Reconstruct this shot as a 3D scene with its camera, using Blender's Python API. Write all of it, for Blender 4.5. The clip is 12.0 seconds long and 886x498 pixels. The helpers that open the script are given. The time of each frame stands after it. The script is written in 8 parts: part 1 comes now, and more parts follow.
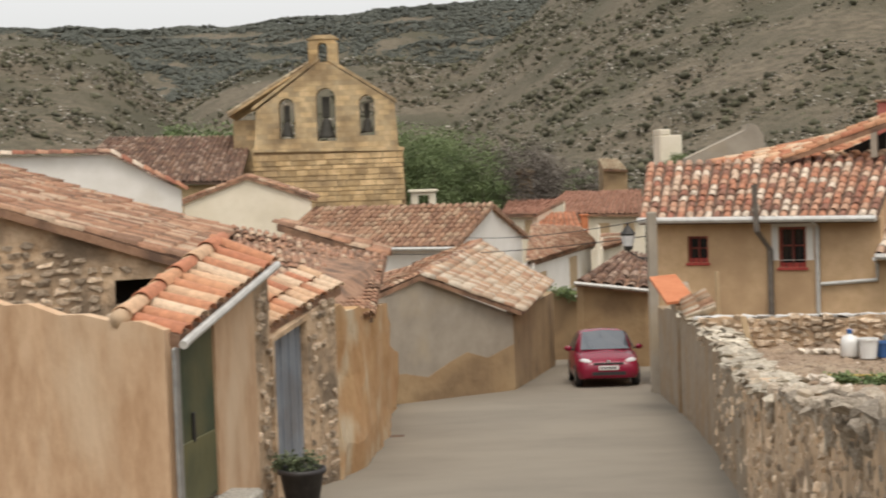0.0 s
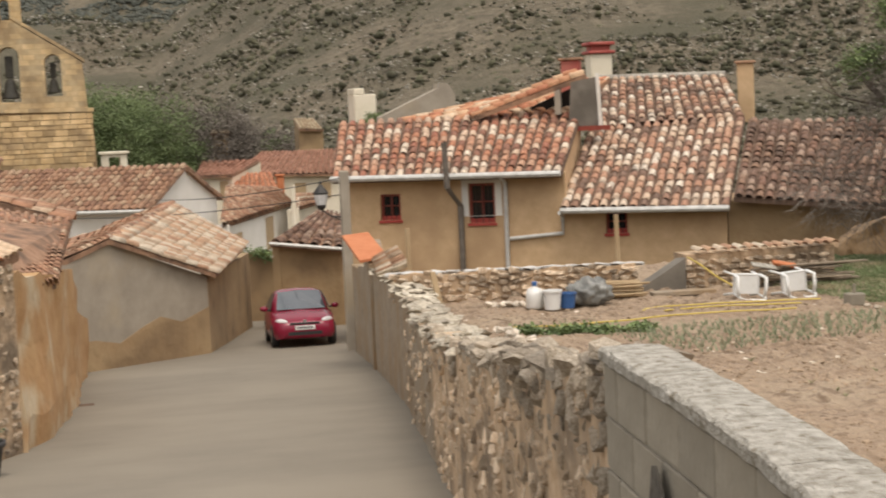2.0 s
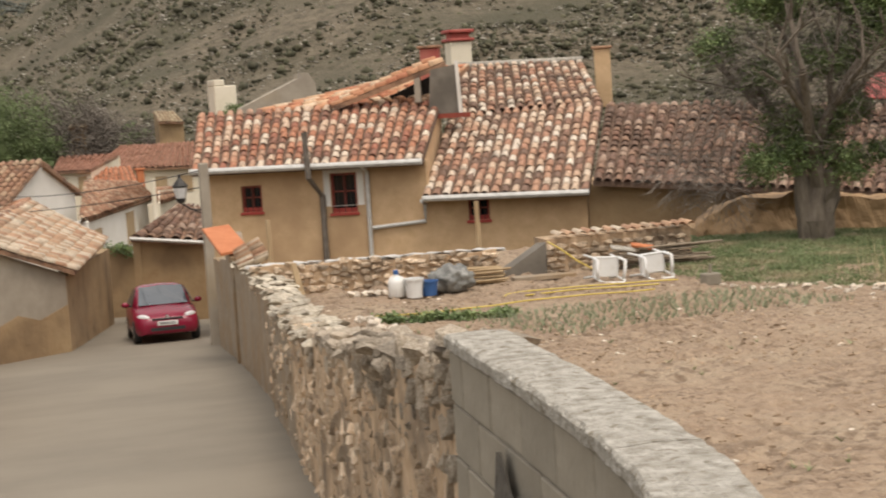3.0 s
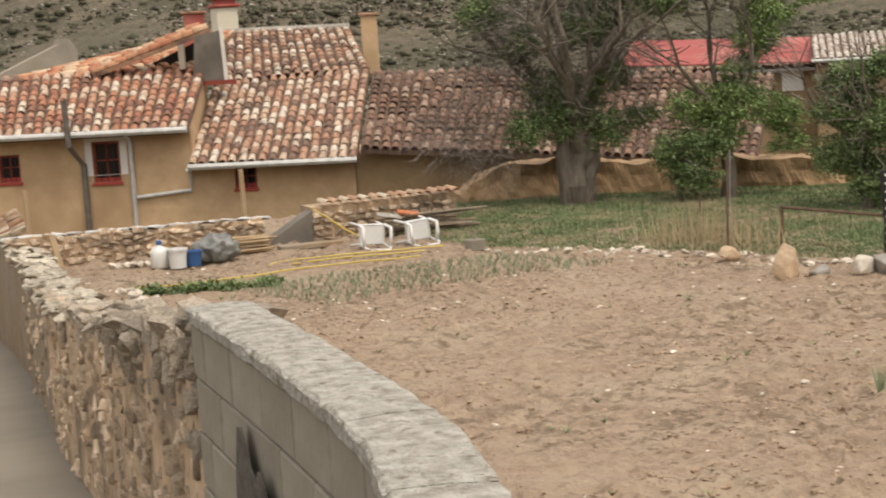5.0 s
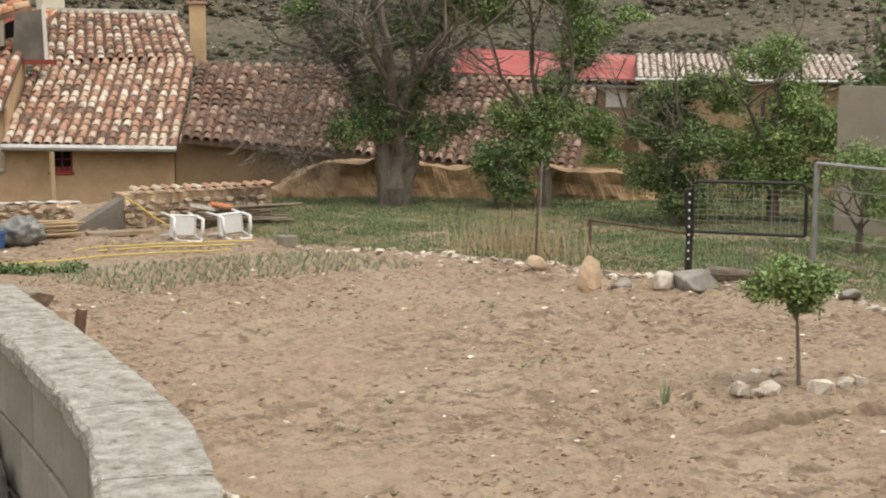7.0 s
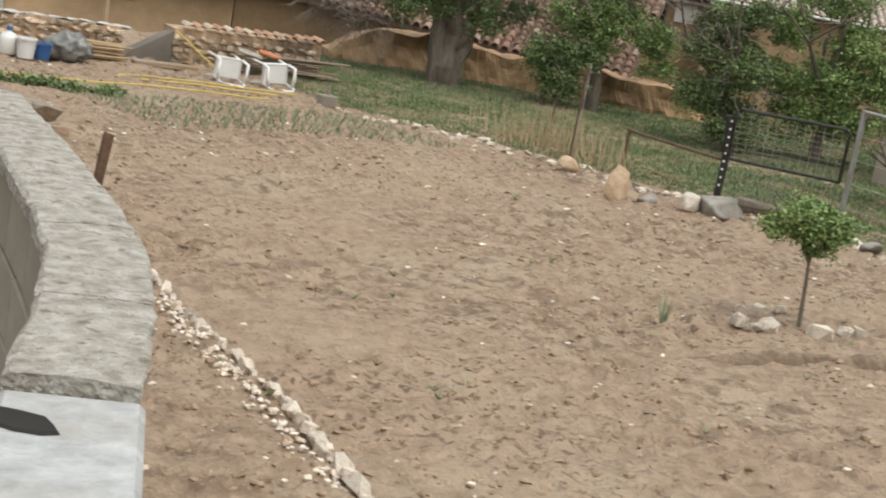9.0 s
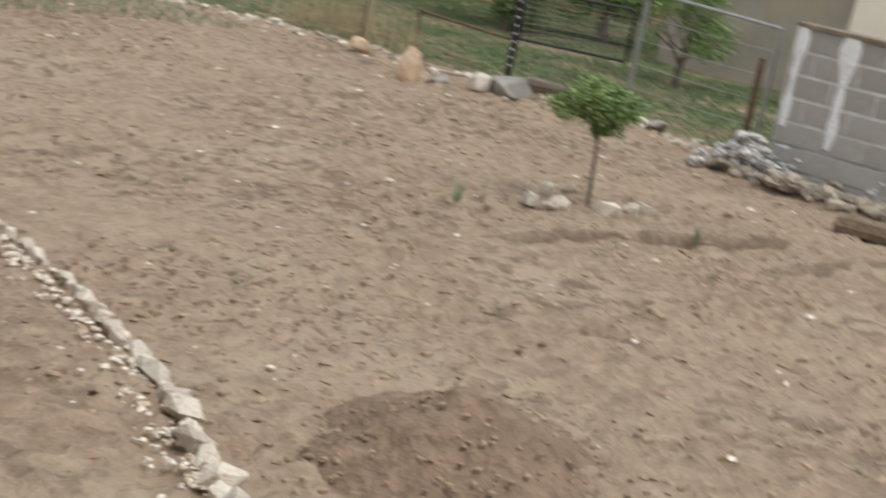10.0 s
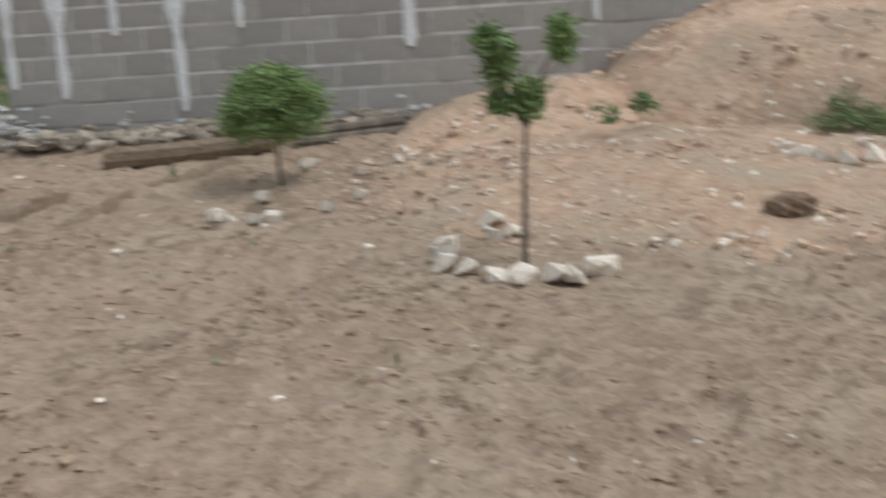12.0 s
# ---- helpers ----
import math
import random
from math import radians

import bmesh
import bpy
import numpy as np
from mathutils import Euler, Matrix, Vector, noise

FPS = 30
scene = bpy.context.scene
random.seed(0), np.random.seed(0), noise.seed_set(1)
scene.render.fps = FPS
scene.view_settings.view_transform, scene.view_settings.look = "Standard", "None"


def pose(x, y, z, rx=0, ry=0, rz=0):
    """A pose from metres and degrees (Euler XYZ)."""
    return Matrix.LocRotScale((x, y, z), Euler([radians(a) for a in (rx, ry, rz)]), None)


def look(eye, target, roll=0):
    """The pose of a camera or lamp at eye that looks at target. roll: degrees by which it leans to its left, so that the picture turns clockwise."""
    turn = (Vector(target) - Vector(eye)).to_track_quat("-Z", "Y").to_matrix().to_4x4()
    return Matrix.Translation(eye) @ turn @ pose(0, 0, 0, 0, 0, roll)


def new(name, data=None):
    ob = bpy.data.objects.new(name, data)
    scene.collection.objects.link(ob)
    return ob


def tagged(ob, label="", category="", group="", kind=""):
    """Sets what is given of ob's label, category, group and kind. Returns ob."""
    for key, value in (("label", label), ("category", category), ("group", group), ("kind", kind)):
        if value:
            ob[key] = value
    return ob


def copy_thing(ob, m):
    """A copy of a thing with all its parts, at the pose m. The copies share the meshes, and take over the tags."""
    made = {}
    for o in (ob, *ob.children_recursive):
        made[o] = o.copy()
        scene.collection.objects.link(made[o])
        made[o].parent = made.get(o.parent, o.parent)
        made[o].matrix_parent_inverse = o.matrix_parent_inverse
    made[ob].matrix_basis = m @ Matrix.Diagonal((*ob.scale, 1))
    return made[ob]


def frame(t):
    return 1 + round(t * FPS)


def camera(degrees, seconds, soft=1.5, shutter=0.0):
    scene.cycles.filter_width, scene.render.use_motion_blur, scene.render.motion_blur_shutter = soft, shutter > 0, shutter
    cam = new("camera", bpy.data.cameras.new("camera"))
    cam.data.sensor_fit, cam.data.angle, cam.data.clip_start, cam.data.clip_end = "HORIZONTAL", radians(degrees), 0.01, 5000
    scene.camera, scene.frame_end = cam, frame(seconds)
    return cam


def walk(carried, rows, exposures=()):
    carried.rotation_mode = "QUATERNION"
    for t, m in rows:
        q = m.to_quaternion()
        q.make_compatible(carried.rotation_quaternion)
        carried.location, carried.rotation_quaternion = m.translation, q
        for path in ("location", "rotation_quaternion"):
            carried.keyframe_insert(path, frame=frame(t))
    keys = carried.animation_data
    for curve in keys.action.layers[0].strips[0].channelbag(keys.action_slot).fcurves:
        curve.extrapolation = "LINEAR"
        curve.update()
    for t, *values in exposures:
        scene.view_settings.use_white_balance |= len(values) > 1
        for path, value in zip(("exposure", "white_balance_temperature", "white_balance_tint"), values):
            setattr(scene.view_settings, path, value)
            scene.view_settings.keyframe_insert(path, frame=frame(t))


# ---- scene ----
# ---- camera: a hand-held pan from the top of the lane ----
cam = camera(31.97, 12.0, soft=1.9, shutter=0.5)
# seconds, eye x, y, z, heading (clockwise from +y), pitch, roll
ROWS = [
    (0.0, 0.003, 0.002, 2.842, 2.98, -2.83, -1.97),
    (0.5, 0.055, 0.050, 2.830, 6.05, -2.89, -2.46),
    (1.0, 0.100, 0.095, 2.820, 9.05, -3.36, -2.11),
    (1.5, 0.130, 0.121, 2.816, 11.76, -4.28, -1.98),
    (2.0, 0.177, 0.138, 2.811, 14.01, -4.73, -2.52),
    (2.5, 0.234, 0.157, 2.806, 16.41, -5.04, -3.56),
    (3.0, 0.284, 0.178, 2.798, 18.92, -5.39, -3.53),
    (3.2, 0.300, 0.188, 2.797, 19.80, -5.54, -2.95),
    (5.0, 0.419, 0.227, 2.785, 27.27, -7.09, -3.40),
    (5.5, 0.460, 0.206, 2.775, 29.05, -7.49, -3.32),
    (6.0, 0.520, 0.195, 2.770, 31.22, -7.80, -2.24),
    (6.5, 0.559, 0.172, 2.773, 32.82, -7.68, -0.39),
    (6.7, 0.569, 0.157, 2.774, 33.30, -7.39, -0.12),
    (8.3, 0.688, -0.005, 2.769, 33.53, -8.82, 4.03),
    (8.5, 0.705, -0.012, 2.772, 32.56, -10.72, 6.00),
    (9.0, 0.697, 0.000, 2.785, 32.73, -11.67, 9.85),
    (9.5, 0.700, -0.010, 2.794, 35.13, -12.82, 11.84),
    (10.0, 0.670, -0.005, 2.799, 41.28, -14.64, 10.81),
    (10.5, 0.639, -0.010, 2.806, 47.44, -14.69, 5.60),
    (11.0, 0.628, -0.010, 2.808, 52.36, -13.01, 1.77),
    (11.5, 0.561, -0.012, 2.765, 59.14, -12.96, -2.22),
    (12.0, 0.495, -0.038, 2.666, 67.89, -14.44, -4.30),
]


def aim(x, y, z, heading, pitch, roll):
    h, p = radians(heading), radians(pitch)
    way = Vector((math.sin(h) * math.cos(p), math.cos(h) * math.cos(p), math.sin(p)))
    eye = Vector((x, y, z))
    return look(eye, eye + way, roll)


EXPOSURES = [(0.0, 0.42, 6850, 11), (3.0, 0.42, 7150, 13), (6.5, 0.42, 6950, 10), (8.3, 0.60, 6600, 8), (9.0, 0.38, 6550, 8), (9.8, 0.25, 6350, 8), (11.0, 0.12, 6000, 7), (12.0, 0.02, 5950, 7)]
walk(cam, [(t, aim(*r)) for t, *r in ROWS], EXPOSURES)

# ---- light: a bright overcast afternoon ----
world = bpy.data.worlds.new("overcast_sky")
scene.world = world
world.use_nodes = True
wn, wl = world.node_tree.nodes, world.node_tree.links
sky = wn.new("ShaderNodeTexSky")
sky.sky_type = "NISHITA"
sky.sun_disc = False
sky.sun_elevation = radians(66)
sky.sun_rotation = radians(171)
sky.dust_density = 6.0
sky.air_density = 1.2
grey = wn.new("ShaderNodeHueSaturation")
grey.inputs["Saturation"].default_value = 0.25
wl.new(sky.outputs[0], grey.inputs["Color"])
cloud = wn.new("ShaderNodeMixRGB")
cloud.inputs[0].default_value = 0.6
cloud.inputs[2].default_value = (4.4, 4.6, 4.8, 1)
wl.new(grey.outputs[0], cloud.inputs[1])
wl.new(cloud.outputs[0], wn["Background"].inputs["Color"])
wn["Background"].inputs["Strength"].default_value = 0.17
sun = new("sun", bpy.data.lights.new("sun", "SUN"))
sun.data.energy = 0.9
sun.data.angle = radians(20)
sun.data.color = (1.0, 0.95, 0.87)
sun.matrix_world = look((0, 0, 60), (-4, 26, 0))

# ---- materials ----
def mat(name, a, b, scale=6.0, rough=0.9, bump=0.4, c=None, cscale=0.7, clow=0.45, chigh=0.65, dist=0.03, stretch=(1, 1, 1), vary=0.0, metal=0.0, fine=8.0):
    """Two tones of grain, a third tone of large stains, a fine relief; vary mixes in a tone for each piece."""
    m = bpy.data.materials.new(name)
    m.use_nodes = True
    n, l = m.node_tree.nodes, m.node_tree.links
    out = n["Principled BSDF"]
    tc = n.new("ShaderNodeTexCoord")
    mp = n.new("ShaderNodeMapping")
    mp.inputs["Scale"].default_value = stretch
    l.new(tc.outputs["Object"], mp.inputs["Vector"])
    n1 = n.new("ShaderNodeTexNoise")
    n1.inputs["Scale"].default_value, n1.inputs["Detail"].default_value, n1.inputs["Roughness"].default_value = scale, 6, 0.65
    l.new(mp.outputs[0], n1.inputs["Vector"])
    r1 = n.new("ShaderNodeValToRGB")
    r1.color_ramp.elements[0].color, r1.color_ramp.elements[1].color = (*a, 1), (*b, 1)
    r1.color_ramp.elements[0].position, r1.color_ramp.elements[1].position = 0.35, 0.68
    l.new(n1.outputs["Fac"], r1.inputs[0])
    col = r1.outputs[0]
    if c:
        n2 = n.new("ShaderNodeTexNoise")
        n2.inputs["Scale"].default_value, n2.inputs["Detail"].default_value = cscale, 5
        l.new(mp.outputs[0], n2.inputs["Vector"])
        r2 = n.new("ShaderNodeValToRGB")
        r2.color_ramp.elements[0].position, r2.color_ramp.elements[1].position = clow, chigh
        l.new(n2.outputs["Fac"], r2.inputs[0])
        mx = n.new("ShaderNodeMixRGB")
        mx.inputs[2].default_value = (*c, 1)
        l.new(r2.outputs[0], mx.inputs[0])
        l.new(col, mx.inputs[1])
        col = mx.outputs[0]
    if vary:
        oi, ge = n.new("ShaderNodeObjectInfo"), n.new("ShaderNodeNewGeometry")
        ad, fr = n.new("ShaderNodeMath"), n.new("ShaderNodeMath")
        fr.operation = "FRACT"
        l.new(oi.outputs["Random"], ad.inputs[0])
        l.new(ge.outputs["Random Per Island"], ad.inputs[1])
        l.new(ad.outputs[0], fr.inputs[0])
        ma = n.new("ShaderNodeMapRange")
        ma.inputs["To Min"].default_value, ma.inputs["To Max"].default_value = 1 - vary, 1 + vary
        l.new(fr.outputs[0], ma.inputs["Value"])
        hs = n.new("ShaderNodeHueSaturation")
        l.new(ma.outputs[0], hs.inputs["Value"])
        l.new(col, hs.inputs["Color"])
        col = hs.outputs[0]
    l.new(col, out.inputs["Base Color"])
    out.inputs["Roughness"].default_value = rough
    out.inputs["Metallic"].default_value = metal
    if bump:
        n3 = n.new("ShaderNodeTexNoise")
        n3.inputs["Scale"].default_value, n3.inputs["Detail"].default_value = scale * fine / 4, 5
        l.new(mp.outputs[0], n3.inputs["Vector"])
        bp = n.new("ShaderNodeBump")
        bp.inputs["Strength"].default_value, bp.inputs["Distance"].default_value = bump, dist
        l.new(n3.outputs["Fac"], bp.inputs["Height"])
        l.new(bp.outputs[0], out.inputs["Normal"])
    return m


def tile_mat(name, tones, grime=0.5):
    """Fired clay tiles: every piece has a tone of its own, with lichen and soot over it."""
    m = mat(name, (0.5, 0.5, 0.5), (0.5, 0.5, 0.5), 30, 0.9, 0.5, dist=0.01)
    n, l = m.node_tree.nodes, m.node_tree.links
    out = n["Principled BSDF"]
    oi, ge = n.new("ShaderNodeObjectInfo"), n.new("ShaderNodeNewGeometry")
    ad, fr = n.new("ShaderNodeMath"), n.new("ShaderNodeMath")
    fr.operation = "FRACT"
    l.new(oi.outputs["Random"], ad.inputs[0])
    l.new(ge.outputs["Random Per Island"], ad.inputs[1])
    l.new(ad.outputs[0], fr.inputs[0])
    ramp = n.new("ShaderNodeValToRGB")
    ramp.color_ramp.interpolation = "CONSTANT"
    e = ramp.color_ramp.elements
    while len(e) < len(tones):
        e.new(0.5)
    for i, (q, t) in enumerate(zip(e, tones)):
        q.position, q.color = i / len(tones), (*t, 1)
    l.new(fr.outputs[0], ramp.inputs[0])
    tc = n.new("ShaderNodeTexCoord")
    ge2 = n.new("ShaderNodeNewGeometry")
    n2 = n.new("ShaderNodeTexNoise")
    n2.inputs["Scale"].default_value, n2.inputs["Detail"].default_value, n2.inputs["Roughness"].default_value = 1.6, 7, 0.7
    l.new(ge2.outputs["Position"], n2.inputs["Vector"])
    r2 = n.new("ShaderNodeValToRGB")
    r2.color_ramp.elements[0].position, r2.color_ramp.elements[1].position = 0.52, 0.72
    r2.color_ramp.elements[1].color = (grime, grime, grime, 1)
    l.new(n2.outputs["Fac"], r2.inputs[0])
    mx = n.new("ShaderNodeMixRGB")
    mx.inputs[2].default_value = (0.085, 0.06, 0.045, 1)
    l.new(r2.outputs[0], mx.inputs[0])
    l.new(ramp.outputs[0], mx.inputs[1])
    n4 = n.new("ShaderNodeTexNoise")
    n4.inputs["Scale"].default_value, n4.inputs["Detail"].default_value = 14, 6
    l.new(ge2.outputs["Position"], n4.inputs["Vector"])
    r4 = n.new("ShaderNodeMapRange")
    r4.inputs["To Min"].default_value, r4.inputs["To Max"].default_value = 0.55, 1.45
    l.new(n4.outputs["Fac"], r4.inputs["Value"])
    hs = n.new("ShaderNodeHueSaturation")
    l.new(r4.outputs[0], hs.inputs["Value"])
    l.new(mx.outputs[0], hs.inputs["Color"])
    l.new(hs.outputs[0], out.inputs["Base Color"])
    return m


def ashlar(name, a, b, mortar, bw=0.62, bh=0.3):
    """Coursed stone with joints, for walls far from the lane."""
    m = mat(name, a, b, 1.6, 0.95, 0.5, dist=0.05, c=(a[0] * 0.62, a[1] * 0.6, a[2] * 0.6), cscale=0.5)
    n, l = m.node_tree.nodes, m.node_tree.links
    out = n["Principled BSDF"]
    col = out.inputs["Base Color"].links[0].from_socket
    tc, sx, cb = n.new("ShaderNodeTexCoord"), n.new("ShaderNodeSeparateXYZ"), n.new("ShaderNodeCombineXYZ")
    ad = n.new("ShaderNodeMath")
    l.new(tc.outputs["Object"], sx.inputs[0])
    l.new(sx.outputs[0], ad.inputs[0])
    l.new(sx.outputs[1], ad.inputs[1])
    l.new(ad.outputs[0], cb.inputs[0])
    l.new(sx.outputs[2], cb.inputs[1])
    br = n.new("ShaderNodeTexBrick")
    br.inputs["Scale"].default_value = 1.0
    br.inputs["Brick Width"].default_value, br.inputs["Row Height"].default_value = bw, bh
    br.inputs["Mortar Size"].default_value = 0.02
    br.inputs["Mortar Smooth"].default_value = 0.6
    br.inputs["Color1"].default_value, br.inputs["Color2"].default_value = (0.75, 0.75, 0.75, 1), (1.15, 1.1, 1.0, 1)
    br.inputs["Mortar"].default_value = (*mortar, 1)
    l.new(cb.outputs[0], br.inputs["Vector"])
    mx = n.new("ShaderNodeMixRGB")
    mx.blend_type = "MULTIPLY"
    mx.inputs[0].default_value = 1.0
    l.new(col, mx.inputs[1])
    l.new(br.outputs["Color"], mx.inputs[2])
    l.new(mx.outputs[0], out.inputs["Base Color"])
    return m


CLAY = [(0.40, 0.18, 0.105), (0.46, 0.25, 0.16), (0.33, 0.135, 0.085), (0.55, 0.40, 0.29), (0.43, 0.20, 0.12), (0.62, 0.51, 0.40), (0.25, 0.12, 0.08), (0.45, 0.27, 0.18)]
MIXED = [(0.40, 0.22, 0.145), (0.54, 0.40, 0.29), (0.28, 0.16, 0.11), (0.60, 0.48, 0.37), (0.43, 0.25, 0.165), (0.64, 0.55, 0.45), (0.20, 0.125, 0.09), (0.49, 0.33, 0.23)]
OLD = [(0.37, 0.195, 0.118), (0.43, 0.255, 0.16), (0.29, 0.150, 0.092), (0.48, 0.345, 0.24), (0.34, 0.190, 0.118), (0.24, 0.138, 0.088)]
DUSK = [(0.20, 0.11, 0.075), (0.25, 0.15, 0.10), (0.14, 0.085, 0.06), (0.33, 0.23, 0.17), (0.17, 0.10, 0.07)]
PALE = [(0.52, 0.27, 0.15), (0.58, 0.38, 0.24), (0.48, 0.22, 0.12), (0.62, 0.46, 0.32), (0.44, 0.18, 0.10)]
M_TILE = tile_mat("clay_tile_orange", CLAY, 0.75)
M_TILE_MIX = tile_mat("clay_tile_mixed", MIXED, 0.85)
M_TILE_BROWN = tile_mat("clay_tile_brown", [(0.30, 0.165, 0.10), (0.34, 0.20, 0.125), (0.25, 0.135, 0.085), (0.38, 0.26, 0.17)], 0.7)
M_TILE_RED = tile_mat("clay_tile_red_brown", [(0.36, 0.175, 0.115), (0.40, 0.205, 0.14), (0.33, 0.16, 0.105)], 0.5)
M_TILE_ORANGE = tile_mat("clay_tile_fresh_orange", [(0.52, 0.21, 0.11), (0.56, 0.25, 0.14), (0.48, 0.19, 0.10)], 0.3)
M_BED_OLD = mat("old_roof_bed", (0.25, 0.14, 0.085), (0.37, 0.22, 0.14), 7, 0.95, 0.5, c=(0.13, 0.08, 0.055), cscale=2.5)
M_TILE_OLD = tile_mat("clay_tile_weathered", OLD, 0.8)
M_TILE_DARK = tile_mat("clay_tile_dark", DUSK, 0.8)
M_TILE_BEIGE = tile_mat("clay_tile_beige", [(0.45, 0.33, 0.23), (0.54, 0.43, 0.32), (0.40, 0.23, 0.145), (0.48, 0.30, 0.19), (0.58, 0.49, 0.38)], 0.5)
M_TILE_LICHEN = tile_mat("clay_tile_lichened", [(0.42, 0.33, 0.215), (0.48, 0.39, 0.26), (0.36, 0.27, 0.17)], 0.5)
M_TILE_PALE = tile_mat("clay_tile_pale", PALE, 0.45)
M_TILE_WHITE = tile_mat("clay_tile_bleached", [(0.6, 0.52, 0.45), (0.66, 0.6, 0.53), (0.52, 0.42, 0.35)], 0.3)
M_DECK = mat("roof_bed", (0.10, 0.065, 0.046), (0.18, 0.11, 0.075), 9, 0.95, 0.5)
M_PLASTER = mat("ochre_render", (0.55, 0.37, 0.21), (0.66, 0.46, 0.275), 3, 0.95, 0.3, c=(0.44, 0.29, 0.165), cscale=0.55, dist=0.02)
M_STUCCO = mat("pink_stucco", (0.43, 0.265, 0.15), (0.60, 0.41, 0.26), 3.4, 0.95, 0.6, c=(0.60, 0.45, 0.31), cscale=1.3, stretch=(1, 1, 0.4), clow=0.48, chigh=0.72)
M_EARTH = mat("mud_render", (0.33, 0.22, 0.12), (0.42, 0.30, 0.17), 1.8, 0.97, 0.7, c=(0.24, 0.16, 0.09), cscale=0.9, dist=0.06)
M_ORANGE = mat("orange_mud_render", (0.42, 0.23, 0.10), (0.50, 0.31, 0.15), 2.0, 0.97, 0.7, c=(0.55, 0.44, 0.30), cscale=1.1, dist=0.06, clow=0.5, chigh=0.66)
M_GREYWALL = mat("grey_cement_render", (0.295, 0.255, 0.205), (0.385, 0.335, 0.27), 1.4, 0.95, 0.4, c=(0.42, 0.335, 0.225), cscale=0.45, clow=0.52, chigh=0.7)
M_WHITE = mat("whitewash", (0.76, 0.73, 0.67), (0.84, 0.81, 0.76), 1.2, 0.9, 0.2, c=(0.55, 0.50, 0.41), cscale=0.4, clow=0.55, chigh=0.85)
M_CREAM = mat("cream_render", (0.72, 0.65, 0.51), (0.80, 0.73, 0.60), 1.2, 0.9, 0.2, c=(0.52, 0.46, 0.35), cscale=0.35, clow=0.5, chigh=0.8)
M_STONE = mat("field_stone", (0.53, 0.385, 0.255), (0.80, 0.67, 0.52), 11, 0.95, 0.8, c=(0.27, 0.20, 0.14), cscale=3, vary=0.45, clow=0.45, chigh=0.7)
M_STONE_LICHEN = mat("lichen_stone", (0.26, 0.205, 0.15), (0.54, 0.465, 0.37), 9, 0.95, 0.8, c=(0.52, 0.46, 0.37), cscale=4, vary=0.35, clow=0.55, chigh=0.7)
M_STONE_PALE = mat("pale_limestone", (0.60, 0.52, 0.42), (0.82, 0.75, 0.65), 9, 0.9, 0.6, c=(0.50, 0.34, 0.21), cscale=5, vary=0.2, clow=0.5, chigh=0.75)
M_MORTAR = mat("earth_mortar", (0.45, 0.305, 0.185), (0.63, 0.47, 0.32), 5, 0.97, 0.9, c=(0.21, 0.155, 0.105), cscale=1.6, dist=0.05)
M_CHURCH = ashlar("golden_sandstone", (0.53, 0.37, 0.19), (0.70, 0.53, 0.31), (0.78, 0.72, 0.62))
M_CHURCH_STONE = mat("hewn_sandstone", (0.50, 0.335, 0.165), (0.72, 0.53, 0.30), 1.8, 0.95, 0.5, c=(0.36, 0.255, 0.145), cscale=0.7, vary=0.28, dist=0.05)
M_CHURCH_DARK = ashlar("weathered_sandstone", (0.50, 0.37, 0.215), (0.66, 0.52, 0.33), (0.82, 0.78, 0.72))
M_BLOCK = mat("concrete_block", (0.255, 0.226, 0.178), (0.33, 0.293, 0.233), 12, 0.95, 0.6, c=(0.22, 0.19, 0.145), cscale=3.0, vary=0.08, dist=0.008)
M_JOINT = mat("cement_joint", (0.29, 0.26, 0.21), (0.35, 0.315, 0.26), 20, 0.95, 0.5, dist=0.006)
M_CAP = mat("trowelled_cement", (0.315, 0.285, 0.235), (0.60, 0.57, 0.51), 19, 0.93, 1.0, c=(0.23, 0.195, 0.14), cscale=22, clow=0.585, chigh=0.68, dist=0.03, fine=14)
M_CAP_BLUE = mat("smooth_cement", (0.33, 0.335, 0.33), (0.50, 0.505, 0.495), 13, 0.88, 0.8, c=(0.33, 0.31, 0.275), cscale=4, dist=0.02, clow=0.5, chigh=0.75)
M_ROAD = mat("worn_concrete_road", (0.195, 0.168, 0.131), (0.216, 0.188, 0.148), 1.1, 0.9, 0.10, c=(0.240, 0.208, 0.162), cscale=0.4, dist=0.02)
def patchy(m, tone, small, large, low, high):
    """Lays a second tone over a material in clumps that gather in larger patches."""
    n, l = m.node_tree.nodes, m.node_tree.links
    base = n["Principled BSDF"].inputs["Base Color"]
    col = base.links[0].from_socket
    tc = n.new("ShaderNodeTexCoord")
    fields = []
    for scale, a, b in ((small, low, high), (large, 0.43, 0.60)):
        t = n.new("ShaderNodeTexNoise")
        t.inputs["Scale"].default_value, t.inputs["Detail"].default_value, t.inputs["Roughness"].default_value = scale, 4, 0.6
        l.new(tc.outputs["Object"], t.inputs["Vector"])
        r = n.new("ShaderNodeMapRange")
        r.inputs["From Min"].default_value, r.inputs["From Max"].default_value = a, b
        l.new(t.outputs["Fac"], r.inputs["Value"])
        fields.append(r.outputs[0])
    mul = n.new("ShaderNodeMath")
    mul.operation = "MULTIPLY"
    l.new(fields[0], mul.inputs[0])
    l.new(fields[1], mul.inputs[1])
    mx = n.new("ShaderNodeMixRGB")
    mx.inputs[2].default_value = (*tone, 1)
    l.new(mul.outputs[0], mx.inputs[0])
    l.new(col, mx.inputs[1])
    l.new(mx.outputs[0], base)
    return m


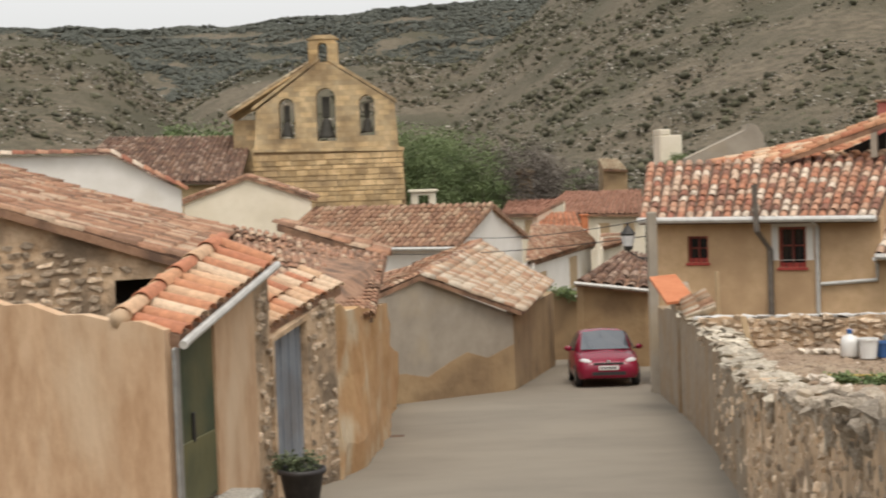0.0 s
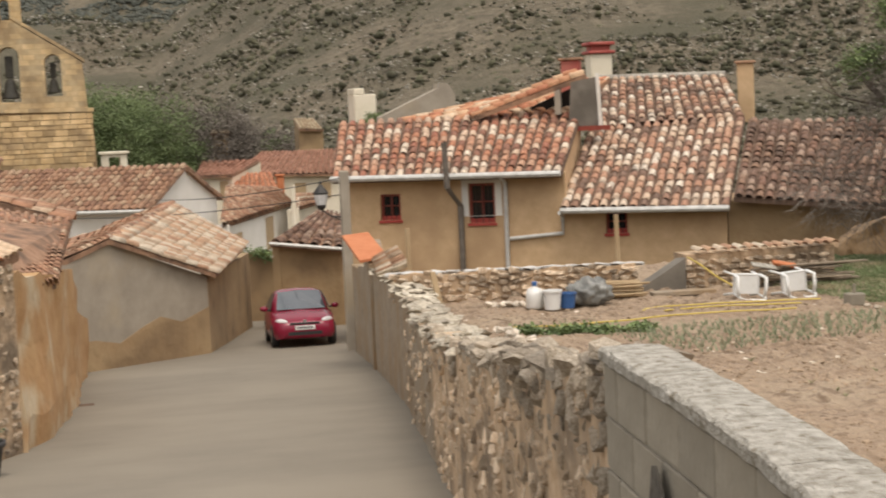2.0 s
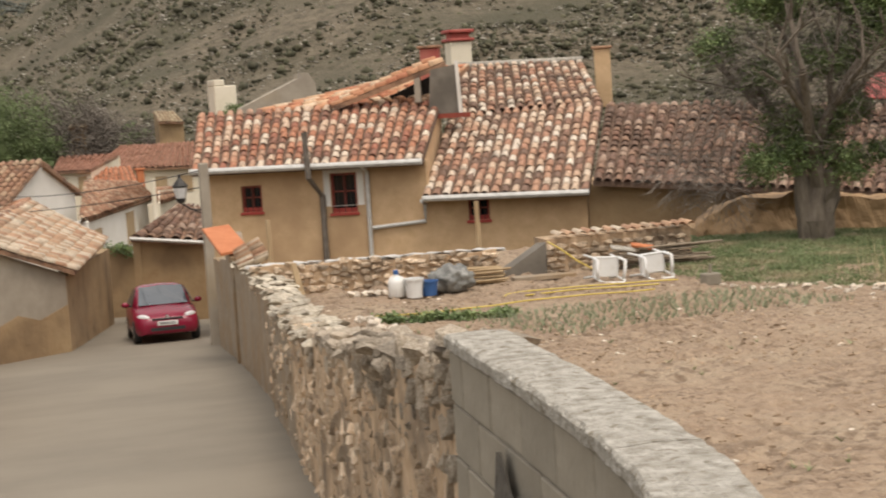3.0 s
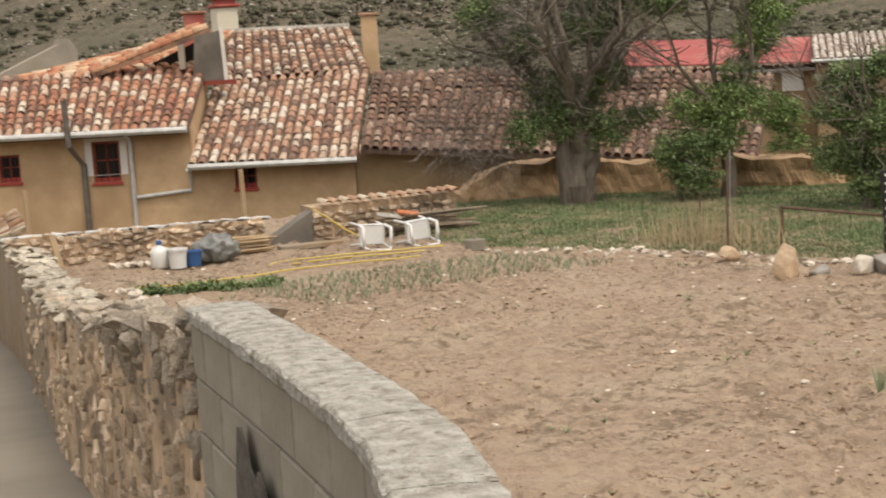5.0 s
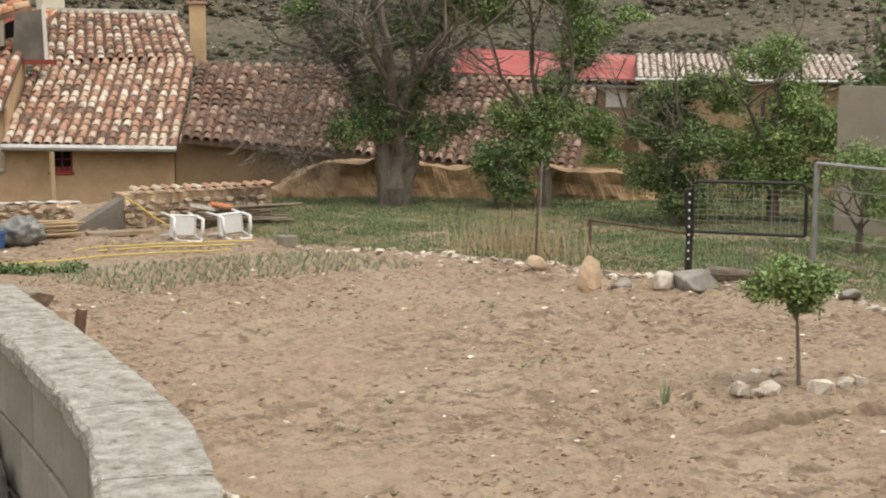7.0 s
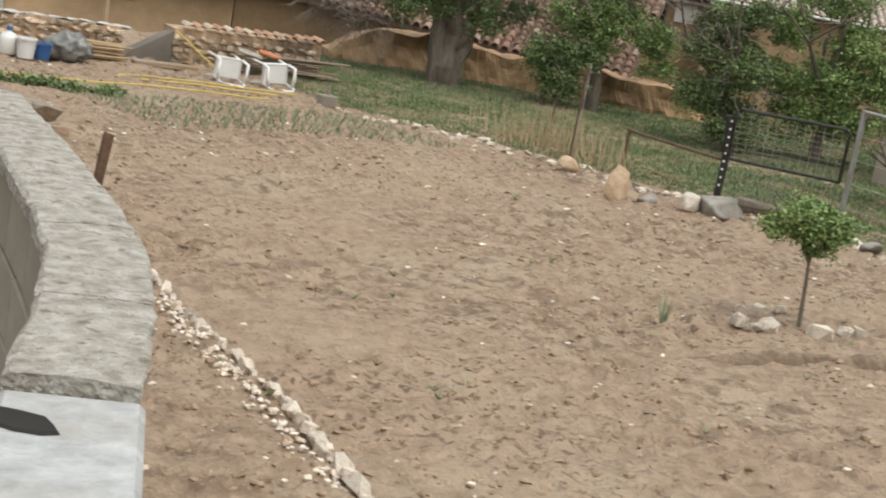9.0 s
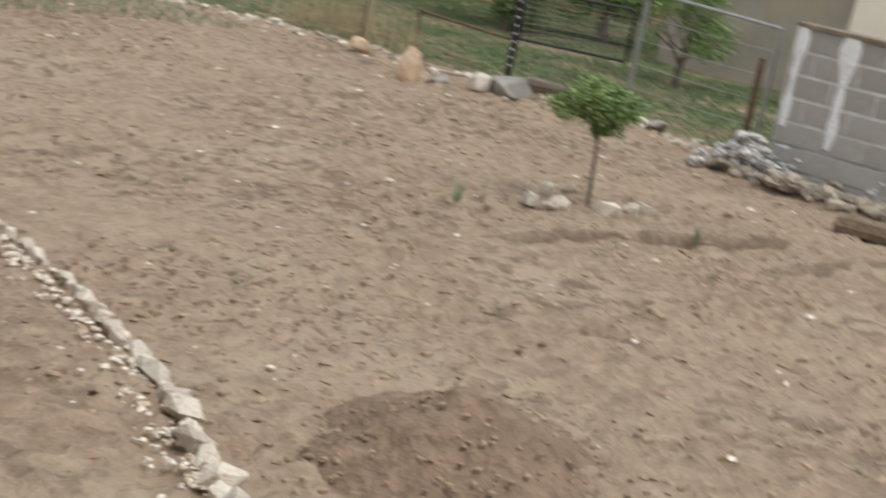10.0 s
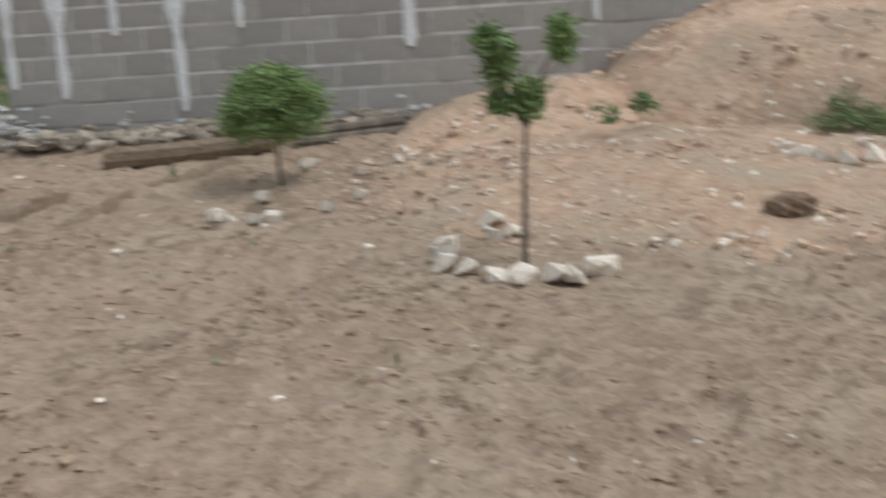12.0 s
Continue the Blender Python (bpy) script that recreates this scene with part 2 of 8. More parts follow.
M_SOIL = patchy(mat("tilled_soil", (0.240, 0.168, 0.112), (0.385, 0.286, 0.201), 7, 0.98, 1.0, c=(0.37, 0.285, 0.20), cscale=0.9, clow=0.45, chigh=0.70, dist=0.06), (0.170, 0.116, 0.077), 4.5, 0.45, 0.47, 0.62)
patchy(M_SOIL, (0.150, 0.100, 0.066), 13, 0.6, 0.545, 0.62)
patchy(M_SOIL, (0.47, 0.375, 0.275), 60, 2.0, 0.62, 0.68)
M_SOIL_DARK = mat("dug_soil", (0.175, 0.117, 0.077), (0.295, 0.205, 0.138), 9, 0.98, 1.0, dist=0.05)
M_DIRT = mat("pink_subsoil", (0.40, 0.255, 0.165), (0.54, 0.385, 0.27), 4, 0.98, 1.0, c=(0.34, 0.25, 0.17), cscale=0.8, dist=0.06)
M_MEADOW = mat("meadow_ground", (0.13, 0.155, 0.07), (0.20, 0.205, 0.105), 3, 0.98, 0.8, c=(0.33, 0.265, 0.165), cscale=0.9, clow=0.5, chigh=0.75)
M_GRASS = mat("grass_blades", (0.125, 0.175, 0.072), (0.20, 0.235, 0.115), 3, 0.8, 0, c=(0.33, 0.29, 0.175), cscale=0.9, vary=0.3, clow=0.48, chigh=0.68)
M_LEAF = mat("fresh_leaves", (0.125, 0.20, 0.055), (0.285, 0.375, 0.135), 2.2, 0.6, 0, vary=0.35)
M_LEAF_DARK = mat("dark_leaves", (0.085, 0.135, 0.045), (0.21, 0.275, 0.105), 2.2, 0.6, 0, vary=0.35)
M_LEAF_FAR = mat("poplar_leaves", (0.125, 0.175, 0.068), (0.185, 0.235, 0.10), 0.5, 0.7, 0, vary=0.25)
M_BARK = mat("dark_bark", (0.105, 0.085, 0.066), (0.215, 0.178, 0.14), 8, 0.95, 0.9, stretch=(1, 1, 0.3))
M_TWIG = mat("bare_twigs", (0.125, 0.107, 0.09), (0.225, 0.195, 0.165), 3, 0.95, 0, vary=0.3)
M_WOOD = mat("grey_weathered_wood", (0.17, 0.13, 0.09), (0.32, 0.26, 0.19), 5, 0.9, 0.6, stretch=(1, 1, 0.2), vary=0.25)
M_WOOD_RAW = mat("pale_wood", (0.36, 0.25, 0.14), (0.48, 0.36, 0.22), 6, 0.85, 0.5, stretch=(1, 1, 0.2))
M_REDWOOD = mat("red_painted_wood", (0.22, 0.04, 0.025), (0.30, 0.06, 0.035), 6, 0.6, 0.3)
M_REDPAINT = mat("bright_red_paint", (0.36, 0.045, 0.035), (0.44, 0.07, 0.05), 6, 0.6, 0.3)
M_GREENDOOR = mat("dark_green_paint", (0.028, 0.045, 0.024), (0.055, 0.075, 0.038), 3, 0.55, 0.3, c=(0.12, 0.11, 0.05), cscale=0.8, clow=0.5, chigh=0.7)
M_OLIVE = mat("faded_olive_paint", (0.11, 0.105, 0.045), (0.17, 0.155, 0.07), 3, 0.6, 0.3, c=(0.07, 0.075, 0.035), cscale=1.5)
M_BLUEMETAL = mat("galvanised_sheet_blue", (0.22, 0.25, 0.29), (0.30, 0.33, 0.37), 2, 0.5, 0.2, metal=0.3, c=(0.20, 0.20, 0.21), cscale=1.2)
M_ZINC = mat("zinc_gutter", (0.50, 0.49, 0.46), (0.66, 0.65, 0.62), 5, 0.5, 0.2, metal=0.25)
M_PIPE_GREY = mat("old_steel_pipe", (0.14, 0.12, 0.10), (0.22, 0.19, 0.16), 6, 0.6, 0.3, metal=0.4)
M_IRON = mat("black_iron", (0.018, 0.018, 0.018), (0.05, 0.045, 0.04), 12, 0.55, 0.3, metal=0.4)
M_RUST = mat("rusted_angle_iron", (0.10, 0.06, 0.04), (0.19, 0.115, 0.075), 9, 0.8, 0.5, metal=0.2)
M_GALV = mat("galvanised_tube", (0.33, 0.33, 0.32), (0.45, 0.45, 0.44), 8, 0.45, 0.2, metal=0.7)
M_GLASS = mat("dark_window_glass", (0.015, 0.017, 0.02), (0.025, 0.028, 0.03), 2, 0.08, 0)
# near-black colour standing in for the shade inside openings
M_DARK = mat("opening_shade", (0.012, 0.010, 0.008), (0.02, 0.017, 0.014), 3, 0.95, 0)
M_PLASTIC_WHITE = mat("white_plastic", (0.70, 0.70, 0.68), (0.78, 0.78, 0.76), 3, 0.4, 0.1, c=(0.6, 0.58, 0.52), cscale=2.5, clow=0.5, chigh=0.8)
M_PLASTIC_BLUE = mat("blue_plastic", (0.03, 0.10, 0.27), (0.05, 0.14, 0.34), 4, 0.4, 0.1)
M_PLASTIC_GREY = mat("grey_plastic_sheet", (0.13, 0.13, 0.12), (0.27, 0.27, 0.25), 6, 0.25, 0.6)
M_HOSE = mat("yellow_hose", (0.55, 0.40, 0.07), (0.65, 0.50, 0.12), 5, 0.45, 0)
M_PAINT_RED = mat("crimson_car_paint", (0.21, 0.008, 0.03), (0.24, 0.010, 0.035), 2, 0.25, 0)
M_RUBBER = mat("black_rubber", (0.012, 0.012, 0.012), (0.03, 0.03, 0.03), 14, 0.8, 0.2)
M_LAMP = mat("headlamp_glass", (0.55, 0.55, 0.55), (0.75, 0.75, 0.75), 25, 0.12, 0.1)
M_CHROME = mat("alloy", (0.45, 0.45, 0.45), (0.6, 0.6, 0.6), 10, 0.3, 0, metal=0.9)
M_REDSHEET = mat("red_sheet_roof", (0.33, 0.055, 0.045), (0.40, 0.075, 0.06), 1.2, 0.6, 0.2, c=(0.42, 0.13, 0.10), cscale=0.5)
M_HILL = mat("dry_hillside", (0.085, 0.070, 0.044), (0.215, 0.175, 0.122), 0.55, 0.98, 0.9, c=(0.085, 0.076, 0.046), cscale=0.045, clow=0.40, chigh=0.62, dist=0.8, fine=16)
M_SCRUB = mat("juniper_scrub", (0.072, 0.073, 0.045), (0.125, 0.115, 0.073), 0.4, 0.95, 0, vary=0.4)
M_SCREE = mat("grey_limestone_scree", (0.30, 0.275, 0.23), (0.42, 0.39, 0.33), 0.6, 0.95, 0.3, vary=0.3)
M_STREAK = mat("white_lime_drips", (0.76, 0.76, 0.75), (0.86, 0.86, 0.85), 10, 0.9, 0.4)
M_POTPLANT = mat("dull_pot_leaves", (0.075, 0.105, 0.05), (0.14, 0.155, 0.085), 3, 0.7, 0, vary=0.4)
M_POT = mat("black_plastic_pot", (0.022, 0.020, 0.022), (0.05, 0.046, 0.045), 8, 0.6, 0.2)
M_ORANGE_TIN = mat("orange_sheet", (0.46, 0.15, 0.06), (0.54, 0.20, 0.09), 3, 0.8, 0.2)
M_JOINT_PALE = mat("pale_mortar", (0.50, 0.48, 0.45), (0.74, 0.73, 0.71), 4, 0.95, 0.6, c=(0.26, 0.24, 0.215), cscale=1.1)
M_BLOCK_DARK = mat("dark_concrete_block", (0.345, 0.32, 0.29), (0.43, 0.40, 0.365), 5, 0.95, 0.4, c=(0.25, 0.23, 0.205), cscale=0.8, vary=0.10, dist=0.008)
M_STONE_GREY = mat("grey_limestone", (0.24, 0.22, 0.19), (0.40, 0.375, 0.335), 6, 0.95, 0.7, c=(0.17, 0.15, 0.125), cscale=3)
M_CAPSTONE = mat("pale_cap_stone", (0.37, 0.32, 0.245), (0.62, 0.56, 0.46), 8, 0.95, 0.6, c=(0.28, 0.235, 0.175), cscale=3, vary=0.25)
M_ROCK = mat("ochre_rock", (0.42, 0.28, 0.17), (0.62, 0.48, 0.34), 6, 0.9, 0.7)
M_STONE_WHITE = mat("lime_splashed_stone", (0.22, 0.19, 0.16), (0.36, 0.33, 0.29), 7, 0.95, 0.6, c=(0.75, 0.74, 0.72), cscale=3.5, vary=0.2, clow=0.45, chigh=0.55)
M_SOIL_CLOD = mat("soil_clod", (0.25, 0.175, 0.115), (0.40, 0.295, 0.20), 14, 0.98, 0.6, vary=0.2)
M_DIRT_STONE = mat("pink_stone", (0.40, 0.27, 0.18), (0.60, 0.46, 0.35), 8, 0.95, 0.5, vary=0.3)
M_BANK = mat("bare_mud_bank", (0.34, 0.215, 0.115), (0.45, 0.30, 0.17), 2.5, 0.97, 0.9, c=(0.22, 0.14, 0.08), cscale=1.2, dist=0.08)
M_WOODS = mat("distant_pines", (0.085, 0.092, 0.078), (0.115, 0.12, 0.10), 0.02, 0.95, 0, vary=0.15)
M_MUDGREY = mat("weathered_mud_plaster", (0.25, 0.20, 0.148), (0.36, 0.295, 0.215), 3, 0.97, 0.8, c=(0.30, 0.21, 0.125), cscale=1.2, dist=0.05)
M_GABLE = mat("stained_cement", (0.17, 0.15, 0.125), (0.24, 0.215, 0.18), 2, 0.95, 0.4, c=(0.13, 0.115, 0.095), cscale=1.2)
M_STRAW = mat("dry_stalks", (0.34, 0.26, 0.15), (0.46, 0.37, 0.23), 4, 0.9, 0, vary=0.3)
M_BELL = mat("dull_bronze", (0.035, 0.032, 0.026), (0.06, 0.056, 0.045), 8, 0.75, 0.1)
M_LEEK = mat("leek_leaves", (0.17, 0.21, 0.12), (0.26, 0.29, 0.18), 6, 0.6, 0, vary=0.3)
M_FURROW = mat("moist_soil", (0.155, 0.11, 0.074), (0.27, 0.197, 0.137), 12, 0.98, 0.9)
M_SPILL = mat("spilled_subsoil", (0.32, 0.205, 0.132), (0.50, 0.35, 0.24), 6, 0.98, 1.0, c=(0.36, 0.275, 0.19), cscale=1.5, dist=0.06)
M_DARK_PATCH = mat("dark_patch_tone", (0.055, 0.047, 0.038), (0.13, 0.115, 0.095), 14, 0.9, 0.5)
M_WINDSCREEN = mat("tinted_glass", (0.05, 0.062, 0.075), (0.07, 0.082, 0.095), 2, 0.05, 0)
M_WINDSCREEN.node_tree.nodes["Principled BSDF"].inputs["IOR"].default_value = 2.2

# ---- building blocks ----
def part(name, bm, material, parent=None, label="", smooth=False):
    me = bpy.data.meshes.new(name)
    bmesh.ops.recalc_face_normals(bm, faces=bm.faces[:])
    bm.to_mesh(me)
    bm.free()
    me.materials.append(material)
    if smooth:
        me.polygons.foreach_set("use_smooth", [True] * len(me.polygons))
    ob = new(name, me)
    if parent:
        ob.parent = parent
        ob.matrix_parent_inverse = parent.matrix_basis.inverted()
    if label:
        ob["label"] = label
    return ob


def thing(name, label, category, at, group="", kind=""):
    ob = new(name)
    ob.empty_display_size = 0.2
    ob.location = at
    return tagged(ob, label, category, group, kind)


def raw(name, verts, faces, material, parent=None, label="", kind="", smooth=False):
    me = bpy.data.meshes.new(name)
    me.from_pydata(verts, [], faces)
    me.materials.append(material)
    if smooth:
        me.polygons.foreach_set("use_smooth", [True] * len(me.polygons))
    ob = new(name, me)
    if parent:
        ob.parent = parent
        ob.matrix_parent_inverse = parent.matrix_basis.inverted()
    return tagged(ob, label, "", "", kind)


def box(bm, a, b, m=None, bevel=0.0):
    """A box from corner a to corner b, moved by m."""
    a, b = Vector(a), Vector(b)
    r = bmesh.ops.create_cube(bm, size=1)
    vs = r["verts"]
    bmesh.ops.transform(bm, verts=vs, matrix=Matrix.Translation((a + b) / 2) @ Matrix.Diagonal((*(b - a), 1)))
    if bevel:
        es = list({e for v in vs for e in v.link_edges})
        vs = list({v for f in bmesh.ops.bevel(bm, geom=es, offset=bevel, segments=1, affect="EDGES")["faces"] for v in f.verts} | {v for v in vs if v.is_valid})
    if m:
        bmesh.ops.transform(bm, verts=[v for v in vs if v.is_valid], matrix=m)
    return bm


def tube(bm, pts, radius, seg=8, taper=1.0):
    """A round bar along points."""
    pts = [Vector(p) for p in pts]
    rings = []
    for i, p in enumerate(pts):
        d = (pts[min(i + 1, len(pts) - 1)] - pts[max(i - 1, 0)]).normalized()
        a = d.orthogonal().normalized() if abs(d.z) > 0.95 else d.cross(Vector((0, 0, 1))).normalized()
        b = d.cross(a)
        r = radius * (1 + (taper - 1) * i / max(1, len(pts) - 1))
        rings.append([bm.verts.new(p + (a * math.cos(k * 2 * math.pi / seg) + b * math.sin(k * 2 * math.pi / seg)) * r) for k in range(seg)])
    for q, s in zip(rings, rings[1:]):
        for k in range(seg):
            bm.faces.new((q[k], q[(k + 1) % seg], s[(k + 1) % seg], s[k]))
    bm.faces.new(rings[0])
    bm.faces.new(rings[-1])
    return bm


def lathe(bm, profile, at, seg=16):
    """A turned shape: (radius, height) pairs round a vertical axis."""
    rings = [[bm.verts.new(Vector(at) + Vector((r * math.cos(k * 2 * math.pi / seg), r * math.sin(k * 2 * math.pi / seg), z))) for k in range(seg)] for r, z in profile]
    for q, s in zip(rings, rings[1:]):
        for k in range(seg):
            bm.faces.new((q[k], q[(k + 1) % seg], s[(k + 1) % seg], s[k]))
    bm.faces.new(rings[0])
    bm.faces.new(rings[-1])
    return bm


def holed(p, q, outer, holes, thick):
    """A wall in the upright plane from p to q: an outline in (along, height) with openings cut through, thick metres to its left side."""
    bm = bmesh.new()
    p, q = Vector((*p[:2], 0)), Vector((*q[:2], 0))
    u = (q - p).normalized()
    n = Vector((-u.y, u.x, 0))
    edges = []
    for loop in (outer, *holes):
        vs = [bm.verts.new(p + u * s + Vector((0, 0, z))) for s, z in loop]
        edges += [bm.edges.new((a, b)) for a, b in zip(vs, vs[1:] + vs[:1])]
    bmesh.ops.triangle_fill(bm, use_beauty=True, use_dissolve=False, edges=edges)
    r = bmesh.ops.extrude_face_region(bm, geom=bm.faces[:])
    bmesh.ops.translate(bm, verts=[v for v in r["geom"] if isinstance(v, bmesh.types.BMVert)], vec=n * thick)
    return bm


def rect(s0, s1, z0, z1):
    return [(s0, z0), (s1, z0), (s1, z1), (s0, z1)]


def arch(c, w, z0, z1, seg=8):
    r = w / 2
    return [(c - r, z0), (c + r, z0)] + [(c + r * math.cos(a), z1 - r + r * math.sin(a)) for a in [math.pi * k / seg for k in range(seg + 1)]]


def slab(bm, corners, thick):
    """A flat or twisted four-cornered plate, thick metres downwards."""
    top = [bm.verts.new(Vector(c)) for c in corners]
    low = [bm.verts.new(Vector(c) - Vector((0, 0, thick))) for c in corners]
    bm.faces.new(top)
    bm.faces.new(low[::-1])
    k = len(top)
    for i in range(k):
        bm.faces.new((top[i], low[i], low[(i + 1) % k], top[(i + 1) % k]))
    return bm


def tile_shape(seg=5):
    """One curved clay tile along +y, wide end at y=0, unit width and length, with thickness."""
    vs, fs = [], []
    for y, r, lift in ((0.0, 0.5, 0.10), (1.0, 0.40, 0.0)):
        for s in (1.0, 0.86):
            for k in range(seg + 1):
                a = math.pi * k / seg
                vs.append((-r * s * math.cos(a), y, r * s * math.sin(a) * 0.85 + lift))
    k = seg + 1
    for i in range(seg):
        fs += [(i, i + 1, 2 * k + i + 1, 2 * k + i), (k + i + 1, k + i, 3 * k + i, 3 * k + i + 1), (i + 1, i, k + i, k + i + 1), (2 * k + i, 2 * k + i + 1, 3 * k + i + 1, 3 * k + i)]
    return vs, fs


TV, TF = tile_shape()
TV = np.array(TV)
TILE_MESHES = {}


def tile_mesh(material):
    if material.name not in TILE_MESHES:
        me = bpy.data.meshes.new("roof_tile")
        me.from_pydata(TV.tolist(), [], TF)
        me.materials.append(material)
        me.polygons.foreach_set("use_smooth", [True] * len(me.polygons))
        TILE_MESHES[material.name] = me
    return TILE_MESHES[material.name]


def roof_plane(parent, bl, br, tr, tl, material, step=0.24, row=0.3, singles=300, wave=0.03, deck=True, bed=None):
    """A tiled roof face between four corners (eave left, eave right, ridge right, ridge left): bed, and rows of curved tiles.
    The first of them are pieces of their own, the rest are joined."""
    rng = random.Random(hash((round(bl[0], 2), round(bl[1], 2))) & 0xffff)
    bl, br, tr, tl = (Vector(c) for c in (bl, br, tr, tl))
    if deck:
        bm = bmesh.new()
        slab(bm, [bl, br, tr, tl], 0.12)
        part("roof_bed", bm, bed or (M_BED_OLD if material in (M_TILE_OLD, M_TILE_BROWN, M_TILE_PALE, M_TILE_BEIGE, M_TILE_ORANGE, M_TILE_RED) else M_DECK), parent)
    cols = max(2, round(((br - bl).length + (tr - tl).length) / 2 / step))
    rows = max(1, round(((tl - bl).length + (tr - br).length) / 2 / row))
    me = tile_mesh(material)
    verts, faces, made = [], [], 0
    for j in range(rows):
        for i in range(cols):
            a, b = (i + 0.5) / cols, j / rows
            low, high = bl.lerp(br, a), tl.lerp(tr, a)
            p = low.lerp(high, b)
            v = (high - low).normalized()
            u = (br - bl).lerp(tr - tl, b).normalized()
            n = u.cross(v).normalized()
            w = ((br - bl).lerp(tr - tl, b)).length / cols * 0.80
            p = p + n * (0.01 + wave * (noise.noise(p * 0.7) + 0.4 * noise.noise(p * 2.3))) + u * rng.uniform(-0.015, 0.015) - v * (0.05 if j == 0 else rng.uniform(0, 0.03))
            v = (v + u * rng.uniform(-0.05, 0.05) + n * rng.uniform(-0.02, 0.04)).normalized()
            u = v.cross(n).normalized()
            n = u.cross(v)
            L = (high - low).length / rows * 1.25
            if made < singles:
                m = Matrix(((u.x * w, v.x * L, n.x * w, p.x), (u.y * w, v.y * L, n.y * w, p.y), (u.z * w, v.z * L, n.z * w, p.z), (0, 0, 0, 1)))
                ob = new("roof_tile", me)
                ob.parent = parent
                ob.matrix_parent_inverse = parent.matrix_basis.inverted()
                ob.matrix_basis = m
                made += 1
            else:
                o = len(verts)
                verts += (np.array(p) + TV[:, :1] * w * np.array(u) + TV[:, 1:2] * L * np.array(v) + TV[:, 2:] * w * np.array(n)).tolist()
                faces += [tuple(o + k for k in f) for f in TF]
    if verts:
        raw("roof_tiles", verts, faces, material, parent, kind="stuff", smooth=True)


def ridge_tiles(parent, a, b, material, step=0.38, w=0.26):
    a, b = Vector(a), Vector(b)
    v = (b - a).normalized()
    u = v.cross(Vector((0, 0, 1))).normalized()
    n = u.cross(v)
    k = max(1, round((b - a).length / step))
    L = (b - a).length / k * 1.15
    for i in range(k):
        p = a.lerp(b, i / k)
        ob = new("ridge_tile", tile_mesh(material))
        ob.parent = parent
        ob.matrix_parent_inverse = parent.matrix_basis.inverted()
        ob.matrix_basis = Matrix(((u.x * w, v.x * L, n.x * w, p.x), (u.y * w, v.y * L, n.y * w, p.y), (u.z * w, v.z * L, n.z * w, p.z), (0, 0, 0, 1)))


def rock_shape(seed, pts=13):
    """A small broken stone of unit size."""
    rng = random.Random(seed)
    bm = bmesh.new()
    for _ in range(pts):
        d = Vector((rng.gauss(0, 1), rng.gauss(0, 1), rng.gauss(0, 1))).normalized()
        d = Vector([math.copysign(abs(c) ** 0.7, c) for c in d])
        bm.verts.new(d * rng.uniform(0.42, 0.55))
    bmesh.ops.convex_hull(bm, input=bm.verts[:])
    for v in [v for v in bm.verts if not v.link_faces]:
        bm.verts.remove(v)
    bm.verts.ensure_lookup_table()
    bm.verts.index_update()
    vs, fs = np.array([v.co[:] for v in bm.verts]), [tuple(v.index for v in f.verts) for f in bm.faces]
    bm.free()
    return vs, fs


ROCKS = [rock_shape(s) for s in range(12)]
ROCK_MESHES = {}


def rock_mesh(i, material):
    key = (i, material.name)
    if key not in ROCK_MESHES:
        me = bpy.data.meshes.new("stone")
        me.from_pydata(ROCKS[i][0].tolist(), [], ROCKS[i][1])
        me.materials.append(material)
        ROCK_MESHES[key] = me
    return ROCK_MESHES[key]


def turned(at, size, rng, heading=0.0, tilt=0.3):
    return Matrix.LocRotScale(at, Euler((rng.uniform(-tilt, tilt), rng.uniform(-tilt, tilt), heading + rng.uniform(-tilt, tilt))), size)


def stones(parent, places, material, singles=300, name="stone", heading=0.0, seed=1, tilt=0.3):
    """Stones at (place, size): the first ones as pieces, the rest joined."""
    rng = random.Random(seed)
    verts, faces = [], []
    for k, (p, s) in enumerate(places):
        i = rng.randrange(len(ROCKS))
        m = turned(p, s, rng, heading, tilt)
        if k < singles:
            ob = new(name, rock_mesh(i, material))
            ob.parent = parent
            ob.matrix_parent_inverse = parent.matrix_basis.inverted()
            ob.matrix_basis = m
        else:
            o = len(verts)
            a = np.array(m.to_3x3())
            verts += (ROCKS[i][0] @ a.T + np.array(p)).tolist()
            faces += [tuple(o + q for q in f) for f in ROCKS[i][1]]
    if verts:
        raw(name + "s", verts, faces, material, parent, kind="stuff")


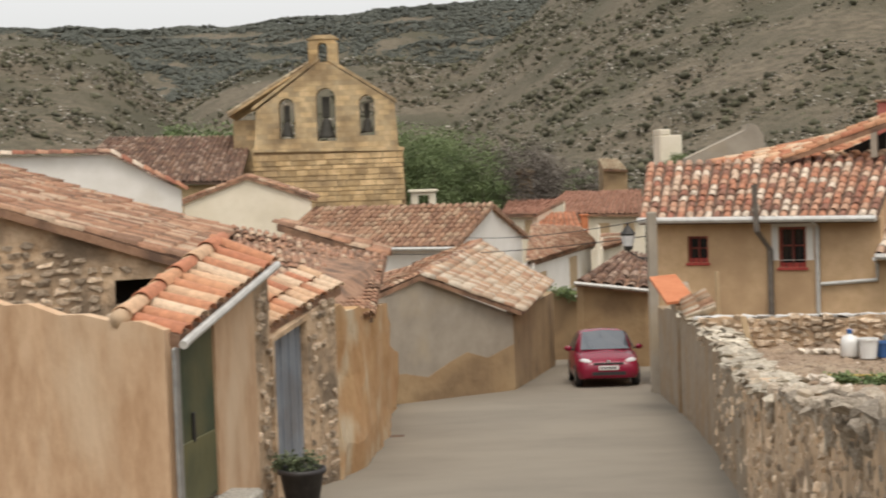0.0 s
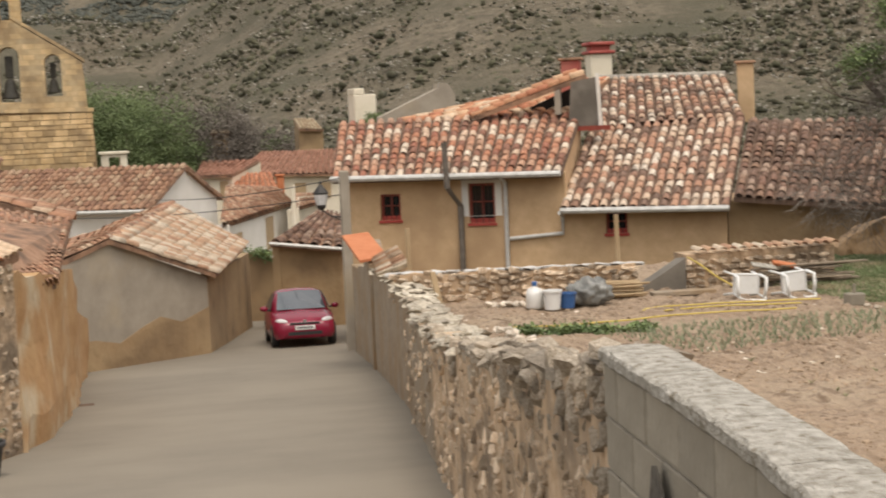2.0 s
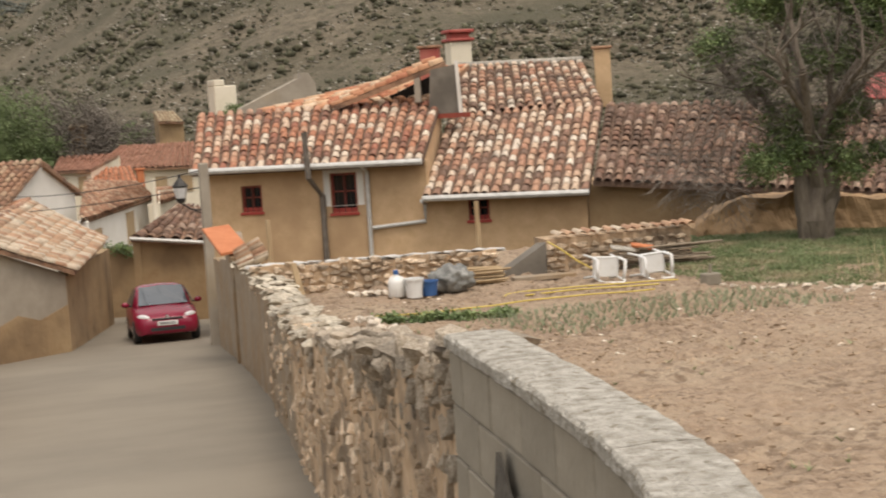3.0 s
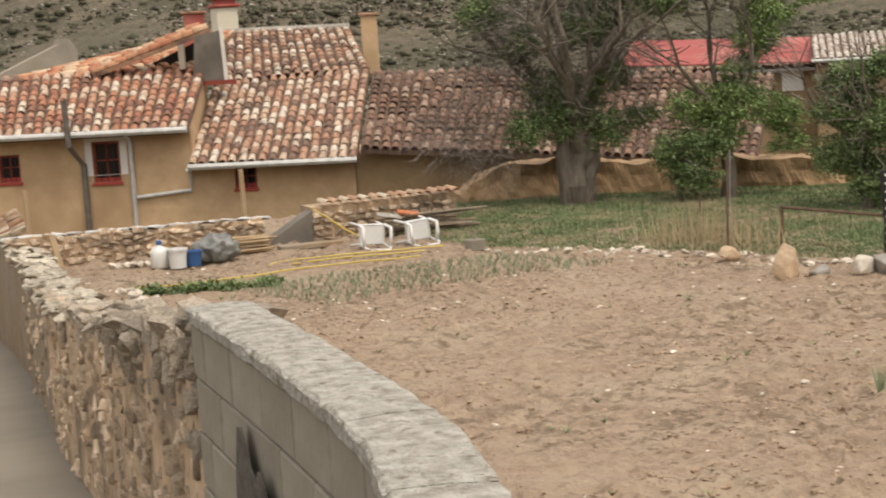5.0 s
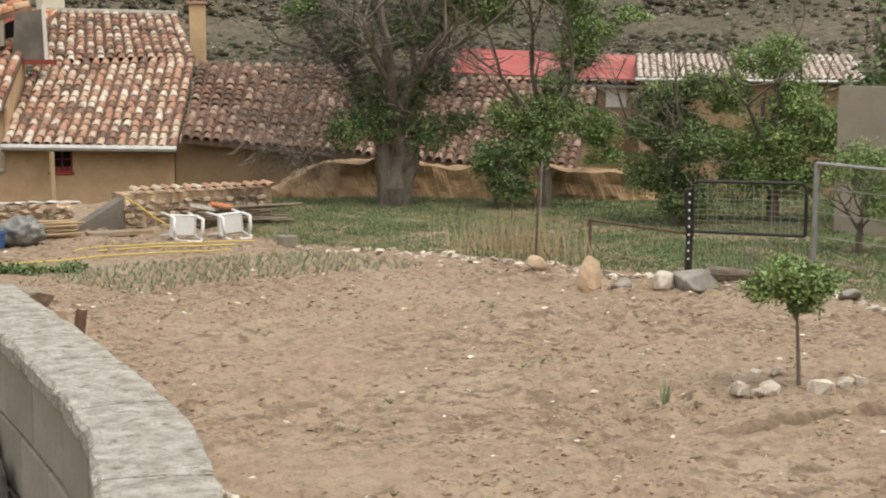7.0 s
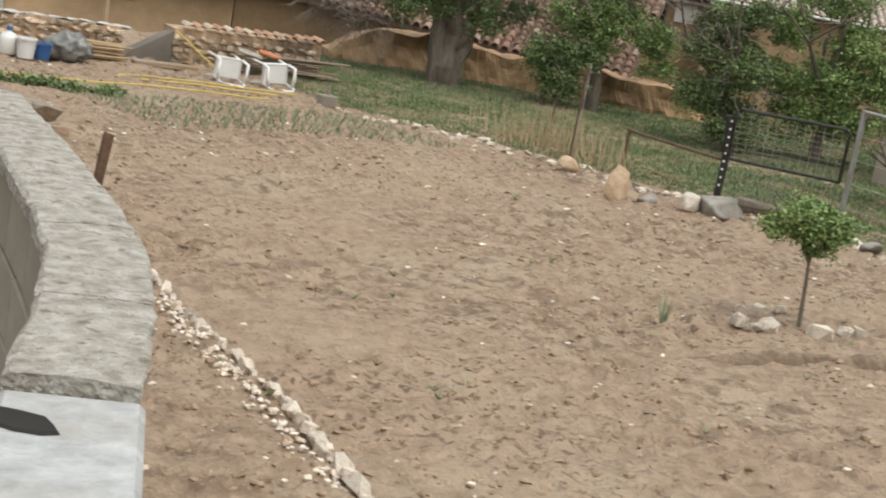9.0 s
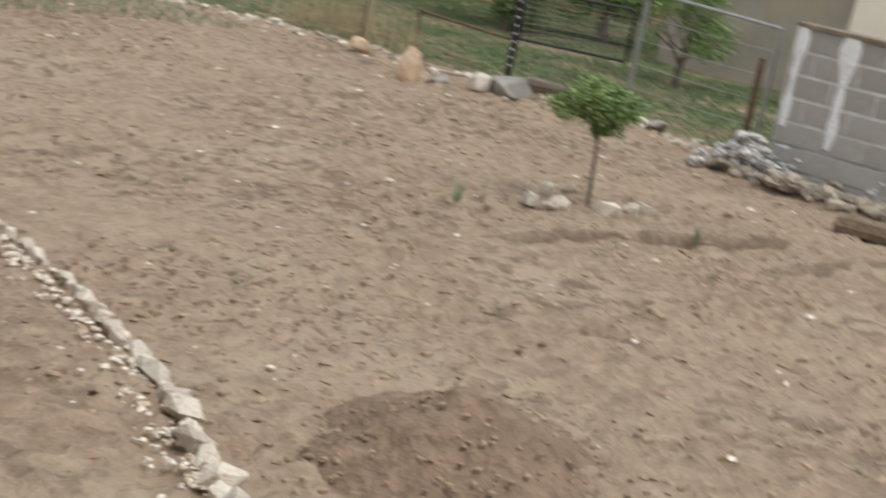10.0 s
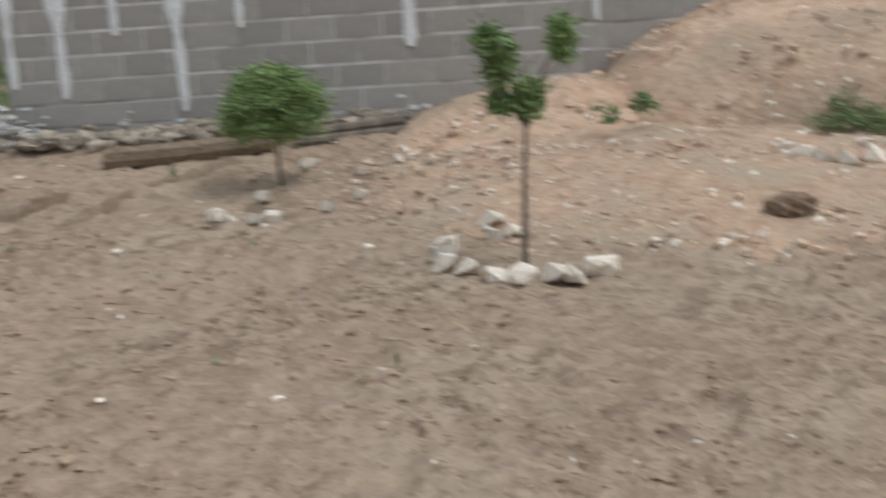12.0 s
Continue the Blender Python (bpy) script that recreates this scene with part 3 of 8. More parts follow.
def leaf_cloud(name, blobs, count, size, material, parent, seed=1, droop=0.2, label=""):
    """A crown of many small leaves in uneven clumps: blobs are (centre, radii)."""
    rng = random.Random(seed)
    verts, faces = [], []
    vol = [b[1][0] * b[1][1] * b[1][2] for b in blobs]
    for (c, r), v in zip(blobs, vol):
        total = int(count * v / sum(vol))
        sprays = max(4, total // 46)
        for _ in range(sprays):
            d = Vector((rng.gauss(0, 1), rng.gauss(0, 1), rng.gauss(0, 1))).normalized() * (0.25 + 0.85 * rng.random() ** 0.6)
            s = Vector(c) + Vector((d.x * r[0], d.y * r[1], d.z * r[2]))
            reach = (0.13 * (r[0] + r[1] + r[2]) / 3 + size * 0.6) * rng.uniform(0.6, 1.3)
            for _ in range(46):
                p = s + Vector((rng.gauss(0, reach), rng.gauss(0, reach), rng.gauss(0, reach * 0.7)))
                a = Vector((rng.gauss(0, 1), rng.gauss(0, 1), rng.gauss(-droop, 0.6))).normalized()
                b = a.orthogonal().normalized()
                b = (Matrix.Rotation(rng.uniform(0, 6.28), 3, a) @ b) * size * 0.32
                L = size * rng.uniform(0.6, 1.3)
                o = len(verts)
                verts += [p[:], (p + a * L * 0.5 + b)[:], (p + a * L)[:], (p + a * L * 0.5 - b)[:]]
                faces.append((o, o + 1, o + 2, o + 3))
    return raw(name, verts, faces, material, parent, label)


def branches(bm, start, way, length, radius, depth, rng, spread=0.6, tips=None, lift=0.1):
    """Limbs that fork and taper."""
    p, d = Vector(start), Vector(way).normalized()
    pts = [p.copy()]
    for _ in range(4):
        d = (d + Vector((rng.gauss(0, 0.16), rng.gauss(0, 0.16), rng.gauss(lift * 0.5, 0.12)))).normalized()
        p = p + d * length / 4
        pts.append(p.copy())
    tube(bm, pts, radius, 6 if radius > 0.03 else 4, 0.55)
    if tips is not None:
        tips.append(p.copy())
    if depth > 0:
        for _ in range(rng.choice((2, 3, 3))):
            e = (d + Vector((rng.gauss(0, spread), rng.gauss(0, spread), rng.gauss(lift, spread * 0.7)))).normalized()
            branches(bm, pts[rng.choice((2, 3, 4))], e, length * rng.uniform(0.55, 0.8), radius * 0.5, depth - 1, rng, spread, tips, lift)


def sweep_wall(path, base, top, thick, seg_len=0.3):
    """A wall along a path with height from functions of the distance; returns bmesh."""
    bm = bmesh.new()
    rows = []
    for i, p in enumerate(path):
        p = Vector(p)
        d = (Vector(path[min(i + 1, len(path) - 1)]) - Vector(path[max(i - 1, 0)])).normalized()
        n = Vector((-d.y, d.x))
        l, r = p + n * thick / 2, p - n * thick / 2
        rows.append([bm.verts.new((l.x, l.y, base[i])), bm.verts.new((l.x, l.y, top[i])), bm.verts.new((r.x, r.y, top[i])), bm.verts.new((r.x, r.y, base[i]))])
    for a, b in zip(rows, rows[1:]):
        for k in range(4):
            bm.faces.new((a[k], a[(k + 1) % 4], b[(k + 1) % 4], b[k]))
    bm.faces.new(rows[0])
    bm.faces.new(rows[-1])
    return bm


def along(path, step):
    """Even steps along a path of any number of coordinates."""
    path = [np.array(p, float) for p in path]
    out = []
    for a, b in zip(path, path[1:]):
        k = max(1, round(np.linalg.norm((b - a)[:2]) / step))
        out += [a + (b - a) * i / k for i in range(k)]
    return out + [path[-1]]

# ---- ground, lane and garden ----
def lane_z(y):
    return 1.2 - 0.13 * y + 0.00075 * y * y if y < 60 else -3.9 - 0.04 * (y - 60)


def smooth01(a, b, x):
    t = min(1.0, max(0.0, (x - a) / (b - a)))
    return t * t * (3 - 2 * t)


def land(x, y):
    """The height of the land: the village in its hollow, dry hills round it."""
    r = math.hypot(x, y)
    h = math.degrees(math.atan2(x, y))
    near = min(lane_z(min(max(y, -20), 60)) - 0.25, -0.6)
    low = -6.5 + 2.5 * smooth01(20, 60, h)
    z = near + (low - near) * smooth01(42, 95, r)
    # three hills: stony one ahead on the left, a dark far ridge, the long dry slope on the right
    left = 42 * smooth01(150, 380, r) * (1 - smooth01(-9.5, -2.0, h)) * (0.75 + 0.25 * math.cos(radians((h + 15) * 7)))
    ridge = 97 * smooth01(430, 900, r) * (0.97 + 0.10 * smooth01(-6, 6, h)) * (1 - smooth01(16, 30, h))
    right = 150 * smooth01(125, 640, r) ** 0.9 * smooth01(-6, 21, h)
    around = 120 * smooth01(200, 700, r) * smooth01(70, 100, abs(h - 5))
    middle = 44 * smooth01(210, 520, r) * smooth01(-12, -4, h) * (0.93 + 0.07 * math.cos(radians(h * 21)))
    z += max(left, ridge, right, around, middle)
    if r > 110:
        k = smooth01(110, 300, r)
        v = Vector((x * 0.012, y * 0.012, 0))
        z += k * (5 * noise.noise(v) + 3.0 * noise.noise(v * 3.1) + 1.2 * noise.noise(v * 9))
    return z


def polar_sheet():
    rs = [0.0] + [1.5 * 1.075 ** k for k in range(100)]
    rs = [r for r in rs if r < 2400]
    heads = [a * 0.75 for a in range(-27, 94)] + [70 + 5 * k for k in range(1, 53)]
    heads = sorted(set(h for h in heads if h < 339.7))
    verts, faces = [], []
    for r in rs:
        for h in heads:
            x, y = r * math.sin(radians(h)), r * math.cos(radians(h))
            verts.append((x, y, land(x, y)))
    k = len(heads)
    for i in range(len(rs) - 1):
        for j in range(k):
            a, b = i * k + j, i * k + (j + 1) % k
            faces.append((a, b, b + k, a + k))
    return verts, faces


v, f = polar_sheet()
tagged(raw("ground", v, f, M_HILL, smooth=True), "dry stony hillsides and valley floor round the village", "ground", kind="structure")


def grid_sheet(name, x0, x1, y0, y1, step, height, material, label, keep=None):
    xs, ys = np.arange(x0, x1 + step / 2, step), np.arange(y0, y1 + step / 2, step)
    verts = [(x, y, height(x, y)) for y in ys for x in xs]
    k = len(xs)
    faces = [(j * k + i, j * k + i + 1, j * k + k + i + 1, j * k + k + i) for j in range(len(ys) - 1) for i in range(k - 1) if keep is None or keep(xs[i], ys[j])]
    return tagged(raw(name, verts, faces, material, smooth=True), label, name, kind="structure")


# the garden wall's line: x, y, top, on the lane's side
RUBBLE = [(2.12, 5.55, 1.90), (2.36, 7.0, 1.66), (2.74, 9.4, 1.36), (3.2, 12.3, 1.02), (4.0, 16.8, 0.62), (4.85, 21.4, 0.42), (5.62, 26.4, 0.18), (6.2, 30.6, -0.05), (6.75, 35.4, -0.4)]


def wall_x(y):
    return float(np.interp(y, [p[1] for p in RUBBLE], [p[0] for p in RUBBLE]))


def road_edge(y):
    if y > 5:
        return wall_x(max(y, 5.5)) + 0.1
    return float(np.interp(y, [-8, 0.0, 1.4, 1.95, 2.36, 3.22, 4.3, 5.5], [1.3, 1.27, 1.30, 1.38, 1.52, 1.85, 2.06, 2.2])) - 0.2


def lane_h(x, y):
    return lane_z(y) + 0.006 * noise.noise(Vector((x * 0.3, y * 0.3, 3)))


grid_sheet("road", -7, 12, -8, 62, 0.25, lane_h, M_ROAD, "worn grey-beige concrete lane running down into the village", lambda x, y: x < road_edge(y) or y > 34)

def garden_h(x, y):
    q = Vector((x, y, 0))
    z = 0.035 * noise.noise(q * 1.1) + 0.035 * noise.noise(Vector((x * 2.6, y * 4.5, 1))) + 0.030 * noise.noise(q * 6) + 0.026 * noise.noise(q * 13)
    turned_up = smooth01(-0.25, 0.30, noise.noise(q * 0.5))
    z += turned_up * (0.085 * abs(noise.noise(Vector((x * 3.2, y * 4.4, 6)))) + 0.045 * noise.noise(q * 8) - 0.02)
    # an irrigation furrow with its ridges
    s = (y - 8.13) + (x - 9.6) * 0.16
    if 8.2 < x < 12:
        z += 0.03 * math.exp(-((s - 0.2) / 0.13) ** 2) - 0.02 * math.exp(-(s / 0.10) ** 2)
    s = (y - 6.9) - (x - 12.0) * -0.5
    if 11.5 < x < 14:
        z += 0.08 * math.exp(-(s / 0.15) ** 2)
    return z


def in_garden(x, y):
    if y > 27 or x > 18 or (y > 5.5 and x < wall_x(y) + 0.1):
        return False
    return y > 5.5 or x > float(np.interp(y, [-8, 0.0, 1.4, 1.95, 2.36, 3.22, 4.3, 5.5], [1.3, 1.27, 1.30, 1.38, 1.52, 1.85, 2.06, 2.2]))


grid_sheet("garden_soil", 1.2, 18, -3, 27, 0.05, garden_h, M_SOIL, "bare tilled brown garden soil with clods and small stones", in_garden)

FENCE = [(9.4, 22.2), (10.95, 19.6), (11.55, 18.5), (12.35, 17.2), (12.85, 16.3), (13.0, 15.2), (13.7, 14.3), (14.0, 12.6), (14.0, 10.3)]


def fence_x(y):
    return float(np.interp(y, [p[1] for p in FENCE[::-1]], [p[0] for p in FENCE[::-1]]))


BANK = [(13.7, 26.3), (14.2, 26.0), (16.5, 25.1), (18.8, 23.2), (21.0, 21.4), (30, 20)]


def bank_y(x):
    return float(np.interp(x, [p[0] for p in BANK], [p[1] for p in BANK]))


def END_X(y):
    return 14.3 if y < 10.4 else 0


def meadow_h(x, y):
    return 0.015 + 0.04 * noise.noise(Vector((x * 0.8, y * 0.8, 2)))


grid_sheet("meadow", 9, 46, 9.8, 44, 0.35, meadow_h, M_MEADOW, "rough green meadow behind the garden fence", lambda x, y: x > fence_x(min(max(y, 10.3), 22.2)) - 0.1 and x > 14.2 - 2.0 * smooth01(15, 21, y) and x > END_X(y) and y < bank_y(x))


bank = thing("mud_bank", "crumbling ochre mud bank behind the trees", "bank", (17, 25, 0), kind="structure")
path = along(BANK[1:5], 0.3)
rng = random.Random(14)
bm = sweep_wall([(p[0], p[1] + 0.35) for p in path], [-0.5] * len(path), [(0.66 + 0.22 * noise.noise(Vector((p[0] * 0.9, 0, 0)))) * (0.2 + 0.8 * smooth01(14.0, 15.2, p[0])) - 0.05 * max(0, p[0] - 17) for p in path], 0.9)
bmesh.ops.subdivide_edges(bm, edges=bm.edges[:], cuts=4, use_grid_fill=True)
for q in bm.verts:
    q.co.y += 0.30 * noise.noise(q.co * 1.1) + 0.16 * noise.noise(q.co * 3.1) + 0.07 * noise.noise(q.co * 8) - 0.35 * max(0.0, 0.3 - q.co.z)
    q.co.z += 0.10 * noise.noise(Vector((q.co.x * 2.2, q.co.y * 2.2, 4))) if q.co.z > 0.4 else 0
part("face", bm, M_BANK, bank)


# grass over the meadow
def grass(name, n, box4, keep, size, seed, material, label):
    rng = random.Random(seed)
    verts, faces = [], []
    x0, x1, y0, y1 = box4
    for _ in range(n):
        x, y = rng.uniform(x0, x1), rng.uniform(y0, y1)
        if not keep(x, y):
            continue
        z = 0.03
        s = size * (0.5 + 0.9 * max(0, noise.noise(Vector((x * 0.6, y * 0.6, 5))) + 0.45))
        for _ in range(4):
            a, lean = rng.uniform(0, 6.28), rng.uniform(0.1, 0.6)
            bx, by = x + rng.gauss(0, 0.05), y + rng.gauss(0, 0.05)
            h = s * rng.uniform(0.6, 1.3)
            wx, wy = math.cos(a + 1.57) * 0.012, math.sin(a + 1.57) * 0.012
            o = len(verts)
            verts += [(bx - wx, by - wy, z), (bx + wx, by + wy, z), (bx + math.cos(a) * h * lean, by + math.sin(a) * h * lean, z + h)]
            faces.append((o, o + 1, o + 2))
    return tagged(raw(name, verts, faces, material), label, "grass", kind="stuff")


grass("meadow_grass", 52000, (11, 24, 10, 27), lambda x, y: x > fence_x(min(max(y, 10.3), 22.2)) + 0.15 and y < bank_y(x) and (y > 10.4 or x > 14.4), 0.045, 3, M_GRASS, "long green and straw-coloured meadow grass")

# scrub, rocks over the hills
LUMPS = [rock_shape(90 + s, 8) for s in range(6)]
rng = random.Random(11)
sv, sf, rv, rf = [], [], [], []
for _ in range(210000):
    h, r = rng.uniform(-17, 58), 135 * (700 / 135) ** rng.random()
    x, y = r * math.sin(radians(h)), r * math.cos(radians(h))
    d = noise.noise(Vector((x * 0.014, y * 0.014, 7))) + 0.5 * noise.noise(Vector((x * 0.05, y * 0.05, 2)))
    if d < rng.uniform(-0.8, 0.4):
        continue
    z = land(x, y)
    i = rng.randrange(6)
    stone = rng.random() < 0.42
    s = rng.uniform(0.15, 0.55) if stone else rng.choice((0.2, 0.25, 0.3, 0.35, 0.4, 0.55, 0.9)) * rng.uniform(0.6, 1.25)
    s *= (0.7 + r / 420)
    m = np.array(turned((0, 0, 0), (s * rng.uniform(0.8, 1.6), s * rng.uniform(0.8, 1.6), s * (0.5 if stone else 1.0)), rng).to_3x3())
    pts = LUMPS[i][0] @ m.T + np.array((x, y, z + s * 0.15))
    tv, tf = (rv, rf) if stone else (sv, sf)
    o = len(tv)
    tv += pts.tolist()
    tf += [tuple(o + k for k in q) for q in LUMPS[i][1]]
tagged(raw("hillside_scrub", sv, sf, M_SCRUB, smooth=True), "dark juniper scrub dotted over the dry hills", "shrubs", kind="stuff")
tagged(raw("hillside_rocks", rv, rf, M_SCREE), "pale limestone outcrops scattered over the hills", "rocks", kind="stuff")

# woods on the far ridge
rng = random.Random(12)
wv, wf = [], []
for _ in range(42000):
    h, r = rng.uniform(-13, 14), rng.uniform(640, 960)
    x, y = r * math.sin(radians(h)), r * math.cos(radians(h))
    if noise.noise(Vector((x * 0.006, y * 0.006, 3))) < rng.uniform(-0.9, 0.0):
        continue
    z, s, i = land(x, y), rng.uniform(1.0, 2.2), rng.randrange(6)
    m = np.array(turned((0, 0, 0), (s * 1.3, s * 1.3, s * 0.9), rng).to_3x3())
    o = len(wv)
    wv += (LUMPS[i][0] @ m.T + np.array((x, y, z + s * 0.2))).tolist()
    wf += [tuple(o + k for k in q) for q in LUMPS[i][1]]
tagged(raw("far_woods", wv, wf, M_WOODS, smooth=True), "dark pine woods on the distant ridge", "woods", kind="stuff")

# ---- the rubble garden wall along the lane ----
rubble = thing("rubble_wall", "rough lichen-covered rubble stone garden wall along the lane", "wall", (2.3, 5.6, 0), kind="structure")
pts = along(RUBBLE, 0.35)
rng = random.Random(4)
tops = [p[2] - 0.05 + rng.uniform(-0.04, 0.04) for p in pts]
cut = next(i for i, p in enumerate(pts) if p[1] > 14.5)
for a, b, mt, lb in ((0, cut + 1, M_MORTAR, "earth mortar core"), (cut, len(pts), M_MUDGREY, "grey-brown mud plastered stretch")):
    bm = sweep_wall([(p[0] + 0.23, p[1]) for p in pts[a:b]], [lane_z(p[1]) - 0.3 for p in pts[a:b]], tops[a:b], 0.40)
    bmesh.ops.subdivide_edges(bm, edges=bm.edges[:], cuts=1, use_grid_fill=True)
    for q in bm.verts:
        q.co.x += 0.03 * noise.noise(q.co * 2.2)
    part("core", bm, mt, rubble, lb)
face = []
for p in along(RUBBLE[:6], 0.10):
    z = lane_z(p[1]) - 0.05
    while z < p[2] - 0.06:
        h = rng.uniform(0.05, 0.13)
        if rng.random() < 0.82 - 0.66 * smooth01(10, 17, p[1]) and rng.random() < 0.6 + 0.4 * smooth01(-0.8, 0.1, z - p[2]):
            face.append((Vector((p[0] + 0.055 + rng.uniform(-0.018, 0.018), p[1] + rng.uniform(-0.05, 0.05), z + h / 2)), (rng.uniform(0.07, 0.15), rng.uniform(0.045, 0.095), h * 1.3)))
        z += h * 0.95
upper = [q for q in face if q[0].z > np.interp(q[0].y, [p[1] for p in RUBBLE], [p[2] for p in RUBBLE]) - (0.16 + 0.28 * smooth01(9.5, 6.0, q[0].y)) - 0.35 * noise.noise(Vector((0, q[0].y * 1.3, 0)))]
lower = [q for q in face if q not in upper]
stones(rubble, lower, M_STONE, 200, heading=-0.15, seed=5, tilt=0.25)
stones(rubble, upper, M_STONE_LICHEN, 100, heading=-0.15, seed=9, tilt=0.25)
cap = []
for p in along(RUBBLE[:8], 0.17)[2:]:
    for k in range(3):
        cap.append((Vector((p[0] + 0.06 + 0.15 * k + rng.uniform(-0.05, 0.05), p[1] + rng.uniform(-0.08, 0.08), p[2] + rng.uniform(-0.08, 0.0))), (rng.uniform(0.11, 0.22), rng.uniform(0.12, 0.24), rng.uniform(0.06, 0.12))))
stones(rubble, [q for q in cap if q[0].y < 11.5], M_STONE_LICHEN, 150, name="cap_stone", seed=6)
stones(rubble, [(q[0], (q[1][0] * 1.2, q[1][1] * 1.4, q[1][2] * 0.6)) for q in cap if q[0].y >= 11.5], M_CAPSTONE, 150, name="cap_stone", seed=7)

pl = [(Vector((2.24 + rng.uniform(-0.06, 0.08), 5.66 + rng.uniform(-0.06, 0.14), 1.87 + rng.uniform(-0.07, 0.05))), (rng.uniform(0.08, 0.14), rng.uniform(0.08, 0.14), rng.uniform(0.06, 0.12))) for _ in range(12)]
stones(rubble, pl, M_STONE_LICHEN, 12, name="cap_stone", seed=71)

# ---- the curved concrete block wall by the camera ----
blockwall = thing("block_wall", "grey concrete block wall with a rough cement top, curving along the lane", "wall", (2.0, 4.0, 0), kind="structure")
BLOCKS = [(2.215, 5.50), (2.14, 4.9), (2.065, 4.3), (1.975, 3.7), (1.88, 3.24), (1.73, 2.80), (1.545, 2.36)]
SLABS = [(1.545, 2.36), (1.39, 1.95), (1.31, 1.5), (1.28, 1.0), (1.27, 0.0), (1.28, -2.0), (1.3, -6.0)]
path = along(BLOCKS, 0.12)
bm = sweep_wall(path, [-0.4] * len(path), [1.905] * len(path), 0.19)
part("joints", bm, M_JOINT, blockwall, "cement joints")
bm = bmesh.new()
rows = []
rng = random.Random(8)
q = along(BLOCKS, 0.06)
for i, p in enumerate(q):
    d = np.array(q[min(i + 1, len(q) - 1)]) - np.array(q[max(i - 1, 0)])
    d /= np.linalg.norm(d)
    n = np.array((-d[1], d[0]))
    row = []
    for s, z in ((0.110, 1.905), (0.114, 1.944), (0.106, 1.953), (0.0, 1.958), (-0.112, 1.953), (-0.122, 1.942), (-0.120, 1.905)):
        e = p + n * (s + rng.uniform(-0.005, 0.005))
        row.append((e[0], e[1], z + rng.uniform(-0.004, 0.003)))
    rows.append(row)
bm.free()
# cast in lengths, with cracks between them
cuts = [0, 11, 24, 34, 45, len(rows) - 1]
for a0, b0 in zip(cuts, cuts[1:]):
    bm = bmesh.new()
    span = [list(r) for r in rows[a0:b0 + 1]]
    for end, nxt in ((0, 1), (-1, -2)):
        span[end] = [tuple(Vector(p).lerp(Vector(q), 0.05 + 0.05 * rng.random())) for p, q in zip(span[end], span[nxt])]
    span = [[bm.verts.new(p) for p in r] for r in span]
    for a, b in zip(span, span[1:]):
        for k in range(7):
            bm.faces.new((a[k], a[(k + 1) % 7], b[(k + 1) % 7], b[k]))
    bm.faces.new(span[0])
    bm.faces.new(span[-1])
    part("coping", bm, M_CAP, blockwall, "rough pitted grey cement coping")
path = along(SLABS, 0.2)
bm = sweep_wall(path, [-0.4] * len(path), [1.93] * len(path), 0.24)
bmesh.ops.bevel(bm, geom=bm.edges[:], offset=0.012, segments=1, affect="EDGES")
part("new_section", bm, M_CAP_BLUE, blockwall, "smoother bluish cement section")
# no hole is cut: a near-black disc paints the shade of a gap
bm = bmesh.new()
lathe(bm, [(0.02, 0), (0.10, 0.001), (0.09, 0.004)], (0, 0, 0), 10)
for q in bm.verts:
    q.co *= 1 + 0.35 * noise.noise(q.co * 30)
bmesh.ops.transform(bm, verts=bm.verts[:], matrix=Matrix.LocRotScale((1.415, 2.245, 1.931), Euler((0, 0, -0.93)), (0.85, 0.42, 1)))
part("hollow", bm, M_DARK, blockwall, "near-black disc for the shade in a gap")

# the lane's concrete run up against the wall's foot
path = along(BLOCKS + SLABS[1:], 0.25)
bm = sweep_wall([(p[0] - 0.26, p[1]) for p in path], [lane_z(p[1]) - 0.5 for p in path], [lane_z(p[1]) + 0.012 for p in path], 0.5)
tagged(part("lane_edge", bm, M_ROAD, None), "worn concrete edge of the lane against the wall", "road", kind="structure")

# ---- the house with the tiled roofs ----
HP, HQ = Vector((7.30, 38.13, 0)), Vector((15.55, 33.90, 0))
HU = (HQ - HP).normalized()
HN = Vector((-HU.y, HU.x, 0))


def hp(s, d, z):
    """A point of the house: along its front, back from it, height."""
    return HP + HU * s + HN * d + Vector((0, 0, z))


house = thing("village_house", "ochre rendered two-part house with orange clay tile roofs", "house", hp(4, 0, -2.6))
OPEN = [(0.80, 1.32, 0.41, 1.06), (3.05, 3.70, 0.28, 1.25), (6.40, 6.92, -0.06, 0.46)]
bm = holed(HP, HQ, rect(0, 9.27, -3.2, 1.45)[:2] + [(9.27, 0.48), (5.46, 0.52), (5.46, 1.45), (0, 1.45)], [rect(*o) for o in OPEN], 0.35)
part("wall", bm, M_PLASTER, house)
bm = bmesh.new()
box(bm, (0, 0, 0), (0.35, 7.5, 4.6), Matrix.Translation(HP + Vector((0, 0, -3.2)) + HU * 0.0 + HN * 0.36) @ Matrix.Rotation(math.atan2(HU.y, HU.x), 4, "Z"))
part("side_wall", bm, M_PLASTER, house)
bm = bmesh.new()
box(bm, (0, 0, 0), (0.35, 7.5, 3.6), Matrix.Translation(hp(8.9, 0.36, -3.2)) @ Matrix.Rotation(math.atan2(HU.y, HU.x), 4, "Z"))
part("side_wall", bm, M_PLASTER, house)
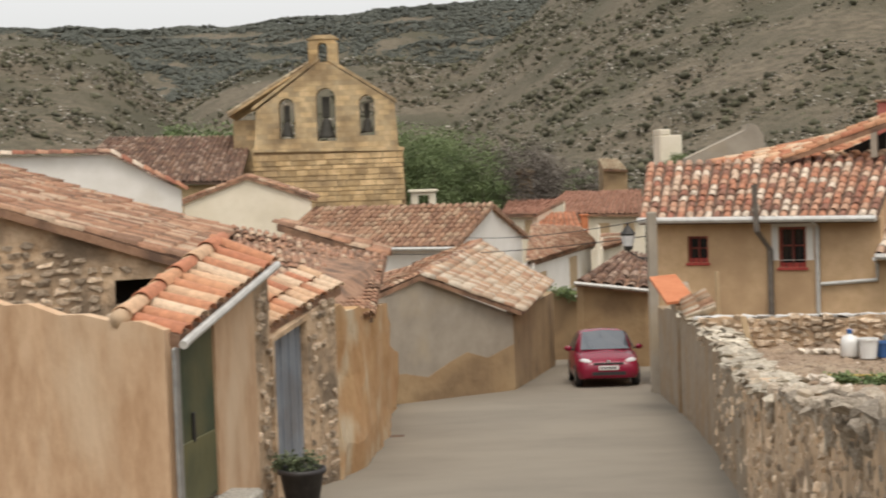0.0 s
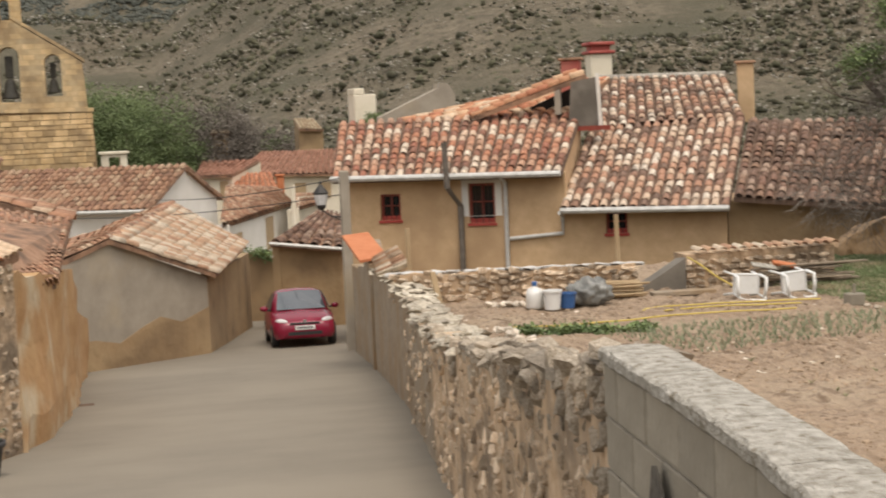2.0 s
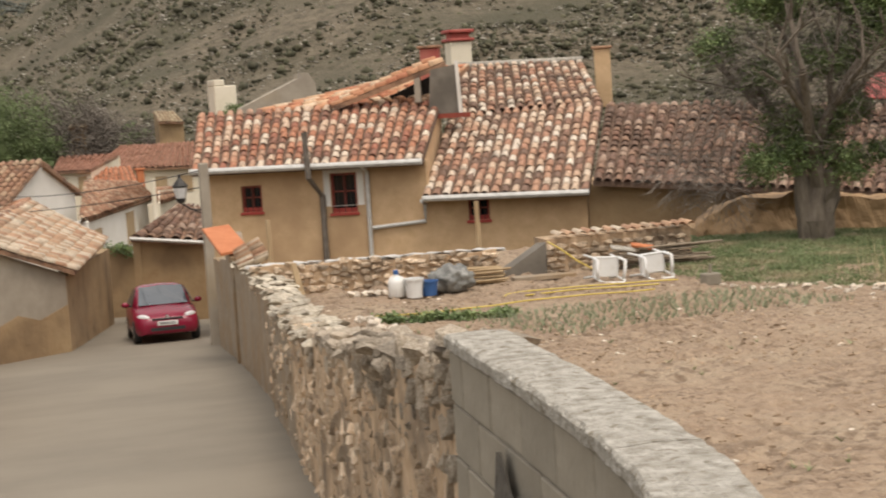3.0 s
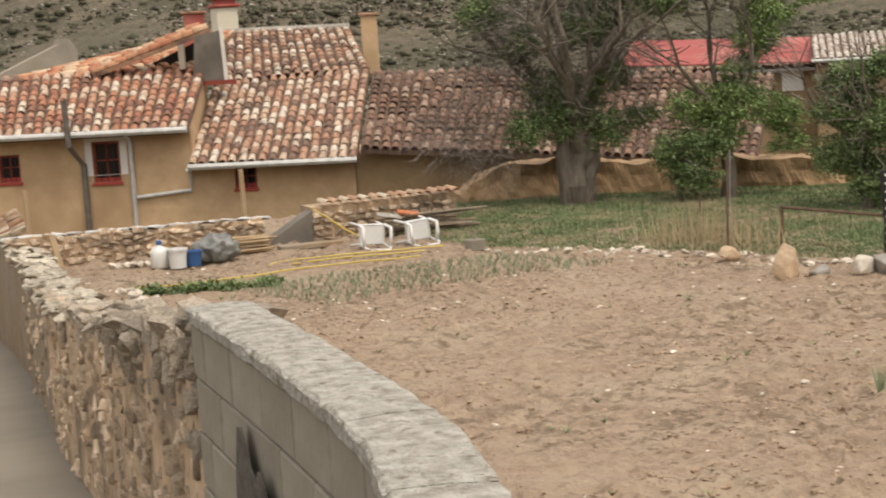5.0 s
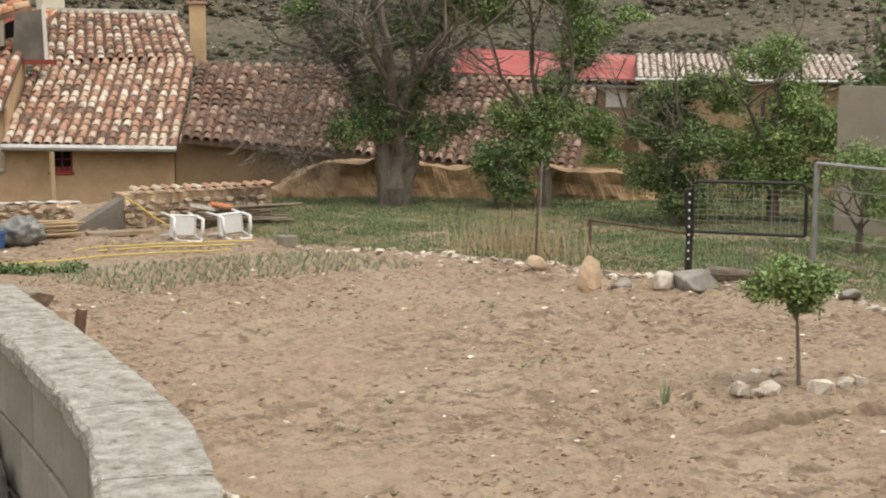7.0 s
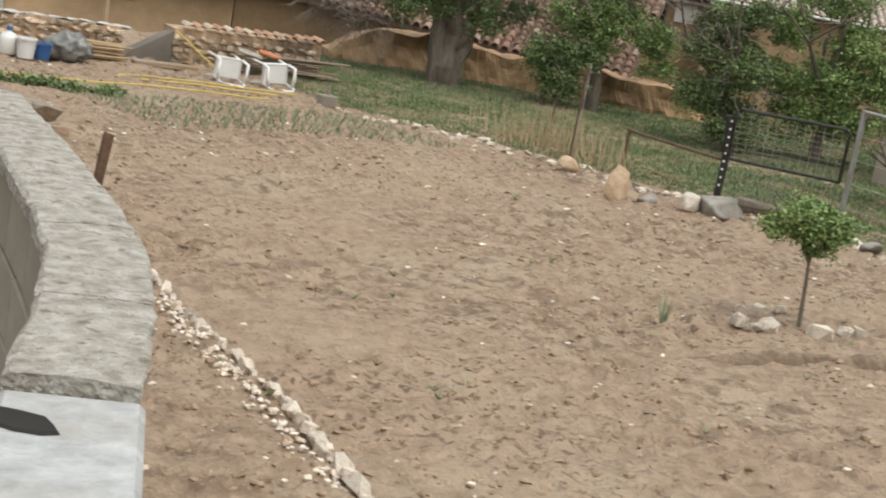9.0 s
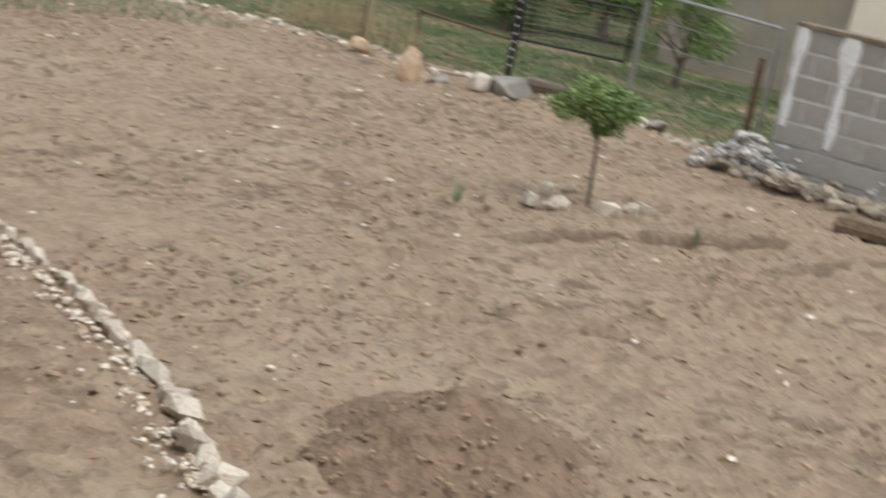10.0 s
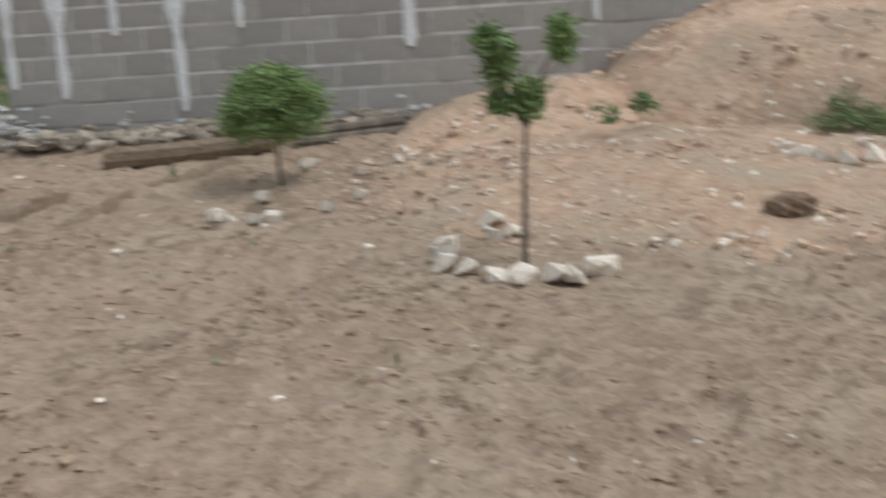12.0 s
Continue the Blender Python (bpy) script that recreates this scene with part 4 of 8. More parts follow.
for k, (a, b, c, d) in enumerate(OPEN):
    win = new("window")
    win.parent = house
    win.matrix_parent_inverse = house.matrix_basis.inverted()
    win.location = hp((a + b) / 2, 0, c)
    w = b - a
    bm = bmesh.new()
    R4 = Matrix.Translation(hp(a, 0.0, c)) @ Matrix.Rotation(math.atan2(HU.y, HU.x), 4, "Z")
    h = d - c
    for q0, q1 in (((0, 0), (w, 0.06)), ((0, h - 0.06), (w, h)), ((0, 0.06), (0.06, h - 0.06)), ((w - 0.06, 0.06), (w, h - 0.06)), ((w / 2 - 0.025, 0.06), (w / 2 + 0.025, h - 0.06)), ((0.06, h * 0.52), (w - 0.06, h * 0.52 + 0.03))):
        box(bm, (q0[0], 0.10, q0[1]), (q1[0], 0.16, q1[1]), R4)
    part("frame", bm, M_REDWOOD, win, "dark red painted frame")
    bm = bmesh.new()
    box(bm, (0.02, 0.17, 0.02), (w - 0.02, 0.19, h - 0.02), R4)
    part("pane", bm, M_GLASS, win)
    bm = bmesh.new()
    box(bm, (-0.04, -0.05, -0.07), (w + 0.04, 0.12, -0.001), R4, 0.01)
    part("sill", bm, M_REDPAINT, win, "red sill")
    bm = bmesh.new()
    box(bm, (0.02, 0.07, 0.0), (w - 0.02, 0.098, 0.11), R4)
    part("bottom_board", bm, M_REDPAINT, win, "bright red board")
    bm = bmesh.new()
    for i in range(1, 4):
        x = w * i / 4
        tube(bm, [R4 @ Vector((x, 0.06, 0)), R4 @ Vector((x, 0.06, h))], 0.009, 6)
    part("bars", bm, M_IRON, win, "iron bars")
# white band round the large window
bm = holed(hp(2.88, -0.004, 0), hp(4.0, -0.004, 0), rect(0, 1.0, 0.45, 1.36), [rect(0.16, 0.83, 0.27 + 0.19, 1.26)], 0.02)
part("window_surround", bm, M_WHITE, house, "whitewashed surround")

# roofs: the upper left one, the long lower right one, and its continuation
roof_plane(house, hp(-0.28, -0.42, 1.50), hp(5.42, -0.42, 1.46), hp(5.42, 3.4, 2.82), hp(-1.2, 3.4, 2.86), M_TILE, 0.25, 0.36, 300)
roof_plane(house, hp(5.36, -0.45, 0.60), hp(9.35, -0.45, 0.52), hp(9.6, 4.6, 2.55), hp(5.5, 4.2, 2.42), M_TILE_MIX, 0.245, 0.34, 300)
roof_plane(house, hp(5.5, 4.2, 2.43), hp(9.6, 4.6, 2.55), hp(8.95, 8.3, 3.76), hp(5.2, 8.3, 3.82), M_TILE_MIX, 0.245, 0.34, 0)
bm = holed(hp(5.40, 0.0, 0), hp(5.40, 3.4, 0), [(0, 0.5), (3.4, 2.0), (3.4, 2.76), (0, 1.42)], [], 0.05)
part("step_wall", bm, M_PLASTER, house)
# the raised roof behind with its open dark loft
roof_plane(house, hp(0.3, 3.6, 2.78), hp(5.1, 3.4, 2.80), hp(5.9, 6.0, 3.80), hp(4.9, 6.0, 3.80), M_TILE_PALE, 0.25, 0.36, 0)
roof_plane(house, hp(2.45, 3.35, 2.96), hp(2.7, 2.95, 2.90), hp(5.65, 3.05, 3.84), hp(5.2, 3.6, 3.94), M_TILE_PALE, 0.25, 0.3, 60)
# solid near-black panel: the loft's inner shade is put in as colour
bm = holed(hp(3.3, 3.75, 0), hp(6.6, 3.75, 0), [(0.2, 2.85), (2.3, 2.85), (2.3, 3.72)], [], 0.08)
part("loft_shade", bm, M_DARK, house, "near-black panel for the shade in the open loft")
bm = holed(hp(4.75, 3.0, 0), hp(6.5, 3.0, 0), [(0.05, 2.85), (0.2, 2.85), (0.2, 3.50), (0.05, 3.45)], [], 0.2)
part("loft_post", bm, M_GREYWALL, house)
bm = holed(hp(5.15, 2.9, 0), hp(6.4, 2.9, 0), [(0, 2.38), (0.88, 2.48), (0.80, 3.78), (0.10, 3.66)], [], 0.3)
part("grey_gable", bm, M_GABLE, house, "bare grey cement gable")
bm = holed(hp(5.93, 2.86, 0), hp(6.8, 2.86, 0), [(0.02, 2.5), (0.12, 2.5), (0.06, 3.86), (-0.03, 3.86)], [], 0.03)
part("gable_edge", bm, M_WHITE, house)
bm = bmesh.new()
box(bm, (0, 0, 0), (1.15, 0.08, 0.12), Matrix.Translation(hp(5.1, 2.8, 2.40)) @ Matrix.Rotation(math.atan2(HU.y, HU.x), 4, "Z"))
part("flashing", bm, M_REDWOOD, house, "red painted flashing")
for a, b, z in ((-0.3, 5.42, 1.47), (5.38, 9.35, 0.53)):
    bm = bmesh.new()
    tube(bm, [hp(a, -0.52, z + 0.02), hp(b, -0.52, z - 0.03)], 0.075, 8)
    part("gutter", bm, M_ZINC, house, "zinc half-round gutter")
    bm = bmesh.new()
    box(bm, (0, -0.4, 0), (b - a, 0.0, 0.06), Matrix.Translation(hp(a, -0.02, z - 0.06)) @ Matrix.Rotation(math.atan2(HU.y, HU.x), 4, "Z"))
    part("eave_board", bm, M_WOOD, house)
for pts_, r_, mt in (([hp(3.95, -0.5, 1.42), hp(3.98, -0.06, 1.25), hp(3.98, -0.06, -1.6)], 0.055, M_ZINC), ([hp(5.36, -0.5, 0.5), hp(5.36, -0.06, 0.4), hp(5.36, -0.06, -0.02), hp(4.05, -0.06, -0.12)], 0.05, M_ZINC), ([hp(2.62, -0.6, 2.30), hp(2.66, -0.6, 1.2), hp(2.86, -0.1, 0.72), hp(2.86, -0.08, -1.6)], 0.075, M_PIPE_GREY)):
    bm = bmesh.new()
    tube(bm, pts_, r_, 8)
    part("downpipe" if mt is M_ZINC else "stove_pipe", bm, mt, house)
# chimneys on the ridge
for s_, d_, z_, w_, h_, mt in ((4.95, 5.2, 3.5, 0.5, 0.80, M_REDSHEET), (9.55, 7.4, 2.7, 0.45, 1.35, M_PLASTER)):
    ch = new("chimney")
    ch.parent = house
    ch.matrix_parent_inverse = house.matrix_basis.inverted()
    ch.location = hp(s_, d_, z_)
    bm = bmesh.new()
    R4 = Matrix.Translation(hp(s_, d_, z_)) @ Matrix.Rotation(math.atan2(HU.y, HU.x), 4, "Z")
    box(bm, (-w_ / 2, -w_ / 2, -0.3), (w_ / 2, w_ / 2, h_), R4, 0.02)
    part("shaft", bm, mt, ch)
    bm = bmesh.new()
    box(bm, (-w_ / 2 - 0.06, -w_ / 2 - 0.06, h_), (w_ / 2 + 0.06, w_ / 2 + 0.06, h_ + 0.07), R4, 0.015)
    part("cap", bm, M_TILE_OLD, ch)
# a neighbour's chimney beyond the ridge
nc = thing("tall_chimney", "white chimney with a red cap rising beyond the roof", "chimney", (20.7, 56.5, 0))
bm = bmesh.new()
box(bm, (20.3, 56.2, -4), (21.15, 56.9, 5.10), None, 0.03)
part("shaft", bm, M_CREAM, nc)
bm = bmesh.new()
box(bm, (20.2, 56.1, 5.104), (21.25, 57.0, 5.22), None, 0.03)
box(bm, (20.35, 56.25, 5.22), (21.1, 56.85, 5.42), None, 0.02)
box(bm, (20.2, 56.1, 5.42), (21.25, 57.0, 5.55), None, 0.03)
part("cap", bm, M_REDSHEET, nc, "red capped flue")
# pale end of the ridge
bm = bmesh.new()
tube(bm, [hp(5.3, 8.3, 3.84), hp(8.95, 8.3, 3.79)], 0.12, 6)
part("ridge_mortar", bm, M_CAP, house, smooth=True)

# the long dark barn roof beside it
barn = thing("old_barn", "long mud-walled barn with a sagging dark tile roof", "barn", (20, 33, -1))
BQ = Vector((24.6, 28.9, 0))
roof_plane(barn, hp(9.45, -0.35, 0.75), hp(18.6, -1.2, -0.05), hp(20.5, 5.2, 1.75), hp(9.7, 4.4, 2.50), M_TILE_DARK, 0.26, 0.36, 300, wave=0.10)
bm = holed(hp(9.3, 0.1, 0), hp(19.5, -0.7, 0), [(0, -3), (10.2, -3), (10.2, 0.0), (0, 0.62)], [], 0.4)
part("wall", bm, M_EARTH, barn, "bare crumbling mud wall")

# ---- stucco yard wall with the tiled gateway, lane side ----
yard = thing("yard_wall", "pinkish ochre stucco yard wall", "wall", (-3, 16, -0.8), kind="structure")
bm = holed((-8.5, 18.75), (-1.91, 14.92), [(0, -2), (7.60, -2), (7.60, 1.42), (7.3, 1.50), (7.0, 1.49), (6.6, 1.56), (6.3, 1.55), (5.9, 1.66), (5.6, 1.64), (5.25, 1.74), (4.6, 1.75), (0, 1.95)], [], 0.14)
part("wall", bm, M_STUCCO, yard)
L0, L1 = Vector((-1.82, 14.95, 0)), Vector((-1.09, 18.0, 0))
LU = (L1 - L0).normalized()
LN = Vector((-LU.y, LU.x, 0))


def lp(s, d, z):
    return L0 + LU * s + LN * d + Vector((0, 0, z))


gate = thing("yard_gateway", "small tiled gateway with a dark green door and a zinc gutter", "gateway", lp(1, 0, -0.5))
bm = holed(L0, L1, [(0.05, -1.6), (2.5, -1.6), (2.5, 1.66), (0.05, 1.30)], [rect(0.06, 1.13, -0.42, 1.28)[:2] + [(1.13, 1.40), (0.06, 1.27)]], 0.4)
part("wall", bm, M_STUCCO, gate)
bm = bmesh.new()
box(bm, (0.062, 0.03, -0.40), (1.125, 0.07, 1.38), Matrix.Translation(L0) @ Matrix.Rotation(math.atan2(LU.y, LU.x), 4, "Z"), 0.01)
door = part("door", bm, M_GREENDOOR, gate, "dark green painted sheet door")
bm = bmesh.new()
box(bm, (0.40, 0.0, 0.25), (0.46, 0.028, 0.55), Matrix.Translation(L0) @ Matrix.Rotation(math.atan2(LU.y, LU.x), 4, "Z"), 0.008)
part("door_handle", bm, M_IRON, door)
bm = bmesh.new()
box(bm, (0.12, 0.012, -0.36), (1.08, 0.029, 0.28), Matrix.Translation(L0) @ Matrix.Rotation(math.atan2(LU.y, LU.x), 4, "Z"), 0.006)
part("lower_panel", bm, M_OLIVE, door, "faded olive lower panel")
bm = bmesh.new()
box(bm, (-0.08, -0.015, -1.2), (0.048, 0.03, 1.25), Matrix.Translation(L0) @ Matrix.Rotation(math.atan2(LU.y, LU.x), 4, "Z"), 0.015)
part("door_post", bm, M_GALV, gate, "grey steel post")
bm = bmesh.new()
box(bm, (0.1, -0.35, -1.2), (1.5, 0.1, -0.42), Matrix.Translation(L0) @ Matrix.Rotation(math.atan2(LU.y, LU.x), 4, "Z"), 0.04)
part("step", bm, M_CAP, gate, "worn cement step")
roof_plane(gate, lp(0.0, -0.03, 1.36), lp(3.12, -0.03, 1.88), lp(3.1, 0.55, 2.12), lp(0.2, 0.62, 1.50), M_TILE_PALE, 0.23, 0.62, 60)
bm = bmesh.new()
tube(bm, [lp(0.1, 0.62, 1.52), lp(1.6, 0.60, 1.82), lp(3.1, 0.57, 2.13)], 0.10, 8)
for q in bm.verts:
    q.co += Vector((0, 0, 0.03 * noise.noise(q.co * 4)))
part("ridge_mortar", bm, M_STUCCO, gate, "smeared mortar ridge", True)
ridge_tiles(gate, lp(0.15, 0.60, 1.54), lp(3.1, 0.56, 2.15), M_TILE_PALE, 0.5, 0.22)
bm = bmesh.new()
tube(bm, [lp(-0.08, -0.10, 1.28), lp(0.1, -0.10, 1.32), lp(3.15, -0.10, 1.84)], 0.045, 8)
part("gutter", bm, M_ZINC, gate, "bent zinc gutter")

bm = holed(lp(2.5, 0.03, 0), lp(3.2, 0.03, 0), [(0, -1.6), (0.66, -1.6), (0.66, 1.72), (0, 1.62)], [], 0.4)
part("rubble_jamb", bm, M_MORTAR, gate, "bare rubble beside the pier")
rng = random.Random(17)
stones(gate, [(lp(2.55 + 0.6 * rng.random(), 0.03, z + rng.uniform(-0.04, 0.04)), (0.12, rng.uniform(0.1, 0.2), rng.uniform(0.08, 0.16))) for z in np.arange(-0.8, 1.55, 0.07)], M_STONE, 100, seed=18)

# ---- sheds behind the gateway ----
shed = thing("stone_sheds", "low stone sheds with sagging old tile roofs", "sheds", (-1.5, 21, -0.9))
bm = holed((-8.5, 19.9), (-2.2, 22.1), [(0, -2), (6.67, -2), (6.67, 1.55), (5.2, 2.04), (3.9, 2.48), (2.0, 3.13), (0, 3.8)], [rect(5.35, 5.95, 1.15, 1.50)], 0.4)
part("gable_wall", bm, M_MORTAR, shed, "rough earth-mortared stone gable")
sp = []
rng = random.Random(21)
for a in np.arange(2.2, 6.6, 0.22):
    for z in np.arange(1.0, 2.9, 0.13):
        if z < float(np.interp(a, [2.0, 3.9, 5.2, 6.67], [3.0, 2.30, 1.84, 1.5])) - 0.12 and not (5.2 < a < 6.05 and 1.05 < z < 1.6):
            d = Vector((6.3, 2.2, 0)).normalized()
            q = Vector((-8.5, 19.9, z)) + d * (a + rng.uniform(-0.05, 0.05))
            sp.append((q, (rng.uniform(0.15, 0.26), 0.09, rng.uniform(0.09, 0.15))))
stones(shed, sp, M_STONE, 300, heading=0.33, seed=22)
# near-black panel behind the hole, painting the shade of the shed's inside
bm = holed((-8.3, 20.6), (-2.2, 22.7), [(4.6, 0.9), (6.7, 0.9), (6.7, 1.75), (4.6, 1.75)], [], 0.1)
part("inside_shade", bm, M_DARK, shed)
roof_plane(shed, (-2.45, 21.9, 1.70), (-2.28, 27.9, 1.90), (-6.4, 27.4, 3.22), (-7.4, 20.1, 3.50), M_TILE_OLD, 0.22, 0.36, 300, wave=0.05)
roof_plane(shed, (-1.30, 18.75, 0.98), (0.12, 23.3, 0.74), (0.43, 27.6, 1.38), (-2.3, 27.6, 1.98), M_TILE_OLD, 0.19, 0.34, 300, wave=0.05)
roof_plane(shed, (0.43, 27.7, 1.36), (0.5, 31.0, 1.30), (-1.5, 31.0, 1.95), (-1.55, 28.4, 2.0), M_TILE_OLD, 0.25, 0.36, 0, wave=0.05)
roof_plane(shed, (-1.22, 18.05, 1.06), (-0.30, 20.2, 1.42), (-0.75, 20.5, 1.62), (-1.75, 18.5, 1.30), M_TILE_PALE, 0.20, 0.4, 60)
M0, M1 = Vector((-1.09, 18.0, 0)), Vector((-0.38, 20.02, 0))
bm = holed(M0, M1, [(0, -2), (2.14, -2), (2.14, 1.30), (0, 0.98)], [[(0.08, -0.66), (1.12, -0.75), (1.12, 1.08), (0.08, 0.98 - 0.04)]], 0.4)
part("front_wall", bm, M_MORTAR, shed)
sp = []
for s in np.arange(1.2, 2.15, 0.16):
    for z in np.arange(-1.1, 1.25, 0.13):
        if rng.random() < 0.55:
            continue
        sp.append((M0.lerp(M1, s / 2.14) + Vector((0.0, 0, z)), (0.07, rng.uniform(0.13, 0.2), rng.uniform(0.09, 0.15))))
stones(shed, sp, M_STONE, 200, name="jamb_stone", heading=-0.3, seed=23)
R4 = Matrix.Translation(M0) @ Matrix.Rotation(math.atan2((M1 - M0).y, (M1 - M0).x), 4, "Z")
sheet_door = new("sheet_door")
sheet_door.parent = shed
sheet_door.matrix_parent_inverse = shed.matrix_basis.inverted()
sheet_door.location = M0
for k in range(8):
    bm = bmesh.new()
    box(bm, (0.09 + 0.128 * k, 0.10 - 0.012 * (k % 2), -0.8), (0.09 + 0.128 * (k + 1), 0.15, 0.96 + 0.012 * k), R4)
    part("rib", bm, M_BLUEMETAL, sheet_door)
sheet_door["label"] = "ribbed blue-grey sheet metal door"
bm = sweep_wall([(-0.55, 20.0), (-0.22, 22), (0.0, 24.1), (0.18, 27), (0.3, 31.6), (0.5, 35)], [-2.6, -2.6, -2.6, -3, -3.5, -3.5], [1.15, 0.95, 0.75, 0.6, -0.6, -1.2], 0.35)
bmesh.ops.subdivide_edges(bm, edges=bm.edges[:], cuts=3, use_grid_fill=True)
for q in bm.verts:
    q.co.x += 0.16 * noise.noise(q.co * 0.9) + 0.05 * noise.noise(q.co * 3)
    q.co.z += 0.12 * noise.noise(Vector((q.co.y * 1.3, 0, 2))) if q.co.z > -0.8 else 0
part("mud_wall", bm, M_ORANGE, shed, "bulging orange mud-plastered wall")

# ---- the grey barn across the lane ----
mud = thing("grey_barn", "low mud barn with grey cement render and pale tiles", "barn", (2, 37, -2.6))
A, B = Vector((0.42, 35.25, 0)), Vector((3.74, 38.84, 0))
W = (B - A).length
bm = holed(A, B, [(0, -4), (W, -4), (W, -0.80), (1.30, 0.36), (-0.3, 0.0), (-0.3, -4)], [], 0.4)
part("front_wall", bm, M_GREYWALL, mud, "grey cement render with mud showing below")
bm = holed(A, B, [(0, -3.2), (W, -3.2), (W - 0.003, -1.55), (3.8, -1.78), (3.0, -1.55), (2.3, -1.72), (1.5, -1.98), (0.7, -1.80), (-0.28, -1.75), (-0.28, -3.2)], [], 0.02)
bmesh.ops.translate(bm, verts=bm.verts[:], vec=(0.006, -0.006, 0))
part("bare_mud", bm, M_EARTH, mud, "tan mud showing where the cement has gone")
bm = holed(B, (6.6, 51.0), [(0, -4), (9.5, -4), (9.5, -1.0), (0, -0.85)], [], 0.4)
part("side_wall", bm, M_EARTH, mud)
roof_plane(mud, (3.95, 38.75, -0.72), (5.6, 46.0, -0.55), (3.5, 45.9, 0.72), (1.32, 36.1, 0.46), M_TILE_BEIGE, 0.23, 0.34, 300, wave=0.04)
roof_plane(mud, (0.0, 40.5, 0.02), (0.02, 34.85, 0.03), (1.32, 36.1, 0.46), (3.5, 45.9, 0.72), M_TILE_OLD, 0.26, 0.36, 100, wave=0.06)
bm = holed((5.1, 50.6), (10.5, 50.2), [(0, -4.5), (5.4, -4.5), (5.4, -1.5), (3.6, -1.75), (1.8, -1.2), (0, -1.25)], [], 0.4)
lane_end = part("yard_wall", bm, M_EARTH, None)
tagged(lane_end, "ochre mud yard wall behind the parked car", "wall", kind="structure")

# ---- the houses of the village ----
def building(name, label, corner, heading, w, d, z0, h, rise, wall, tile, along_front=True, windows=(), lip=0.35, singles=0, step=0.27, row=0.4, gutter=True):
    """A gabled house from its front left corner; heading turns its front. along_front: the ridge runs with the front."""
    ob = thing(name, label, "house", (corner[0], corner[1], z0), "village houses")
    M = Matrix.Translation((corner[0], corner[1], 0)) @ Matrix.Rotation(radians(heading), 4, "Z")
    P = lambda x, y, z: M @ Vector((x, y, z))
    hs = [rect(a, b, c, e) for a, b, c, e in windows]
    t = z0 + h
    if along_front:
        bm = holed(P(0, 0, 0), P(w, 0, 0), rect(0, w, z0 - 1, t), hs, 0.3)
        part("wall", bm, wall, ob)
        for x in (0.0, w):
            bm = holed(P(x, 0.3 if x else 0.3, 0), P(x, d, 0), [(0, z0 - 1), (d - 0.3, z0 - 1), (d - 0.3, t), (d / 2 - 0.3, t + rise - 0.05), (0, t + 0.08)], [], 0.3 if x else -0.3)
            part("gable", bm, wall, ob)
        roof_plane(ob, P(-0.15, -lip, t), P(w + 0.15, -lip, t), P(w + 0.15, d / 2, t + rise), P(-0.15, d / 2, t + rise), tile, step, row, singles)
        roof_plane(ob, P(w + 0.15, d + lip, t), P(-0.15, d + lip, t), P(-0.15, d / 2 + 0.2, t + rise - 0.1), P(w + 0.15, d / 2 + 0.2, t + rise - 0.1), tile, step * 1.5, row * 2, 0)
        if gutter:
            bm = bmesh.new()
            tube(bm, [P(-0.2, -lip - 0.06, t - 0.02), P(w + 0.2, -lip - 0.06, t - 0.05)], 0.07, 6)
            part("gutter", bm, M_ZINC, ob)
    else:
        bm = holed(P(0, 0, 0), P(w, 0, 0), [(0, z0 - 1), (w, z0 - 1), (w, t), (w / 2, t + rise), (0, t)], hs, 0.3)
        part("wall", bm, wall, ob)
        for x in (0.0, w):
            bm = holed(P(x, 0.3, 0), P(x, d, 0), rect(0, d - 0.3, z0 - 1, t), [], 0.3 if x else -0.3)
            part("side_wall", bm, wall, ob)
        roof_plane(ob, P(-0.25, d, t - 0.1), P(-0.25, -0.1, t - 0.1), P(w / 2, -0.1, t + rise), P(w / 2, d, t + rise), tile, step, row, singles)
        roof_plane(ob, P(w + 0.25, -0.1, t - 0.1), P(w + 0.25, d, t - 0.1), P(w / 2, d, t + rise), P(w / 2, -0.1, t + rise), tile, step, row, singles)
    for a, b, c, e in windows:
        bm = bmesh.new()
        box(bm, (a, 0.12, c), (b, 0.16, e), M)
        win = part("window", bm, M_GLASS, ob)
        bm = bmesh.new()
        for q in ((a, c, b, c + 0.07), (a, e - 0.07, b, e), (a, c, a + 0.07, e), (b - 0.07, c, b, e), ((a + b) / 2 - 0.03, c, (a + b) / 2 + 0.03, e)):
            box(bm, (q[0], 0.06, q[1]), (q[2], 0.115, q[3]), M)
        part("frame", bm, M_WOOD, win)
    return ob


building("white_house", "long white house with a weathered tile roof", (-3.2, 57.0), -25.5, 7.2, 6.8, -4.5, 4.75, 1.35, M_WHITE, M_TILE_BROWN, True, (), 0.35, 150)
building("cream_house", "cream rendered gabled house with a tiled roof", (-6.75, 59.6), 2, 4.85, 7, -4, 6.1, 0.85, M_CREAM, M_TILE_OLD, False)
wb = thing("white_barn", "big whitewashed barn with a red tile edge", "barn", (-11, 54, -3), "village houses")
bm = holed((-17.0, 52.8), (-6.24, 54.62), [(0, -4), (10.9, -4), (10.9, 2.55), (8.5, 3.86), (0, 3.98)], [], 6)
part("wall", bm, M_WHITE, wb)
for a, b in (((-17.0, 52.7, 4.0), (-8.6, 54.12, 3.92)), ((-8.6, 54.12, 3.92), (-6.1, 54.55, 2.56))):
    ridge_tiles(wb, a, b, M_TILE, 0.4, 0.34)
